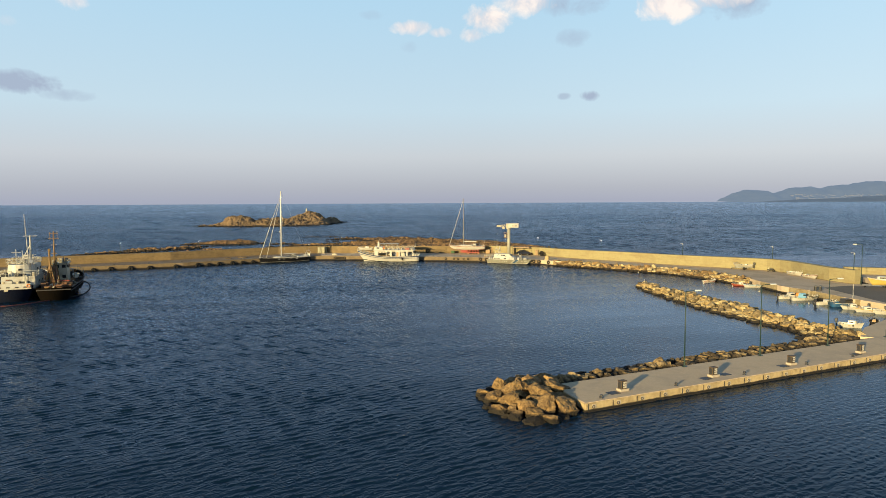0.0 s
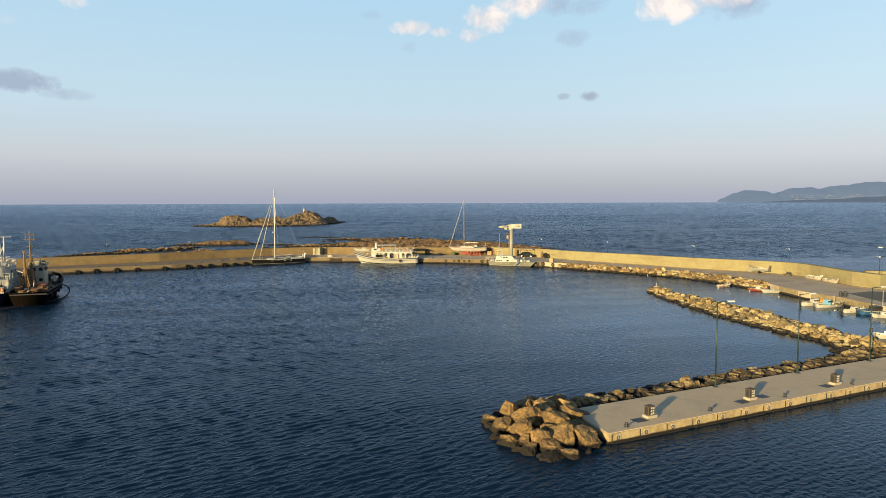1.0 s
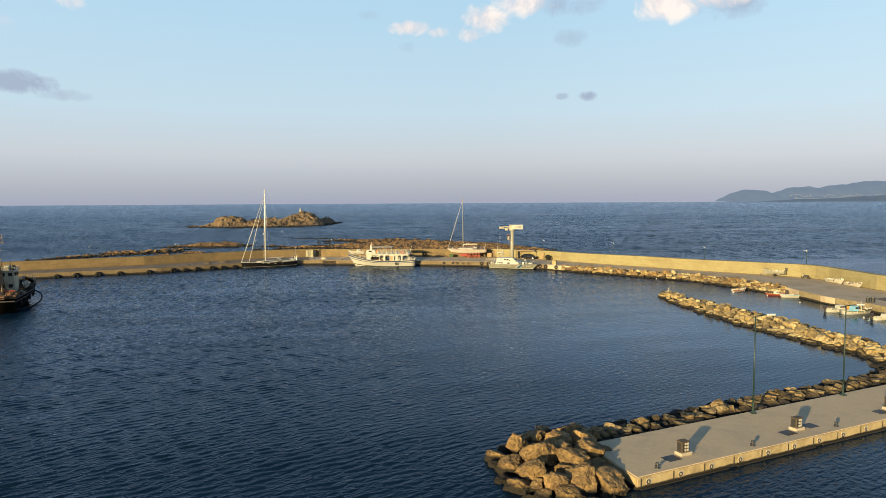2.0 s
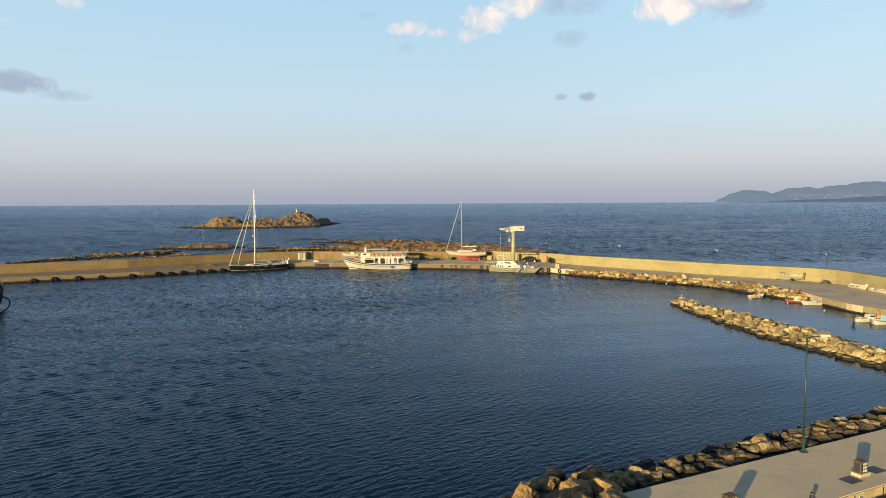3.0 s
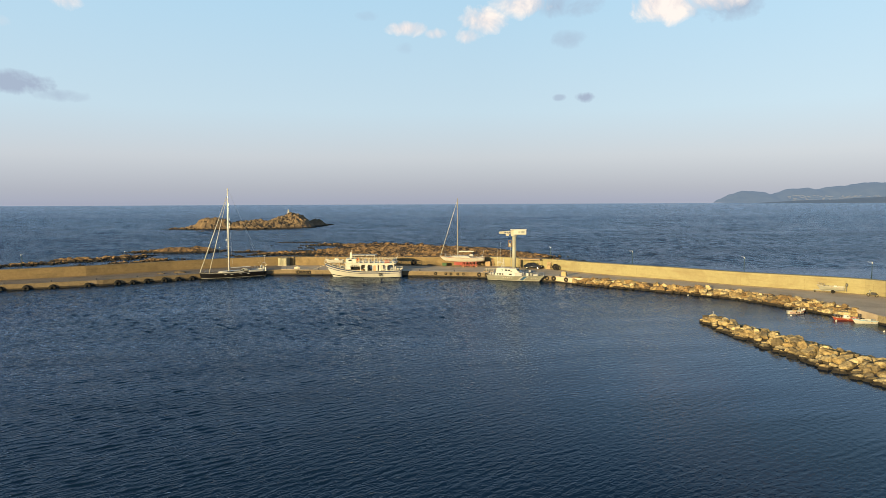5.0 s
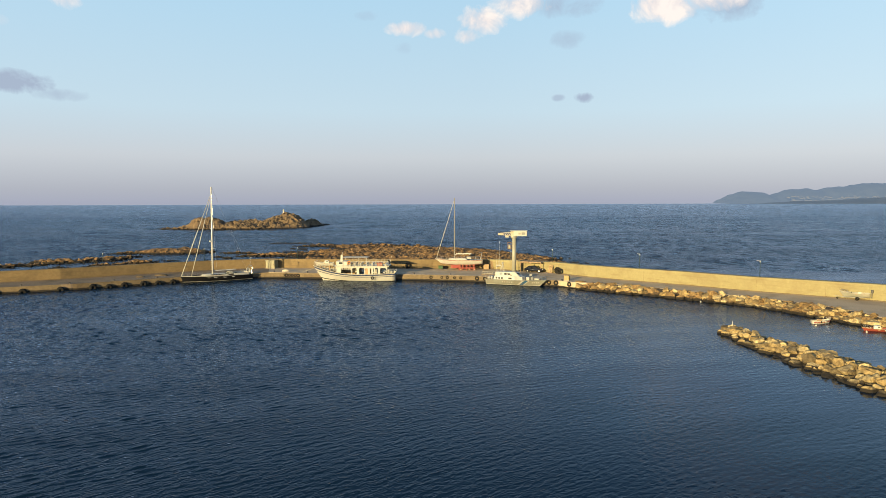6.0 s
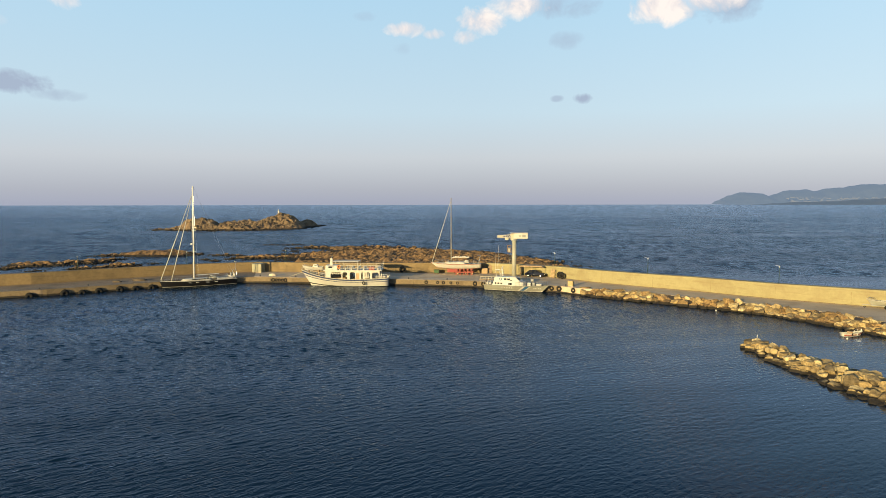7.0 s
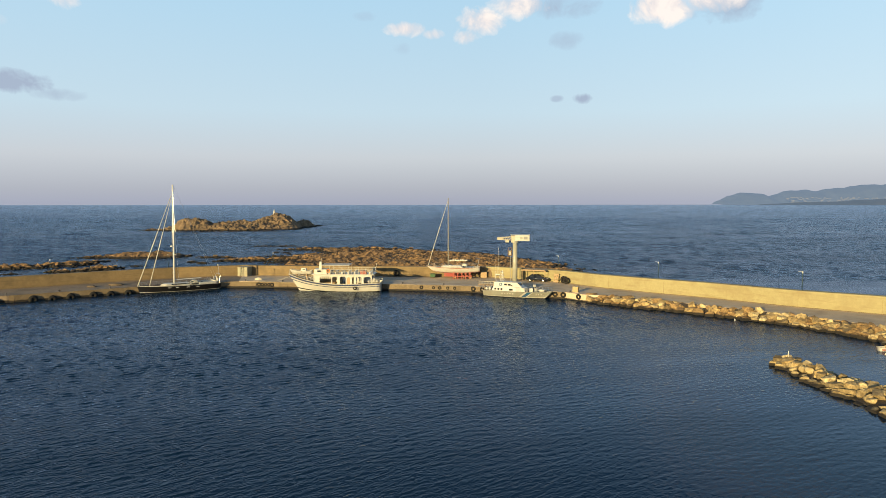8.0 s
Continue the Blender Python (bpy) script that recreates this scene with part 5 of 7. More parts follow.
def patrol_boat():
    boat = thing("patrol_boat", pose(8.3, 182.9, 0, 0, 0, -26.5), "pale grey coastguard patrol boat with blue and white slanting stripes", "boat")
    h = Hull(12.5, 3.8, 1.32, 1.15, 1.05, 0.5, 0.15, 0.85, 2.4, 0.35)
    hull = part("hull", h.shell(), HULL_GREY, boat, smooth=True)
    part("gunwale", h.band(0.95, 1.02, 0.05), GREY, hull)
    part("chine", h.band(0.36, 0.41, 0.03), WHITE, hull)
    part("stripe", h.slash(0.55, 0.585, 0.10), WHITE, hull, "white slanting stripe")
    part("stripe", h.slash(0.59, 0.65, 0.10), BLUE, hull, "blue slanting stripe")
    part("stripe", h.slash(0.655, 0.67, 0.10), WHITE, hull, "white slanting stripe")
    # lettering that cannot be shown, as plain bars on the side
    for t, w in ((0.30, 0.16), (0.34, 0.16), (0.38, 0.16), (0.42, 0.16), (0.46, 0.16), (0.80, 0.2), (0.83, 0.2), (0.87, 0.2), (0.90, 0.2)):
        for side in (-1, 1):
            p = h.at(t, 0.76, side, 0.01)
            q = h.at(t + 0.02, 0.76, side, 0.01)
            b = bmesh.new()
            high = 0.14 if t < 0.6 else 0.2
            v = [b.verts.new(p + Vector((0, side * 0.02, -high))), b.verts.new(q + Vector((0, side * 0.02, -high))), b.verts.new(q + Vector((0, side * 0.02, high))), b.verts.new(p + Vector((0, side * 0.02, high)))]
            b.faces.new(v)
            bmesh.ops.solidify(b, geom=b.faces[:], thickness=0.015)
            part("marking", b, WHITE, hull)
    part("deck", h.deck(0.12), GREY, boat)
    cab = part("cabin", house([(-4.6, -1.5), (0.2, -1.5), (1.6, -1.0), (1.9, 0), (1.6, 1.0), (0.2, 1.5), (-4.6, 1.5)], 0.9, 1.8, 0.08), WHITE, boat)
    for x in (-4.0, -3.4, -2.8, -1.2):
        for side in (-1, 1):
            part("window", box(bmesh.new(), x, x + (0.36 if x < -2 else 0.7), side * 1.45 - 0.05, side * 1.45 + 0.05, 1.25, 1.58, 0.02), GLASS, cab)
    bridge = part("wheelhouse", house([(-4.2, -1.3), (-1.2, -1.3), (1.0, -0.9), (1.0, 0.9), (-1.2, 1.3), (-4.2, 1.3)], 1.75, 2.6, 0.0, 0.06), WHITE, boat)
    for v in bridge.data.vertices:
        if v.co.z > 2.2:
            v.co.x = v.co.x - 0.9 * max(0.0, (v.co.x + 3.0)) / 4.0
            v.co.y *= 0.86
    part("windscreen", house([(-1.0, -1.22), (0.55, -0.86), (0.72, 0), (0.55, 0.86), (-1.0, 1.22)], 1.98, 2.5, 0.24, 0.02), GLASS, bridge, "dark raked windscreen")
    for side in (-1, 1):
        for x in (-2.2, -1.5):
            part("window", box(bmesh.new(), x, x + 0.5, side * 1.22 - 0.05, side * 1.22 + 0.05, 2.08, 2.4, 0.02), GLASS, bridge)
    part("emblem", ring(bmesh.new(), (-2.9, -1.26, 2.2), (0, 1, 0), 0.22, 0.05), BLUE, bridge, "round blue emblem")
    bm = bmesh.new()
    tube(bm, [(-3.9, -0.9, 2.7), (-4.1, -0.8, 3.6), (-4.1, 0.8, 3.6), (-3.9, 0.9, 2.7)], 0.05)
    part("radar_arch", bm, WHITE, boat)
    part("radar", box(bmesh.new(), -4.5, -3.5, -0.1, 0.1, 3.72, 3.9, 0.03), WHITE, boat)
    for y, top in ((-0.8, 6.6), (0.7, 8.6), (0.2, 5.2)):
        part("antenna", rod(bmesh.new(), (-4.1, y, 3.5), (-4.2, y, top), 0.025, 0.012, 5), WHITE, boat)
    part("rail", h.rail(0.52, 0.985, 0.7, 9, r=0.022), STEEL, boat)
    part("stern_rail", h.rail(0.0, 0.12, 0.8, 3, r=0.022), STEEL, boat)
    part("winch", box(bmesh.new(), 3.1, 3.7, -0.35, 0.35, 1.2, 1.8, 0.06), GREY, boat)
    part("locker", box(bmesh.new(), 2.2, 2.9, -0.5, 0.5, 1.1, 1.75, 0.06), WHITE, boat)
    part("inflatable", box(bmesh.new(), 3.9, 5.0, -0.6, 0.6, 1.25, 1.65, 0.15), WHITE, boat, "white folded inflatable")
    part("gun_mount", rod(bmesh.new(), (3.0, 0, 1.2), (3.0, 0, 2.1), 0.16, 0.1, 10), DARK, boat, "dark covered mount")
    part("mount_cover", box(bmesh.new(), 2.75, 3.35, -0.2, 0.2, 1.95, 2.4, 0.08), GREY, boat)
    for x in (-5.6, -5.0):
        part("life_raft", rod(bmesh.new(), (x, -1.3, 1.35), (x, -0.6, 1.35), 0.24, sides=12), WHITE, boat, "white life raft canister")
    part("aft_locker", box(bmesh.new(), -5.9, -5.0, -0.3, 1.2, 1.0, 1.6, 0.05), GREY, boat)
    bm = bmesh.new()
    for y in (-0.35, 0.35):
        rod(bm, (-3.4, y, 2.5), (-3.1, 0, 4.6), 0.04, sides=6)
        rod(bm, (-2.8, y, 2.5), (-3.1, 0, 4.6), 0.04, sides=6)
    for z in (3.1, 3.7, 4.2):
        rod(bm, (-3.35, -0.3, z), (-2.85, 0.3, z), 0.03, sides=5)
    rod(bm, (-3.1, -0.7, 4.4), (-3.1, 0.7, 4.4), 0.035, sides=5)
    part("lattice_mast", bm, WHITE, boat)
    part("boot_stripe", h.band(0.28, 0.36, 0.02), DARK, hull, "dark waterline band")
    part("tyre_fender", ring(bmesh.new(), (-6.2, -0.6, 0.6), (1, 0, 0), 0.3, 0.12), RUBBER, boat, "black tyre fender")
    return boat


patrol_boat()


def dry_yacht():
    yacht = thing("sailing_yacht", pose(-3.8, 201.4, 2.85, 0, 0, 179), "white sailing yacht laid up ashore on red props", "yacht")
    h = Hull(11.0, 3.3, 0.95, 0.66, 0.72, 0.66, 0.13, 0.6, 2.0, 0.42, 0.4, 0.72)
    hull = part("hull", h.shell(), WHITE, yacht, smooth=True)
    part("sheer_stripe", h.band(0.86, 0.93, 0.02), RED, hull, "thin red sheer stripe")
    part("boot_stripe", h.band(0.10, 0.16, 0.015), ANTIFOUL, hull, "red waterline stripe")
    part("deck", h.deck(0.05), WHITE, yacht)
    keel = house([(-1.0, -0.16), (1.5, -0.1), (1.9, 0), (1.5, 0.1), (-1.0, 0.16)], -1.3, -0.4, 0.0, 0.05)
    part("keel", keel, ANTIFOUL, yacht, "dark red fin keel")
    part("coachroof", house([(-2.0, -1.0), (1.9, -0.7), (2.6, 0), (1.9, 0.7), (-2.0, 1.0)], 0.6, 1.0, 0.2), WHITE, yacht)
    part("sprayhood", house([(-2.9, -1.0), (-2.0, -0.9), (-1.7, 0), (-2.0, 0.9), (-2.9, 1.0)], 0.9, 1.35, 0.25, 0.1), CANVAS, yacht, "pale canvas sprayhood")
    part("mast", rod(bmesh.new(), (1.0, 0, 0.7), (1.0, 0, 14.75), 0.10, 0.08), OLD_ALLOY, yacht, smooth=True)
    part("boom", rod(bmesh.new(), (0.9, 0, 1.9), (-2.9, 0, 2.0), 0.08), ALLOY, yacht)
    for i in range(7):
        x = 0.6 - i * 0.5
        bm = rod(bmesh.new(), (x, 0, 1.98 + 0.05 * (i % 3)), (x - 0.52, 0.03, 1.98 + 0.05 * ((i + 1) % 3)), 0.16 + 0.03 * (i % 2), 0.15, 9)
        part("sail_fold", bm, CANVAS, yacht, "cream sail bundled on the boom", True)
    part("solar_panel", box(bmesh.new(), -5.5, -4.7, -0.7, 0.7, 2.32, 2.38, 0.01), DARK, yacht)
    part("furled_genoa", rod(bmesh.new(), (5.1, 0, 1.0), (1.1, 0, 14.0), 0.07, 0.045), WHITE, yacht, "white furled foresail", True)
    bm = bmesh.new()
    for side in (-1, 1):
        rigging(bm, (0.9, side * 1.6, 0.8), (1.0, side * 0.8, 7.0), 0.015)
        rigging(bm, (1.0, side * 0.8, 7.0), (1.0, 0, 13.2), 0.015)
        rod(bm, (1.0, 0, 7.0), (1.0, side * 0.8, 7.0), 0.03)
    part("rigging", bm, STEEL, yacht)
    part("guard_rail", h.rail(0.05, 0.95, 0.6, 9, r=0.014), STEEL, yacht)
    bm = tube(bmesh.new(), [(-5.0, -1.0, 0.8), (-5.3, -1.0, 2.3), (-5.3, 1.0, 2.3), (-5.0, 1.0, 0.8)], 0.03)
    part("stern_arch", bm, STEEL, yacht)
    return yacht


dry_yacht()


def yacht_cradle():
    cradle = thing("boat_cradle", pose(-1.6, 201.6, QUAY_Z), "red steel cradle and props under the laid-up yacht", "cradle")
    for x in (-2.0, -1.2, -0.4, 0.4, 1.2):
        for side in (-1, 1):
            bm = rod(bmesh.new(), (x, side * 1.45, 0), (x, side * 0.95, 1.2), 0.09)
            box(bm, x - 0.25, x + 0.25, side * 1.45 - 0.2, side * 1.45 + 0.2, 0, 0.06)
            box(bm, x - 0.24, x + 0.24, side * 0.93 - 0.06, side * 0.93 + 0.06, 0.85, 1.3, 0.02)
            part("prop", bm, RED, cradle)
    for side in (-1, 1):
        part("beam", box(bmesh.new(), -2.3, 1.6, side * 1.2 - 0.1, side * 1.2 + 0.1, 0.35, 0.6, 0.02), RED, cradle)
    for x in (-1.7, 0.2, 1.3):
        part("block", box(bmesh.new(), x - 0.3, x + 0.3, -0.5, 0.5, 0, 0.36, 0.03), WOOD, cradle)
    return cradle


yacht_cradle()


def stack_of_boards():
    ob = thing("board_stack", pose(2.6, 202.8, QUAY_Z), "brown wooden boards and a box leaning by the sea wall", "boards")
    part("crate", box(bmesh.new(), -0.7, 0.5, -0.5, 0.5, 0, 1.2, 0.04), WOOD, ob)
    for i in range(4):
        bm = box(bmesh.new(), -0.06, 0.06, -0.14, 0.14, 0, 1.9, 0.01, pose(0.75 + i * 0.22, 0.2, 0.0, -14, 0, 4 * i))
        part("board", bm, WOOD, ob)


stack_of_boards()


def radar_tower():
    tower = thing("travel_crane", pose(8.5, 196.6, QUAY_Z - 0.45), "pale concrete column crane with a boxy head and lattice arm", "crane")
    bm = rod(bmesh.new(), (0, 0, 0), (0, 0, 0.35), 0.95, 0.9, 24)
    part("footing", bm, PLINTH, tower)
    bm = rod(bmesh.new(), (0, 0, 0.3), (0, 0, 8.05), 0.50, 0.44, 24)
    part("column", bm, PALE_GREY, tower, smooth=True)
    bm = rod(bmesh.new(), (0, 0, 7.95), (0, 0, 8.4), 0.66, 0.66, 24)
    part("collar", bm, GREY, tower)
    head = part("machine_house", box(bmesh.new(), -0.1, 2.75, -0.8, 0.8, 8.4, 9.55, 0.06), WHITE, tower, "white machine house")
    part("vent", box(bmesh.new(), 1.6, 2.35, -0.84, -0.78, 8.7, 9.25, 0.02), GREY, head)
    part("vent", box(bmesh.new(), 0.9, 1.4, -0.83, -0.78, 8.75, 9.2, 0.02), PALE_GREY, head)
    part("cab", box(bmesh.new(), -0.75, -0.1, -0.6, 0.5, 8.1, 9.45, 0.05), CREAM, tower)
    part("roof_plate", box(bmesh.new(), -0.9, 2.85, -0.85, 0.85, 9.55, 9.62, 0.01), WHITE, tower)
    bm = bmesh.new()
    for y in (-0.35, 0.35):
        rod(bm, (-0.7, y, 9.2), (-3.4, y, 9.0), 0.07)
        rod(bm, (-0.7, y, 8.55), (-3.4, y, 8.7), 0.07)
        for i in range(6):
            a = -0.7 - i * 0.45
            rod(bm, (a, y, 9.2 - i * 0.03), (a - 0.45, y, 8.57 + i * 0.025), 0.04)
    for x in (-1.2, -2.3, -3.4):
        rod(bm, (x, -0.35, 9.05), (x, 0.35, 9.05), 0.05)
    box(bm, -3.5, -2.4, -0.4, 0.4, 8.62, 9.05, 0.02)
    part("arm", bm, CREAM, tower)
    part("trolley", box(bmesh.new(), -1.9, -1.2, -0.4, 0.4, 8.1, 8.55, 0.04), CREAM, tower)
    bm = bmesh.new()
    for x in (-1.35, -0.65):
        for y in (-0.5, 0.5):
            rod(bm, (x, y, 5.6), (x, y, 7.0), 0.035, sides=5)
    for z in (5.65, 6.3, 7.0):
        for y in (-0.5, 0.5):
            rod(bm, (-1.35, y, z), (-0.65, y, z), 0.035, sides=5)
        for x in (-1.35, -0.65):
            rod(bm, (x, -0.5, z), (x, 0.5, z), 0.035, sides=5)
    box(bm, -1.4, -0.55, -0.52, 0.52, 5.55, 5.65)
    part("platform", bm, OCHRE, tower, "small yellow service platform")
    part("switch_box", box(bmesh.new(), -1.25, -0.8, -0.3, 0.3, 5.65, 6.5, 0.04), CREAM, tower)
    bm = bmesh.new()
    for y in (-0.2, 0.2):
        rod(bm, (-0.85, y, 0.4), (-0.85, y, 5.6), 0.03, sides=5)
    for i in range(17):
        rod(bm, (-0.85, -0.2, 0.6 + i * 0.3), (-0.85, 0.2, 0.6 + i * 0.3), 0.02, sides=5)
    part("ladder", bm, GREY, tower)
    return tower


radar_tower()


def carport():
    ob = thing("carport", pose(12.6, 197.7, QUAY_Z, 0, 0, -22), "low open shelter with a brown thatched roof on posts", "shelter")
    for x in (-2.3, 0.0, 2.3):
        for y in (-1.3, 1.3):
            part("post", rod(bmesh.new(), (x, y, 0), (x, y, 2.1), 0.06), WOOD, ob)
    part("roof", house([(-2.6, -1.6), (2.6, -1.6), (2.6, 1.6), (-2.6, 1.6)], 2.05, 2.3, 0.12, 0.04), WOOD, ob)
    part("back_panel", box(bmesh.new(), -2.3, 2.3, 1.32, 1.38, 0.2, 2.05), WOOD, ob)


carport()


def car():
    ob = thing("car", pose(12.9, 196.3, QUAY_Z, 0, 0, -20), "dark blue saloon car parked under the shelter", "car")
    prof = [(-2.1, 0.35), (-2.12, 0.8), (-1.75, 0.92), (-1.2, 1.38), (0.35, 1.42), (1.05, 0.95), (1.95, 0.8), (2.1, 0.55), (2.1, 0.3)]
    bm = bmesh.new()
    a = [bm.verts.new((x, -0.82 + (0.12 if z > 1.2 else 0), z)) for x, z in prof]
    b = [bm.verts.new((x, 0.82 - (0.12 if z > 1.2 else 0), z)) for x, z in prof]
    bm.faces.new(a)
    bm.faces.new(b[::-1])
    for i in range(len(prof)):
        j = (i + 1) % len(prof)
        bm.faces.new((a[i], a[j], b[j], b[i]))
    bmesh.ops.recalc_face_normals(bm, faces=bm.faces[:])
    bmesh.ops.bevel(bm, geom=bm.edges[:], offset=0.06, segments=2, affect="EDGES")
    body = part("body", bm, CAR_BLUE, ob, smooth=True)
    for x0, x1 in ((-1.25, -0.45), (-0.38, 0.45)):
        for side in (-1, 1):
            part("side_window", box(bmesh.new(), x0, x1, side * 0.79 - 0.03, side * 0.79 + 0.03, 0.95, 1.28, 0.02), GLASS, body)
    part("headlight", box(bmesh.new(), 1.98, 2.12, -0.7, -0.4, 0.6, 0.75, 0.03), WHITE, body)
    part("headlight", box(bmesh.new(), 1.98, 2.12, 0.4, 0.7, 0.6, 0.75, 0.03), WHITE, body)
    for x in (-1.3, 1.3):
        for side in (-1, 1):
            w = part("wheel", ring(bmesh.new(), (x, side * 0.78, 0.31), (0, 1, 0), 0.21, 0.1), RUBBER, ob, smooth=True)
            part("rim", rod(bmesh.new(), (x, side * 0.74, 0.31), (x, side * 0.84, 0.31), 0.17, sides=12), STEEL, w)


CAR_BLUE = paint("dark_car_paint", (0.02, 0.024, 0.035), 0.2, 0.05)
car()


def kiosk():
    ob = thing("kiosk", pose(-48.0, 204.2, QUAY_Z, 0, 0, -12), "pale metal equipment hut against the sea wall", "hut")
    part("body", box(bmesh.new(), -1.15, 1.15, -0.9, 0.9, 0.08, 1.85, 0.03), OLIVE, ob)
    part("roof", box(bmesh.new(), -1.25, 1.25, -1.0, 1.0, 1.85, 1.95, 0.02), OLIVE, ob)
    part("base", box(bmesh.new(), -1.2, 1.2, -0.95, 0.95, 0, 0.1), PLINTH, ob)
    for x in (-0.56, 0.56):
        d = part("door", box(bmesh.new(), x - 0.5, x + 0.5, -0.94, -0.88, 0.2, 1.75, 0.01), OLIVE, ob)
        part("handle", box(bmesh.new(), x + 0.32, x + 0.36, -0.99, -0.93, 0.9, 1.1), DARK, d)


kiosk()


def dumpster():
    ob = thing("waste_container", pose(-8.0, 202.2, QUAY_Z, 0, 0, 2), "green wheeled waste container by the sea wall", "container")
    part("body", house([(-0.65, -0.5), (0.65, -0.5), (0.65, 0.5), (-0.65, 0.5)], 0.18, 1.05, -0.1, 0.04), GREEN, ob)
    ob.scale = (0.75, 0.75, 0.72)
    part("lid", box(bmesh.new(), -0.72, 0.72, -0.58, 0.58, 1.05, 1.2, 0.05), GREEN, ob)
    for x in (-0.5, 0.5):
        for y in (-0.35, 0.35):
            part("wheel", ring(bmesh.new(), (x, y, 0.1), (0, 1, 0), 0.07, 0.03, 10, 6), RUBBER, ob)


dumpster()


def tyre(m, r, label, group="tyre fenders along the quay", fat=0.33):
    ob = link_mesh("tyre_fender", ring(bmesh.new(), (0, 0, 0), (0, 1, 0), r * (1.03 - fat), r * fat, 18, 8), RUBBER, smooth=True)
    ob.matrix_world = m
    return tagged(ob, label, "tyre", group)


def quay_point(x, d=-0.14):
    """A point on the quay's face at a given x."""
    for a, b in zip(QUAY_EDGE, QUAY_EDGE[1:]):
        if a[0] <= x <= b[0]:
            f = (x - a[0]) / (b[0] - a[0])
            t = Vector((b[0] - a[0], b[1] - a[1])).normalized()
            return a[0] + (b[0] - a[0]) * f - t.y * d, a[1] + (b[1] - a[1]) * f + t.x * d, math.degrees(math.atan2(t.y, t.x))
    return x, 178, 0


for x, r in ((-9.4, 0.36), (-7.1, 0.3), (-5.9, 0.32), (-4.4, 0.3), (-3.1, 0.3), (0.4, 0.48), (2.0, 0.45), (14.6, 0.45), (15.9, 0.5), (18.2, 0.48), (11.5, 0.4)):
    px, py, turn = quay_point(x)
    tyre(pose(px, py, 0.72, 0, 0, turn), r, "black car tyre hung as a fender on the quay face")
for i in range(9):
    px, py, turn = quay_point(-44.4 + i * 0.68)
    tyre(pose(px, py, 0.62, 0, 0, turn), 0.42 if i % 4 == 0 else 0.33, "black car tyre in a row on the quay face")
for i, x in enumerate((-96, -92.5, -88.5, -84.5, -79.0, -74.6, -72.4, -70.2, -67.4, -65.2, -62.9)):
    px, py, turn = quay_point(x, -0.3)
    tyre(pose(px, py, 0.04 + 0.09 * (i % 3), 0, 0, turn + 7 * (i % 2)), 0.68 + 0.06 * (i % 2), "large black lorry tyre hung low on the quay", fat=0.47)
tyre(pose(-15.7, 203.55, 1.95, 0, 0, 0), 0.62, "black tyre leaning on the sea wall", "tyres on the quay")
tyre(pose(17.6, 193.4, 1.9, 0, 0, -40), 0.7, "large tyre leaning on the sea wall", "tyres on the quay")
tyre(pose(17.9, 192.6, 1.8, 0, 0, -40), 0.6, "large tyre leaning on the sea wall", "tyres on the quay")


def pallet(m, label):
    ob = thing("pallet", m, label, "pallet")
    for i in range(6):
        part("slat", box(bmesh.new(), -0.5, 0.5, -0.04, 0.0, 0.1 + i * 0.28, 0.26 + i * 0.28), WOOD, ob)
    for x in (-0.45, 0.0, 0.45):
        part("runner", box(bmesh.new(), x - 0.05, x + 0.05, 0.0, 0.1, 0, 1.75), WOOD, ob)


pallet(pose(16.2, 194.6, QUAY_Z, -12, 0, -42), "pale wooden pallet leaning on the sea wall")


OCHRE_BOX = paint("ochre_cabinet_paint", (0.36, 0.26, 0.11), 0.5, 0.35)


def quay_cabinet():
    ob = thing("meter_cabinet", pose(18.0, 180.6, QUAY_Z, 0, 0, -30), "yellowish metal cabinet on the quay corner", "cabinet")
    part("body", box(bmesh.new(), -0.5, 0.5, -0.32, 0.32, 0.05, 1.0, 0.03), OCHRE_BOX, ob)
    part("plinth", box(bmesh.new(), -0.6, 0.6, -0.4, 0.4, 0, 0.08), PLINTH, ob)
    part("door", box(bmesh.new(), -0.44, -0.02, -0.35, -0.31, 0.12, 0.92, 0.01), OCHRE_BOX, ob)
    part("door", box(bmesh.new(), 0.03, 0.44, -0.35, -0.31, 0.12, 0.92, 0.01), OCHRE_BOX, ob)


quay_cabinet()


def gangway():
    ob = thing("gangway", pose(3.6, 189.6, QUAY_Z, 0, 0, -8), "cream-painted rail of a low gangway on the quay", "gangway")
    bm = bmesh.new()
    for i in range(9):
        rod(bm, (-2.2 + i * 0.55, 0, 0), (-2.2 + i * 0.55, 0, 0.75), 0.035, sides=5)
    for z in (0.4, 0.75):
        rod(bm, (-2.2, 0, z), (2.2, 0, z), 0.035, sides=5)
    part("rail", bm, CREAM, ob)
    part("plank", box(bmesh.new(), -2.4, 2.4, -0.1, 0.9, 0.02, 0.14, 0.01), WOOD, ob)


gangway()


def net_heap(m, w, h, label, material=None):
    bm = bmesh.new()
    bmesh.ops.create_icosphere(bm, subdivisions=3, radius=1)
    for v in bm.verts:
        k = 1 + 0.35 * noise.noise(v.co * 2.2 + Vector((m.translation.x, 0, 0)))
        v.co = Vector((v.co.x * w * k, v.co.y * w * 0.6 * k, max(v.co.z, 0) * h * k))
    ob = link_mesh("net_heap", bm, material or NET, smooth=True)
    ob.matrix_world = m
    tagged(ob, label, "fishing net")


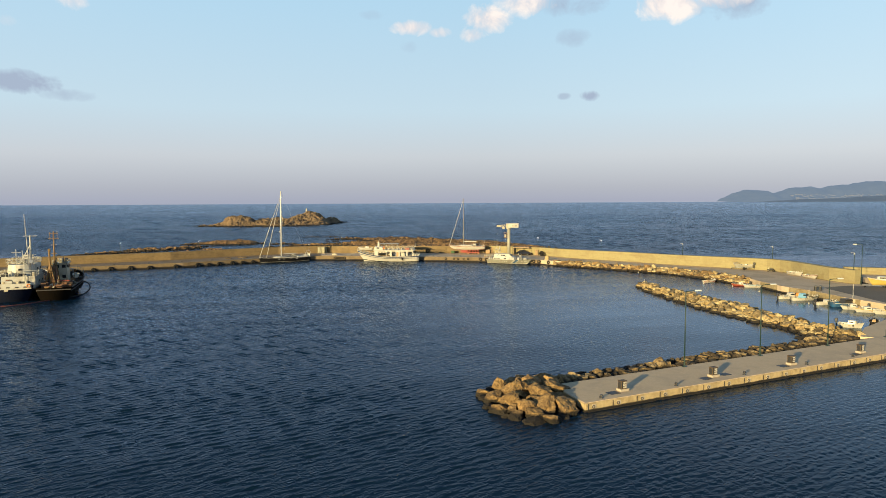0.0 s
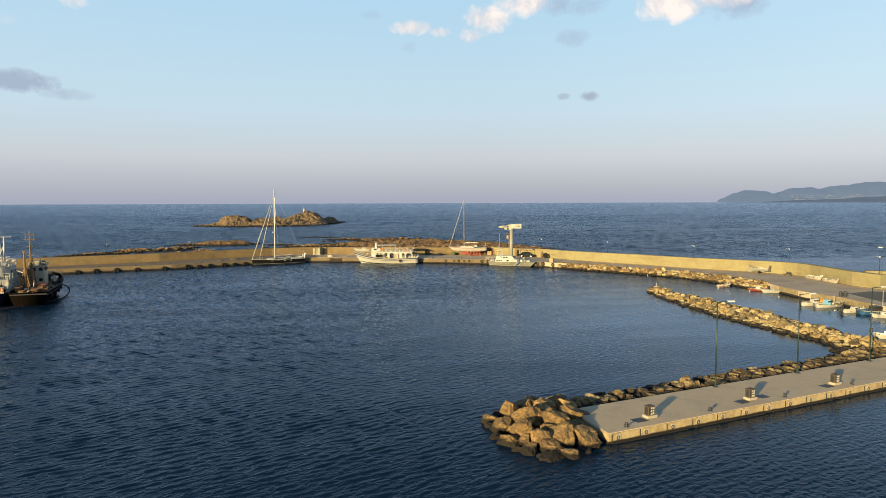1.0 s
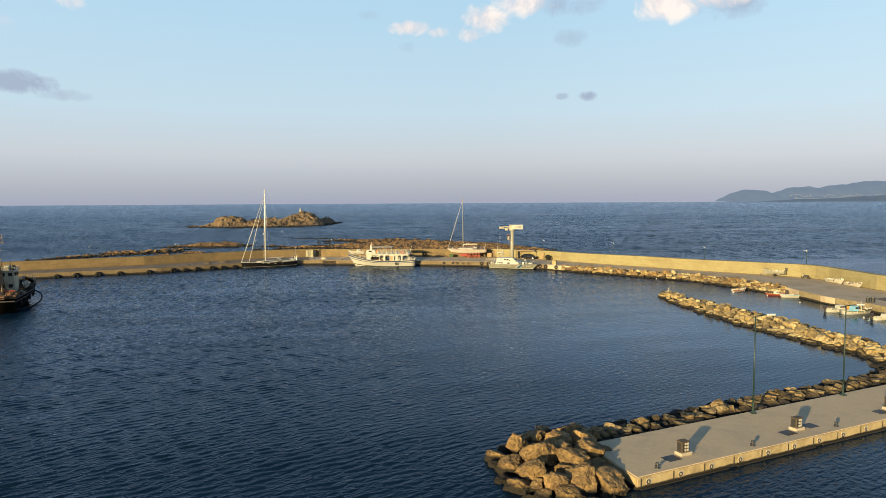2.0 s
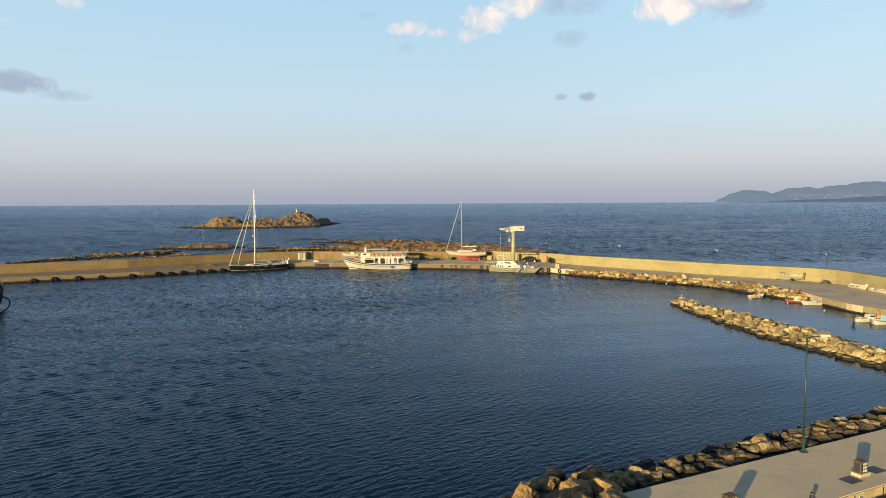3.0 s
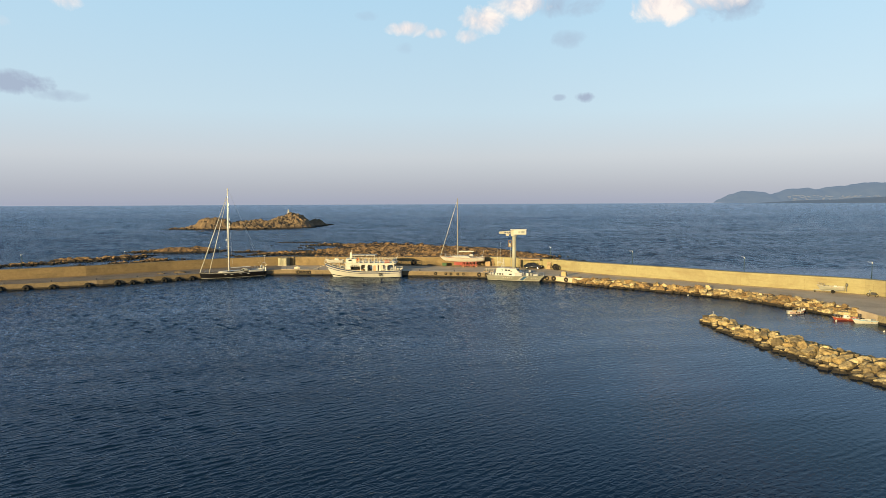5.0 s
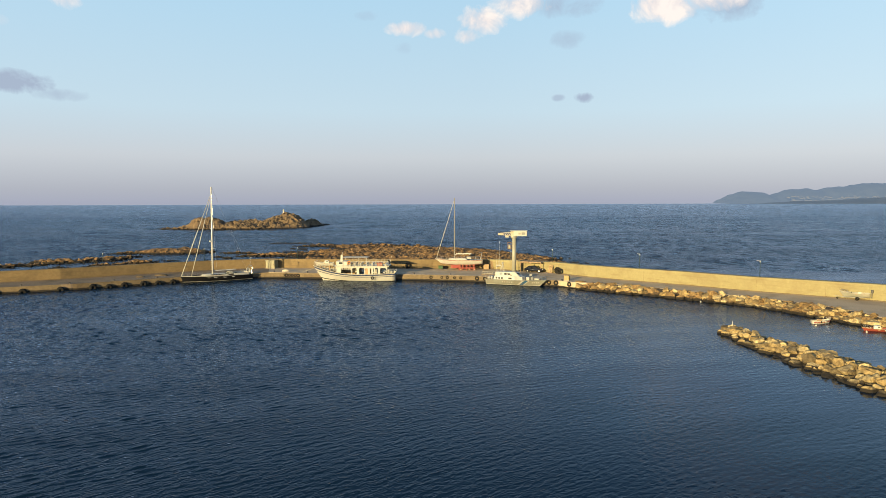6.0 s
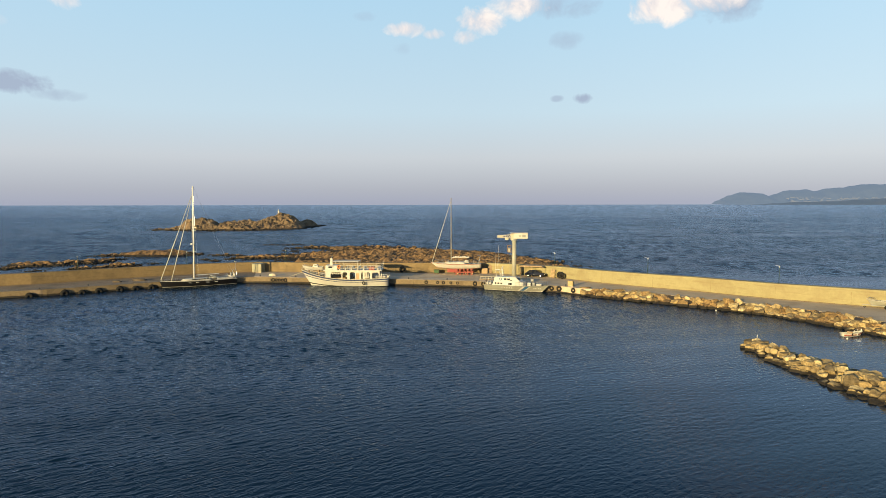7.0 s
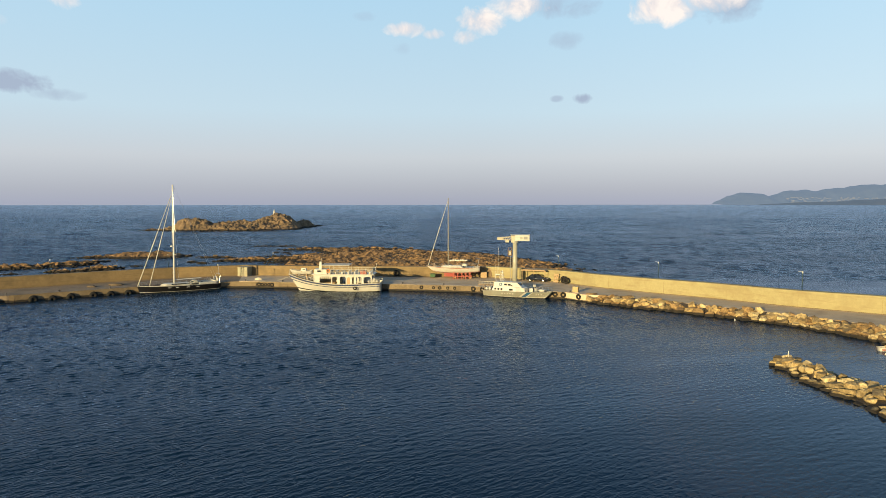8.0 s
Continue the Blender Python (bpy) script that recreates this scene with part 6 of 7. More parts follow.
net_heap(pose(-42.6, 196.6, QUAY_Z), 0.8, 0.55, "heap of pale fishing net on the quay", ROPE)
net_heap(pose(-66.8, 187.5, QUAY_Z), 1.4, 0.35, "low heap of brown net on the quay")
net_heap(pose(-69.8, 184.4, QUAY_Z), 0.9, 0.3, "low heap of brown net on the quay")


SHIP_FRAME = pose(-77.9, 112.4, 0, 0, 0, 23.4 + 90) @ pose(11.2, 0, 0)


def moved(bm, dy, dx=0.0):
    bmesh.ops.translate(bm, verts=bm.verts[:], vec=(dx, dy, 0))
    return bm


def work_ship():
    """Old navy-hulled workboat seen over its stern, with a tall white superstructure."""
    ship = thing("work_ship", SHIP_FRAME, "old navy-blue work ship with a stained white superstructure", "ship")
    h = Hull(22.5, 7.6, 3.8, 2.6, 2.75, 1.2, 0.06, 0.9, 3.0, 0.45, 0.3)
    dy = 2.45
    hull = part("hull", moved(h.shell(), dy), SHIP_NAVY, ship, smooth=True)
    part("rubbing_strake", moved(h.band(0.80, 0.86, 0.08), dy), DARK, hull)
    part("white_bulwark", moved(h.band(0.87, 1.03, 0.03), dy), SHIP_WHITE, hull, "rust-streaked white bulwark")
    part("transom_panel", box(bmesh.new(), -11.42, -11.24, -0.7, 5.6, 2.15, 3.15, 0.03), SHIP_WHITE, hull, "white stern bulwark")
    for y in (-0.1, 1.2, 2.5, 3.8):
        part("freeing_port", box(bmesh.new(), -11.46, -11.38, y, y + 0.55, 2.42, 2.62), DARK, hull)
    part("deck", moved(h.deck(0.9), dy), RUST, ship)
    dh = part("deckhouse", house([(-9.4, -1.0), (-2.4, -1.0), (-2.4, 4.3), (-9.4, 4.3)], 1.8, 4.2, 0.02), SHIP_WHITE, ship)
    arc = [(-7.0 + math.sin(math.pi * i / 10) * -1.7, 1.5 + 2.3 * math.cos(math.pi * i / 10)) for i in range(11)] + [(-2.9 + 1.4 * math.sin(math.pi * i / 8), 1.5 - 2.3 * math.cos(math.pi * i / 8)) for i in range(9)]
    up = part("upper_deckhouse", house(arc, 4.2, 6.15, 0.05, 0.04), SHIP_WHITE, ship)
    part("window", box(bmesh.new(), -8.72, -8.5, 1.2, 1.7, 5.1, 5.5, 0.03), GLASS, up)
    for y in (0.1, 1.4, 3.6):
        part("porthole", rod(bmesh.new(), (-9.48, y, 3.2), (-9.3, y, 3.2), 0.18, sides=14), GLASS, dh)
    for x in (-6.2, -3.9):
        part("window", box(bmesh.new(), x - 0.28, x + 0.28, -0.88, -0.66, 5.1, 5.5, 0.03), GLASS, up)
        part("porthole", rod(bmesh.new(), (x, -1.06, 3.1), (x, -0.85, 3.1), 0.18, sides=14), GLASS, dh)
    part("house_door", box(bmesh.new(), -9.5, -9.36, 2.8, 3.5, 1.8, 3.7, 0.02), RUST, dh, "rusty steel door")
    part("ladder", rail_box(-9.8, -9.45, 0.2, 0.7, 1.8, 2.6), SHIP_WHITE, ship)
    part("roof_rail", rail_box(-8.2, -2.6, -0.6, 3.6, 6.15, 1.0), SHIP_WHITE, ship)
    part("deck_rail", rail_box(-9.6, -2.2, -1.2, 4.4, 4.2, 1.0), SHIP_WHITE, ship)
    part("canvas_dodger", box(bmesh.new(), -2.5, -2.3, -0.8, 2.4, 6.3, 7.0, 0.02), CANVAS, ship)
    mast = part("main_mast", rod(bmesh.new(), (-6.6, 0.1, 6.1), (-6.5, 0.1, 11.2), 0.17, 0.1), SHIP_WHITE, ship)
    bm = bmesh.new()
    rod(bm, (-6.55, -1.0, 11.1), (-6.55, 1.2, 11.1), 0.06)
    rod(bm, (-6.55, -0.7, 7.8), (-6.55, 1.6, 7.4), 0.06)
    rod(bm, (-6.6, 1.8, 6.2), (-6.5, 0.1, 9.6), 0.08)
    rod(bm, (-7.6, 0.1, 6.2), (-6.5, 0.1, 9.0), 0.06)
    part("crosstree", bm, SHIP_WHITE, mast)
    part("whip_antenna", rod(bmesh.new(), (-6.9, 0.4, 6.2), (-7.4, 0.7, 15.0), 0.075, 0.04), SHIP_WHITE, ship)
    bm = rod(bmesh.new(), (-8.3, 2.0, 6.1), (-8.3, 2.0, 8.9), 0.08, 0.05)
    rod(bm, (-8.3, 1.3, 8.3), (-8.3, 2.7, 8.3), 0.05)
    rod(bm, (-8.3, 2.0, 7.4), (-8.1, 0.4, 6.1), 0.06)
    part("signal_mast", bm, SHIP_WHITE, ship)
    part("radar_scanner", box(bmesh.new(), -6.9, -6.5, -0.4, 1.2, 7.6, 7.8, 0.04), SHIP_WHITE, ship)
    part("searchlight", rod(bmesh.new(), (-8.2, -0.3, 6.7), (-8.6, -0.3, 6.7), 0.24, 0.28, 12), STEEL, ship)
    part("stern_light", rod(bmesh.new(), (-7.6, 3.4, 6.1), (-7.6, 3.4, 7.3), 0.05), SHIP_WHITE, ship)
    for x, y in ((-10.4, 0.2), (-10.6, 1.4), (-10.3, 3.6)):
        part("vent_cowl", rod(bmesh.new(), (x, y, 1.8), (x, y, 3.4), 0.2, 0.26, 12), CREAM, ship)
    part("life_ring", ring(bmesh.new(), (-11.48, -0.3, 2.75), (1, 0, 0), 0.26, 0.08), ORANGE, ship, "orange life ring")
    part("life_raft", rod(bmesh.new(), (-10.7, 2.2, 3.3), (-10.7, 3.3, 3.3), 0.33, sides=14), SHIP_WHITE, ship, "white life raft canister")
    part("raft_cradle", box(bmesh.new(), -11.0, -10.4, 2.3, 3.2, 1.75, 3.0, 0.03), SHIP_WHITE, ship)
    return ship


def work_barge():
    """The black vessel moored alongside, cluttered with rusty gear."""
    ship = thing("work_barge", SHIP_FRAME, "black work vessel with rusty derrick and cream crew cabin", "ship")
    h = Hull(20.5, 5.9, 3.7, 2.25, 2.2, 1.2, 0.05, 0.95, 3.4, 0.5, 0.3)
    dx, dy = -1.5, -4.15
    hull = part("hull", moved(h.shell(), dy, dx), TAR, ship, smooth=True)
    part("rubbing_strake", moved(h.band(0.82, 0.87, 0.08), dy, dx), DARK, hull)
    part("transom_strake", box(bmesh.new(), -11.9, -11.72, -6.9, -1.5, 1.75, 1.95, 0.03), DARK, hull)
    part("bulwark_cap", moved(h.band(0.985, 1.03, 0.06), dy, dx), DARK, hull)
    part("deck", moved(h.deck(0.5), dy, dx), RUST, ship)
    bm = rod(bmesh.new(), (-7.6, -3.0, 1.7), (-7.6, -3.0, 8.6), 0.22, 0.14)
    rod(bm, (-7.6, -3.8, 1.7), (-7.6, -3.0, 6.6), 0.12)
    rod(bm, (-7.6, -2.0, 1.7), (-7.6, -3.0, 6.0), 0.12)
    rod(bm, (-6.4, -3.0, 1.7), (-7.6, -3.0, 7.0), 0.1)
    box(bm, -7.85, -7.35, -3.3, -2.7, 4.7, 5.1, 0.05)
    box(bm, -7.8, -7.4, -3.2, -2.8, 8.35, 8.8, 0.05)
    part("derrick", bm, OCHRE, ship, "rusty yellow derrick post")
    part("derrick_boom", rod(bmesh.new(), (-7.4, -3.0, 3.0), (-3.4, -3.4, 5.2), 0.12, 0.08), OCHRE, ship)
    for x, y, w, hh, m in ((-10.2, -4.9, 0.7, 0.9, RUST), (-10.6, -3.0, 0.6, 0.7, OCHRE), (-9.0, -5.6, 0.6, 1.2, RUST), (-8.6, -2.2, 0.7, 1.2, RUST), (-6.0, -4.6, 0.8, 1.1, OCHRE), (-5.0, -5.6, 0.6, 0.8, RUST), (-6.2, -2.2, 0.6, 1.0, DARK)):
        w_ob = part("winch", box(bmesh.new(), x - w, x + w, y - w * 0.6, y + w * 0.6, 1.65, 1.65 + hh, 0.1), m, ship, "rusty deck winch")
        part("drum", rod(bmesh.new(), (x, y - w * 0.8, 1.8 + hh * 0.6), (x, y + w * 0.8, 1.8 + hh * 0.6), hh * 0.36, sides=12), RUST, w_ob)
    part("red_pipe", rod(bmesh.new(), (-6.8, -5.9, 2.9), (-6.8, -3.6, 2.9), 0.12), RED, ship, "red pipe")
    part("funnel", house([(-4.9, -3.6), (-3.4, -3.6), (-3.4, -2.2), (-4.9, -2.2)], 1.7, 5.4, 0.06), RUST, ship, "sooty rust-brown funnel")
    brown = rod(bmesh.new(), (-2.6, -2.9, 1.7), (-2.6, -2.9, 11.8), 0.17, 0.09)
    for z, w in ((11.3, 0.7), (10.4, 0.9), (9.2, 0.5), (7.6, 0.5)):
        rod(brown, (-2.6, -2.9 - w, z), (-2.6, -2.9 + w, z), 0.05)
    rod(brown, (-2.6, -3.5, 10.2), (-2.6, -3.5, 11.8), 0.04)
    rod(brown, (-2.6, -2.3, 10.2), (-2.6, -2.3, 11.6), 0.04)
    rod(brown, (-2.6, -3.8, 1.7), (-2.6, -2.9, 7.4), 0.08)
    part("fore_mast", brown, OCHRE, ship, "rust-yellow fore mast")
    cab = part("fore_cabin", house([(-1.6, -4.8), (1.4, -4.8), (1.4, -2.5), (-1.6, -2.5)], 1.7, 5.7, 0.03), CREAM, ship, "cream crew cabin")
    part("cabin_visor", box(bmesh.new(), -1.9, 1.6, -5.0, -2.3, 5.6, 5.75, 0.02), CREAM, cab)
    for z in (2.9, 4.8):
        for y in (-4.2, -3.1):
            part("window", box(bmesh.new(), -1.72, -1.5, y - 0.3, y + 0.3, z, z + 0.55, 0.03), GLASS, cab)
    for x in (-0.7, 0.5):
        part("window", box(bmesh.new(), x - 0.3, x + 0.3, -4.9, -4.65, 4.8, 5.35, 0.03), GLASS, cab)
    part("cabin_rail", rail_box(-1.7, 1.5, -4.9, -2.4, 5.75, 0.5), CREAM, ship)
    tender = part("tender", Hull(3.2, 1.3, 0.7, 0.5, 0.5, 0.25).shell(10, 5), WHITE, ship, "small white tender")
    tender.matrix_local = pose(3.6, -5.4, 2.6, 0, 0, 8)
    for x, y, w, hh in ((4.6, -3.6, 1.0, 1.2), (5.9, -4.2, 0.7, 1.5), (6.6, -3.9, 0.6, 1.1), (5.2, -2.6, 0.6, 1.8)):
        part("deck_machine", box(bmesh.new(), x - w, x + w, y - w * 0.6, y + w * 0.6, 1.8, 2.4 + hh, 0.12), DARK, ship, "dark deck machinery")
    bm = bmesh.new()
    line = []
    for i in range(9):
        q = h.at(0.58 + i * 0.045, 1.0, -1, -0.05) + Vector((dx, dy, 0))
        rod(bm, q, q + Vector((0, 0, 0.9)), 0.05, sides=5)
        line.append(q + Vector((0, 0, 0.9)))
    tube(bm, line, 0.04, 5)
    tube(bm, [q - Vector((0, 0, 0.45)) for q in line], 0.03, 5)
    part("bow_rail", bm, DARK, ship)
    for t in (0.2, 0.35, 0.5, 0.66, 0.8):
        q = h.at(t, 0.72, -1, 0.12) + Vector((dx, dy, 0))
        part("tyre_fender", ring(bmesh.new(), q, (0, 1, 0), 0.40, 0.16), RUBBER, ship, "black tyre fender")
    return ship


def deck_clutter(ship, rnd, x0, x1, y0, y1, z, count, mats):
    """Loose gear on a working deck: drums, crates, pipes and stanchions."""
    for i in range(count):
        x, y, m = rnd.uniform(x0, x1), rnd.uniform(y0, y1), mats[rnd.randrange(len(mats))]
        kind = rnd.random()
        if kind < 0.3:
            w, d, hh = rnd.uniform(0.15, 0.5), rnd.uniform(0.15, 0.4), rnd.uniform(0.25, 0.9)
            part("crate", box(bmesh.new(), x - w, x + w, y - d, y + d, z, z + hh, 0.03), m, ship)
        elif kind < 0.5:
            part("drum", rod(bmesh.new(), (x, y, z), (x, y, z + rnd.uniform(0.5, 0.95)), 0.28, sides=10), m, ship)
        elif kind < 0.75:
            part("stanchion", rod(bmesh.new(), (x, y, z), (x + rnd.uniform(-0.2, 0.2), y + rnd.uniform(-0.2, 0.2), z + rnd.uniform(1.0, 2.4)), 0.06, 0.04, 6), m, ship)
        elif kind < 0.9:
            part("pipe", rod(bmesh.new(), (x, y, z + 0.4), (x + rnd.uniform(-1.4, 1.4), y + rnd.uniform(-0.9, 0.9), z + rnd.uniform(0.4, 1.2)), 0.09, sides=7), m, ship)
        else:
            part("rope_coil", ring(bmesh.new(), (x, y, z + 0.12), (0, 0, 1), 0.32, 0.12, 12, 6), ROPE, ship)


def rail_box(x0, x1, y0, y1, z, high):
    bm = bmesh.new()
    corners = [(x0, y0), (x1, y0), (x1, y1), (x0, y1), (x0, y0)]
    for k in (0.5, 1.0):
        tube(bm, [(x, y, z + high * k) for x, y in corners], 0.035, 5)
    for (ax, ay), (bx, by) in zip(corners, corners[1:]):
        n = max(2, int(math.hypot(bx - ax, by - ay) / 0.9))
        for i in range(n):
            rod(bm, (ax + (bx - ax) * i / n, ay + (by - ay) * i / n, z), (ax + (bx - ax) * i / n, ay + (by - ay) * i / n, z + high), 0.03, sides=5)
    return bm


gear = random.Random(17)
ship = work_ship()
deck_clutter(ship, gear, -11.0, -9.7, -0.6, 5.2, 1.85, 16, (SHIP_WHITE, CREAM, RUST, DARK))
deck_clutter(ship, gear, -9.1, -8.9, -0.8, 4.0, 4.2, 9, (SHIP_WHITE, CREAM, DARK))
deck_clutter(ship, gear, -8.2, -3.0, -0.5, 3.4, 6.15, 16, (SHIP_WHITE, SHIP_WHITE, CREAM, GREY))
barge = work_barge()
deck_clutter(barge, gear, -11.2, -5.4, -6.4, -1.9, 1.72, 46, (RUST, OCHRE, DARK, CREAM, RUST))
deck_clutter(barge, gear, -4.8, 3.5, -6.4, -5.0, 1.72, 16, (RUST, CREAM, DARK, OCHRE))
deck_clutter(barge, gear, 2.0, 6.4, -5.6, -2.6, 1.8, 20, (DARK, RUST, DARK))
deck_clutter(barge, gear, -1.4, 1.2, -4.6, -2.7, 5.75, 7, (CREAM, DARK, SHIP_WHITE))


def floating_hose():
    """A dark hose that loops from the bow of the ship into the water."""
    curve = bpy.data.curves.new("hose", "CURVE")
    curve.dimensions, curve.bevel_depth, curve.bevel_resolution = "3D", 0.11, 3
    sp = curve.splines.new("BEZIER")
    pts = [(-80.9, 130.2, 1.6), (-78.2, 129.8, 1.4), (-75.8, 127.6, 0.8), (-74.0, 123.4, 0.1), (-73.3, 118.6, 0.05), (-73.7, 115.6, 0.05)]
    sp.bezier_points.add(len(pts) - 1)
    for bp, p in zip(sp.bezier_points, pts):
        bp.co, bp.handle_left_type, bp.handle_right_type = p, "AUTO", "AUTO"
    ob = new("hose", curve)
    curve.materials.append(RUBBER)
    tagged(ob, "dark hose looping from the ship into the water", "hose")


def floating_boom():
    """A faded red boom that floats along the ships' sterns."""
    boom = thing("floating_boom", Matrix(), "faded red floating boom on the water beside the ships", "boom")
    pts = [(-86.0, 104.2), (-80.0, 105.6), (-77.2, 106.9), (-75.9, 108.9), (-75.0, 112.0), (-73.8, 115.4)]
    spots = along(pts, 0.8)
    for (p, d), (q, _) in zip(spots, spots[1:]):
        part("float", rod(bmesh.new(), (*(p + d * 0.04), 0.05), (*(q - d * 0.04), 0.05), 0.11, sides=8), BOOM_RED, boom)


floating_boom()
floating_hose()

# ---------------------------------------------------------------- boats of the inner basin and ashore
small_boat("small red and white rowing boat floating by the boulders", pose(47.3, 141.4, 0, 0, 0, 12), 2.9, 1.1, WHITE, WHITE, WHITE, free=0.36, band_mat=RED)
small_boat("small red boat moored beside a white one", pose(51.4, 136.0, 0, 0, 0, 176), 3.4, 1.3, RED, WOOD, WOOD, (-0.5, 0.0, 0.7), WHITE, True, free=0.3)
small_boat("white fishing boat with outboard moored at the quay", pose(53.0, 133.4, 0, 0, 0, 183), 4.2, 1.5, WHITE, LIGHT_BLUE, WOOD, None, None, True, free=0.42)
small_boat("white boat with an orange canopy box and dark outboard", pose(53.2, 118.4, 0, 0, 0, 8), 4.0, 1.6, WHITE, WHITE, WHITE, (-0.4, 0.6, 1.0), WHITE, True, free=0.42)
net_heap(pose(54.3, 118.0, 0.55), 0.35, 0.5, "orange plastic float on the deck of a moored boat", ORANGE)
small_boat("white wooden caique with green gunwale and blue wheelhouse", pose(55.0, 116.7, 0, 0, 0, 10), 4.9, 1.8, WHITE, GREEN, WOOD, (-1.0, -0.3, 1.15), LIGHT_BLUE, free=0.5, mast=1.9)
small_boat("low white open boat beside the blue one", pose(56.1, 111.8, 0, 0, 0, 12), 3.8, 1.4, WHITE, WHITE, WHITE, (-0.5, 0.3, 0.8), WHITE, True, free=0.36)
small_boat("blue fishing boat with a white mast and dark awning", pose(58.8, 110.6, 0, 0, 0, 14), 6.3, 2.1, BLUE, WHITE, WOOD, (-1.2, 0.3, 1.15), DARK, mast=3.4, free=0.55)
small_boat("white motor boat with pale cover in the row", pose(57.6, 106.9, 0, 0, 0, 172), 3.8, 1.5, WHITE, WHITE, WHITE, (-0.4, 0.3, 0.85), WHITE, True, free=0.4)
small_boat("white motor boat with yellow hull line in the row", pose(58.4, 104.3, 0, 0, 0, 172), 4.2, 1.6, WHITE, YELLOW, WHITE, (-0.3, 0.5, 0.85), WHITE, True, free=0.42)
small_boat("white open boat with dark outboard in the row", pose(60.0, 102.6, 0, 0, 0, 176), 3.8, 1.5, WHITE, WHITE, WOOD, None, None, True, free=0.4)
small_boat("white speedboat with windscreen drawn up by the slip", pose(49.3, 91.9, 0, 0, 0, -34), 3.0, 1.4, WHITE, WHITE, WHITE, (-0.4, 0.4, 0.95), WHITE, True, free=0.5)
small_boat("black inflatable boat at the slipway edge", pose(54.0, 95.0, 0.0, 0, 0, 60), 2.6, 1.2, RUBBER, RUBBER, DARK, free=0.35)


def boat_trailer(m, length):
    ob = thing("boat_trailer", m, "low steel boat trailer on the harbour road", "trailer", "boat trailers")
    for y in (-0.5, 0.5):
        part("rail", box(bmesh.new(), -length / 2, length / 2, y - 0.05, y + 0.05, 0.4, 0.5, 0.01), GREY, ob)
    part("drawbar", box(bmesh.new(), length / 2, length / 2 + 1.2, -0.05, 0.05, 0.4, 0.5), GREY, ob)
    part("axle", rod(bmesh.new(), (-0.4, -0.85, 0.3), (-0.4, 0.85, 0.3), 0.04), DARK, ob)
    for y in (-0.85, 0.85):
        part("wheel", ring(bmesh.new(), (-0.4, y, 0.3), (0, 1, 0), 0.2, 0.1), RUBBER, ob)
    part("jockey_wheel", ring(bmesh.new(), (length / 2 + 0.9, 0, 0.15), (0, 1, 0), 0.1, 0.05, 10, 6), RUBBER, ob)


boat_trailer(pose(59.3, 155.5, QUAY_Z, 0, 0, 150), 2.8)
small_boat("white boat with black outboard on a trailer by the wall", pose(59.3, 155.5, QUAY_Z + 0.7, 0, 0, 150), 4.2, 1.6, PALE_GREY, WHITE, WHITE, None, None, True, free=0.42, group="boats ashore")
small_boat("white dinghy lying ashore at the foot of the wall", pose(65.3, 143.2, QUAY_Z + 0.3, 0, 0, -76), 4.2, 1.6, WHITE, WHITE, WHITE, free=0.4, group="boats ashore")
small_boat("white boat with brown-red cover lying by the wall", pose(65.9, 138.2, QUAY_Z + 0.3, 0, 0, -80), 4.2, 1.5, WHITE, RED, RED, free=0.32, group="boats ashore")
boat_trailer(pose(71.4, 123.4, QUAY_Z, 0, 0, 165), 3.8)
small_boat("yellow and white boat on a trailer beside the road", pose(71.4, 123.4, QUAY_Z + 0.75, 0, 0, 165), 5.0, 1.8, YELLOW, WHITE, WHITE, (-0.4, 0.8, 1.3), WHITE, True, free=0.7, group="boats ashore")


def moped():
    ob = thing("moped", pose(63.4, 150.6, QUAY_Z, 0, 0, 130), "old dark moped parked beside the wall", "moped")
    for x in (-0.6, 0.6):
        part("wheel", ring(bmesh.new(), (x, 0, 0.28), (0, 1, 0), 0.23, 0.05), RUBBER, ob)
    part("body", house([(-0.6, -0.13), (0.3, -0.13), (0.3, 0.13), (-0.6, 0.13)], 0.35, 0.75, 0.15, 0.04), DARK, ob)
    bm = rod(bmesh.new(), (0.6, 0, 0.28), (0.4, 0, 1.0), 0.04)
    rod(bm, (0.4, -0.3, 1.0), (0.4, 0.3, 1.0), 0.025)
    part("fork", bm, STEEL, ob)


moped()


def quay_bin(x, y):
    ob = thing("bin", pose(x, y, QUAY_Z), "small dark bin on the edge of the quay", "bin", "bins on the quay")
    part("body", rod(bmesh.new(), (0, 0, 0.02), (0, 0, 0.8), 0.25, 0.30, 14), DARK, ob)
    part("rim", ring(bmesh.new(), (0, 0, 0.8), (0, 0, 1), 0.29, 0.03, 14, 6), GREY, ob)
    part("cap", rod(bmesh.new(), (0, 0, 0.8), (0, 0, 0.88), 0.28, 0.17, 14), DARK, ob)


quay_bin(58.0, 119.6)
quay_bin(58.75, 119.6)

# ---------------------------------------------------------------- lighthouse and far coast


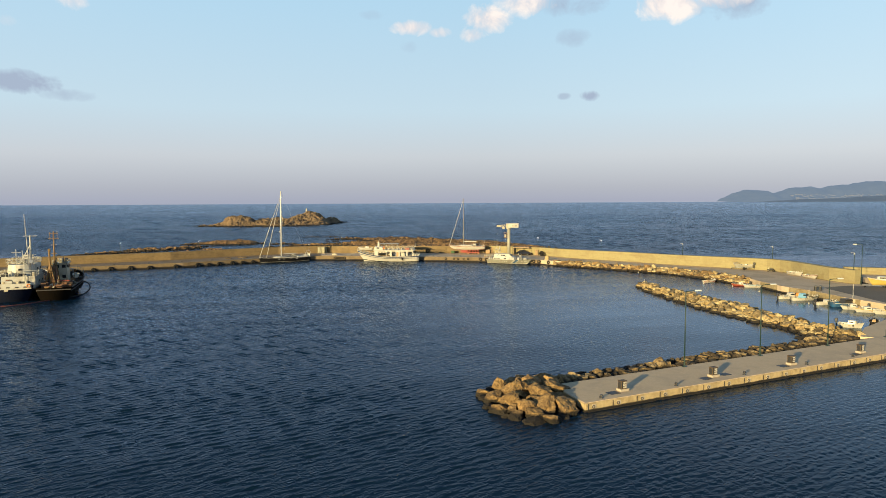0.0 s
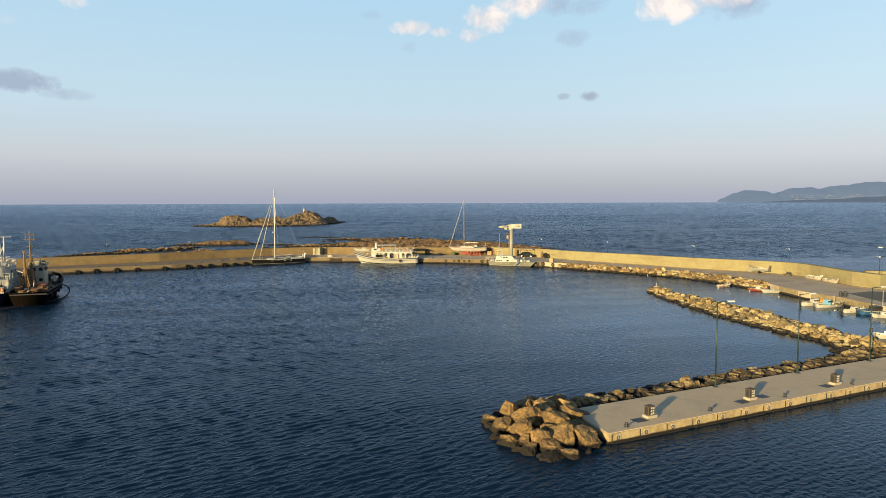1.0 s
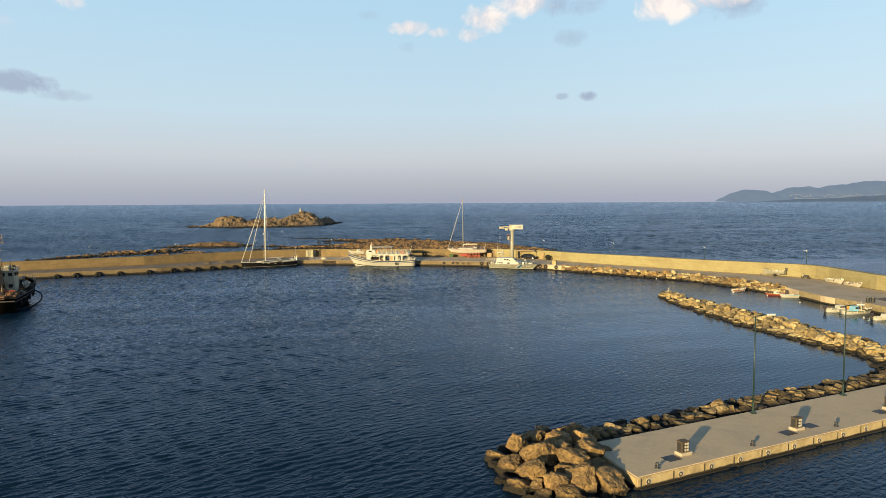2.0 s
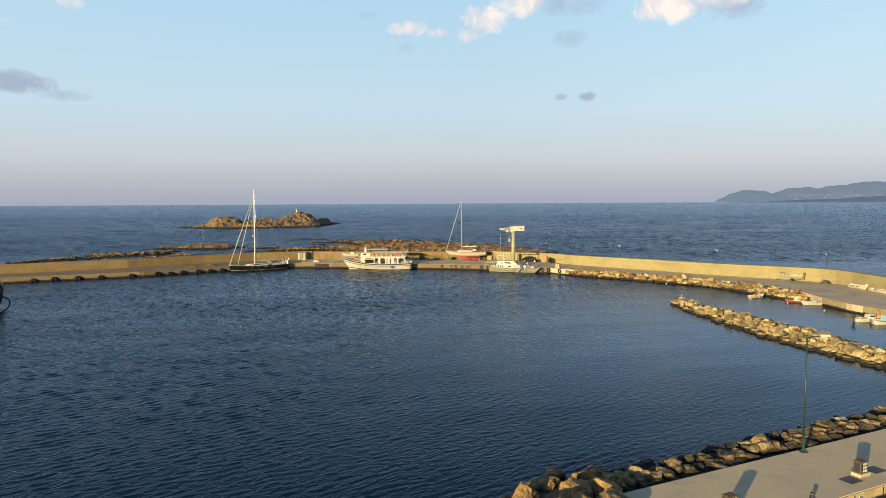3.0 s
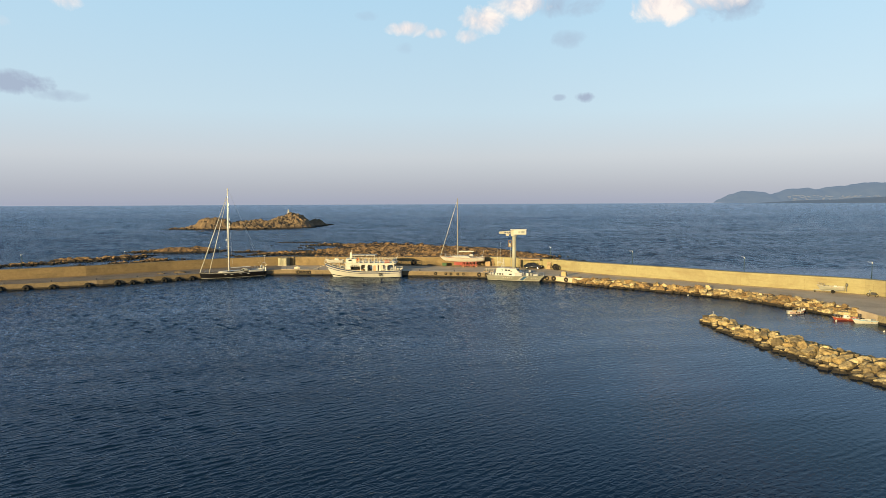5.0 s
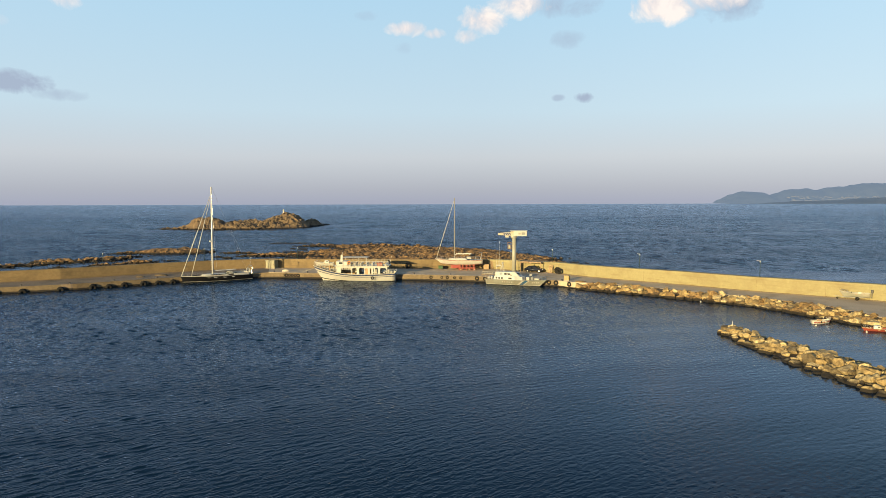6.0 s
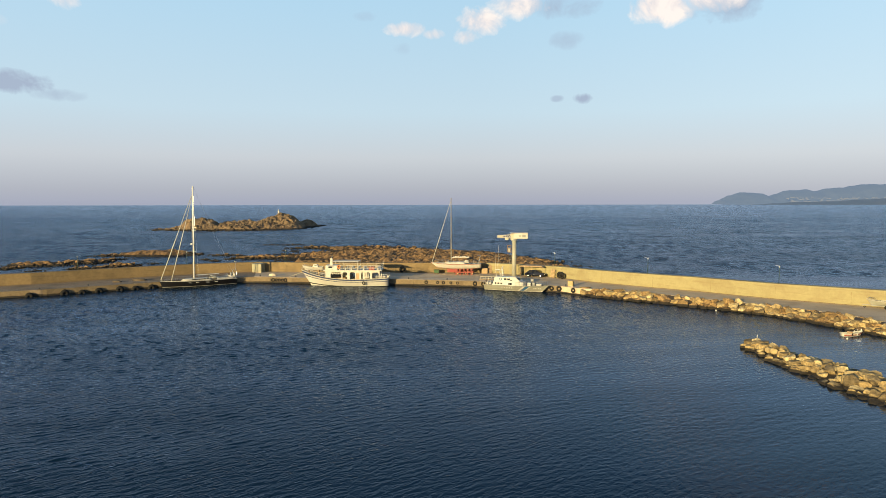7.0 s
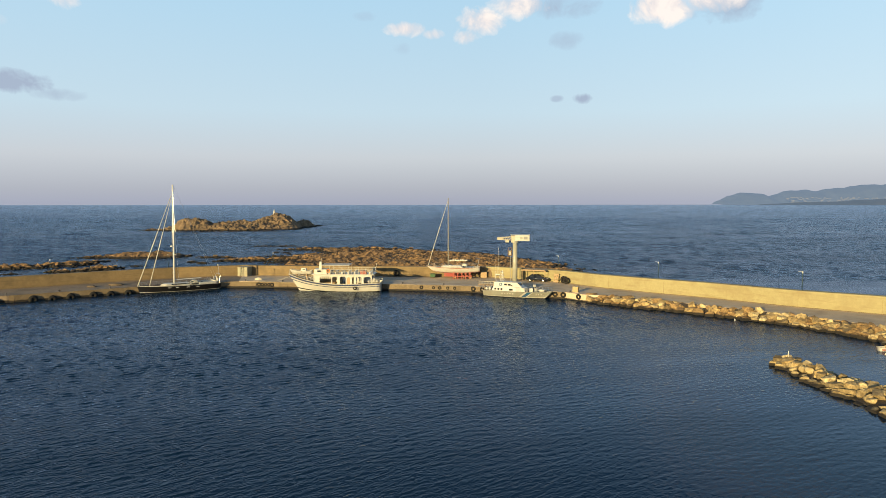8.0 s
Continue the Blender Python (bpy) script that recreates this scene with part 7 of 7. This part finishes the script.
def lighthouse():
    ob = thing("lighthouse", pose(-131.6, 506.0, 8.7), "small white lighthouse on the rocky islet", "lighthouse")
    part("tower", rod(bmesh.new(), (0, 0, 0), (0, 0, 3.4), 1.0, 0.75, 16), WHITE, ob, smooth=True)
    part("base", box(bmesh.new(), -1.1, 1.1, -1.1, 1.1, -2.0, 0.4, 0.05), WHITE, ob)
    ob.scale = (0.7, 0.7, 0.7)
    part("gallery", rod(bmesh.new(), (0, 0, 3.4), (0, 0, 3.6), 1.05, 1.05, 16), WHITE, ob)
    part("lantern", rod(bmesh.new(), (0, 0, 3.6), (0, 0, 4.5), 0.5, 0.5, 12), PALE_GREY, ob)
    part("cap", rod(bmesh.new(), (0, 0, 4.5), (0, 0, 5.0), 0.6, 0.08, 12), WHITE, ob)


lighthouse()


def beacon(x, y, z):
    ob = thing("beacon", pose(x, y, z), "small white beacon pole on the breakwater tip", "beacon")
    part("pole", rod(bmesh.new(), (0, 0, -0.6), (0, 0, 0.5), 0.035), WHITE, ob)
    part("light", rod(bmesh.new(), (0, 0, 0.5), (0, 0, 0.66), 0.04, 0.03), WHITE, ob)


beacon(32.2, 133.0, 1.0)


def buoy(x, y):
    bm = bmesh.new()
    bmesh.ops.create_icosphere(bm, subdivisions=2, radius=0.13)
    rod(bm, (0, 0, 0.1), (0, 0, 0.24), 0.025)
    ob = link_mesh("buoy", bm, WHITE, smooth=True)
    ob.matrix_world = pose(x, y, 0.08)
    tagged(ob, "small white mooring buoy floating in the basin", "buoy", "mooring buoys")


for x, y in ((49.5, 134.6), (51.5, 127.0), (37.2, 160.2), (45.4, 139.0), (53.6, 112.6)):
    buoy(x, y)


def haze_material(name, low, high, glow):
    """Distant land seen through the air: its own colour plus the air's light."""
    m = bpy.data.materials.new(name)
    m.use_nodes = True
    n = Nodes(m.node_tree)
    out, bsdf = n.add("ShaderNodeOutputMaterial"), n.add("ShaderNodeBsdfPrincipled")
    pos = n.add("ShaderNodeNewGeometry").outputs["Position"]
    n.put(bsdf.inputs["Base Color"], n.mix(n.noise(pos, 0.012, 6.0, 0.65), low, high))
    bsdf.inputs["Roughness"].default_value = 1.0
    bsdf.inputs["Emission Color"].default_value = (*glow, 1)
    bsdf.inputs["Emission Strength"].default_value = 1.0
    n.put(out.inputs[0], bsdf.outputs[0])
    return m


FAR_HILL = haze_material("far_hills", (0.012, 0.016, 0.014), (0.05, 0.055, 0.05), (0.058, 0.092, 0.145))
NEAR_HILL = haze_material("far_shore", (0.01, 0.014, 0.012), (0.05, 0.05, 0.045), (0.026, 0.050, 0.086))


def ridge(name, label, rows, depth, material, seed):
    """A range of hills: (x, height) along its crest at a far distance y, rising from a shore and falling behind."""
    bm = bmesh.new()
    grid = []
    for i in range(181):
        f = i / 180 * (len(rows) - 1)
        k = min(int(f), len(rows) - 2)
        a, b = rows[k], rows[k + 1]
        u = f - k
        u = u * u * (3 - 2 * u)
        x, y, top = (a[j] + (b[j] - a[j]) * (u if j == 2 else f - k) for j in range(3))
        col = []
        for j in range(9):
            g = j / 8
            shape = math.sin(math.pi / 2 * min(1.0, g * 1.3)) if g < 0.77 else 1 - (g - 0.77) * 1.2
            z = top * shape * (1 + 0.05 * noise.noise(Vector((x * 0.006, g * 3.0, seed))) + 0.04 * noise.noise(Vector((x * 0.02, g * 6.0, seed))))
            col.append(bm.verts.new((x, y - depth * (0.77 - g), -1.0 if j == 0 else z)))
        grid.append(col)
    for a, b in zip(grid, grid[1:]):
        for j in range(8):
            bm.faces.new((a[j], b[j], b[j + 1], a[j + 1]))
    ob = link_mesh(name, bm, material, smooth=True)
    tagged(ob, label, "hills", kind="structure")


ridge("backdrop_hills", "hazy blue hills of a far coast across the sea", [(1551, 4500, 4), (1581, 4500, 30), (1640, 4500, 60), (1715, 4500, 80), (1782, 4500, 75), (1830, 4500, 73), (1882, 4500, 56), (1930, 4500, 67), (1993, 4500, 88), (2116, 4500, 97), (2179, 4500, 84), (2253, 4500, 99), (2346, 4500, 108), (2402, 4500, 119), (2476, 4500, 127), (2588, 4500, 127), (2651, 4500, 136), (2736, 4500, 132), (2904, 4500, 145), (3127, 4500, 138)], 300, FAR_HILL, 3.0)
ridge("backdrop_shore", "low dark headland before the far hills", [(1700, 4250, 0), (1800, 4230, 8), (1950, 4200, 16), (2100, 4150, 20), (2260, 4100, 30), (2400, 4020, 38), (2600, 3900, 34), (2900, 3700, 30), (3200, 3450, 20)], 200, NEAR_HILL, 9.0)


def far_village():
    """Pale houses on the far coast, too many and too small to tell apart."""
    rnd = random.Random(4)
    bm = bmesh.new()
    for _ in range(260):
        x = rnd.uniform(1900, 2900)
        y = 4240 - (x - 1900) * 0.36 + rnd.uniform(-20, 60)
        z = 14 + 30 * rnd.random() ** 1.5
        w, hh = rnd.uniform(2, 6), rnd.uniform(2, 4)
        box(bm, x - w, x + w, y, y + 10, z, z + hh)
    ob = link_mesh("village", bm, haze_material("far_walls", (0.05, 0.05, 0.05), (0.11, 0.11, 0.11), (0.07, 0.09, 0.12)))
    tagged(ob, "pale houses scattered on the far coast", "village", kind="stuff")


far_village()
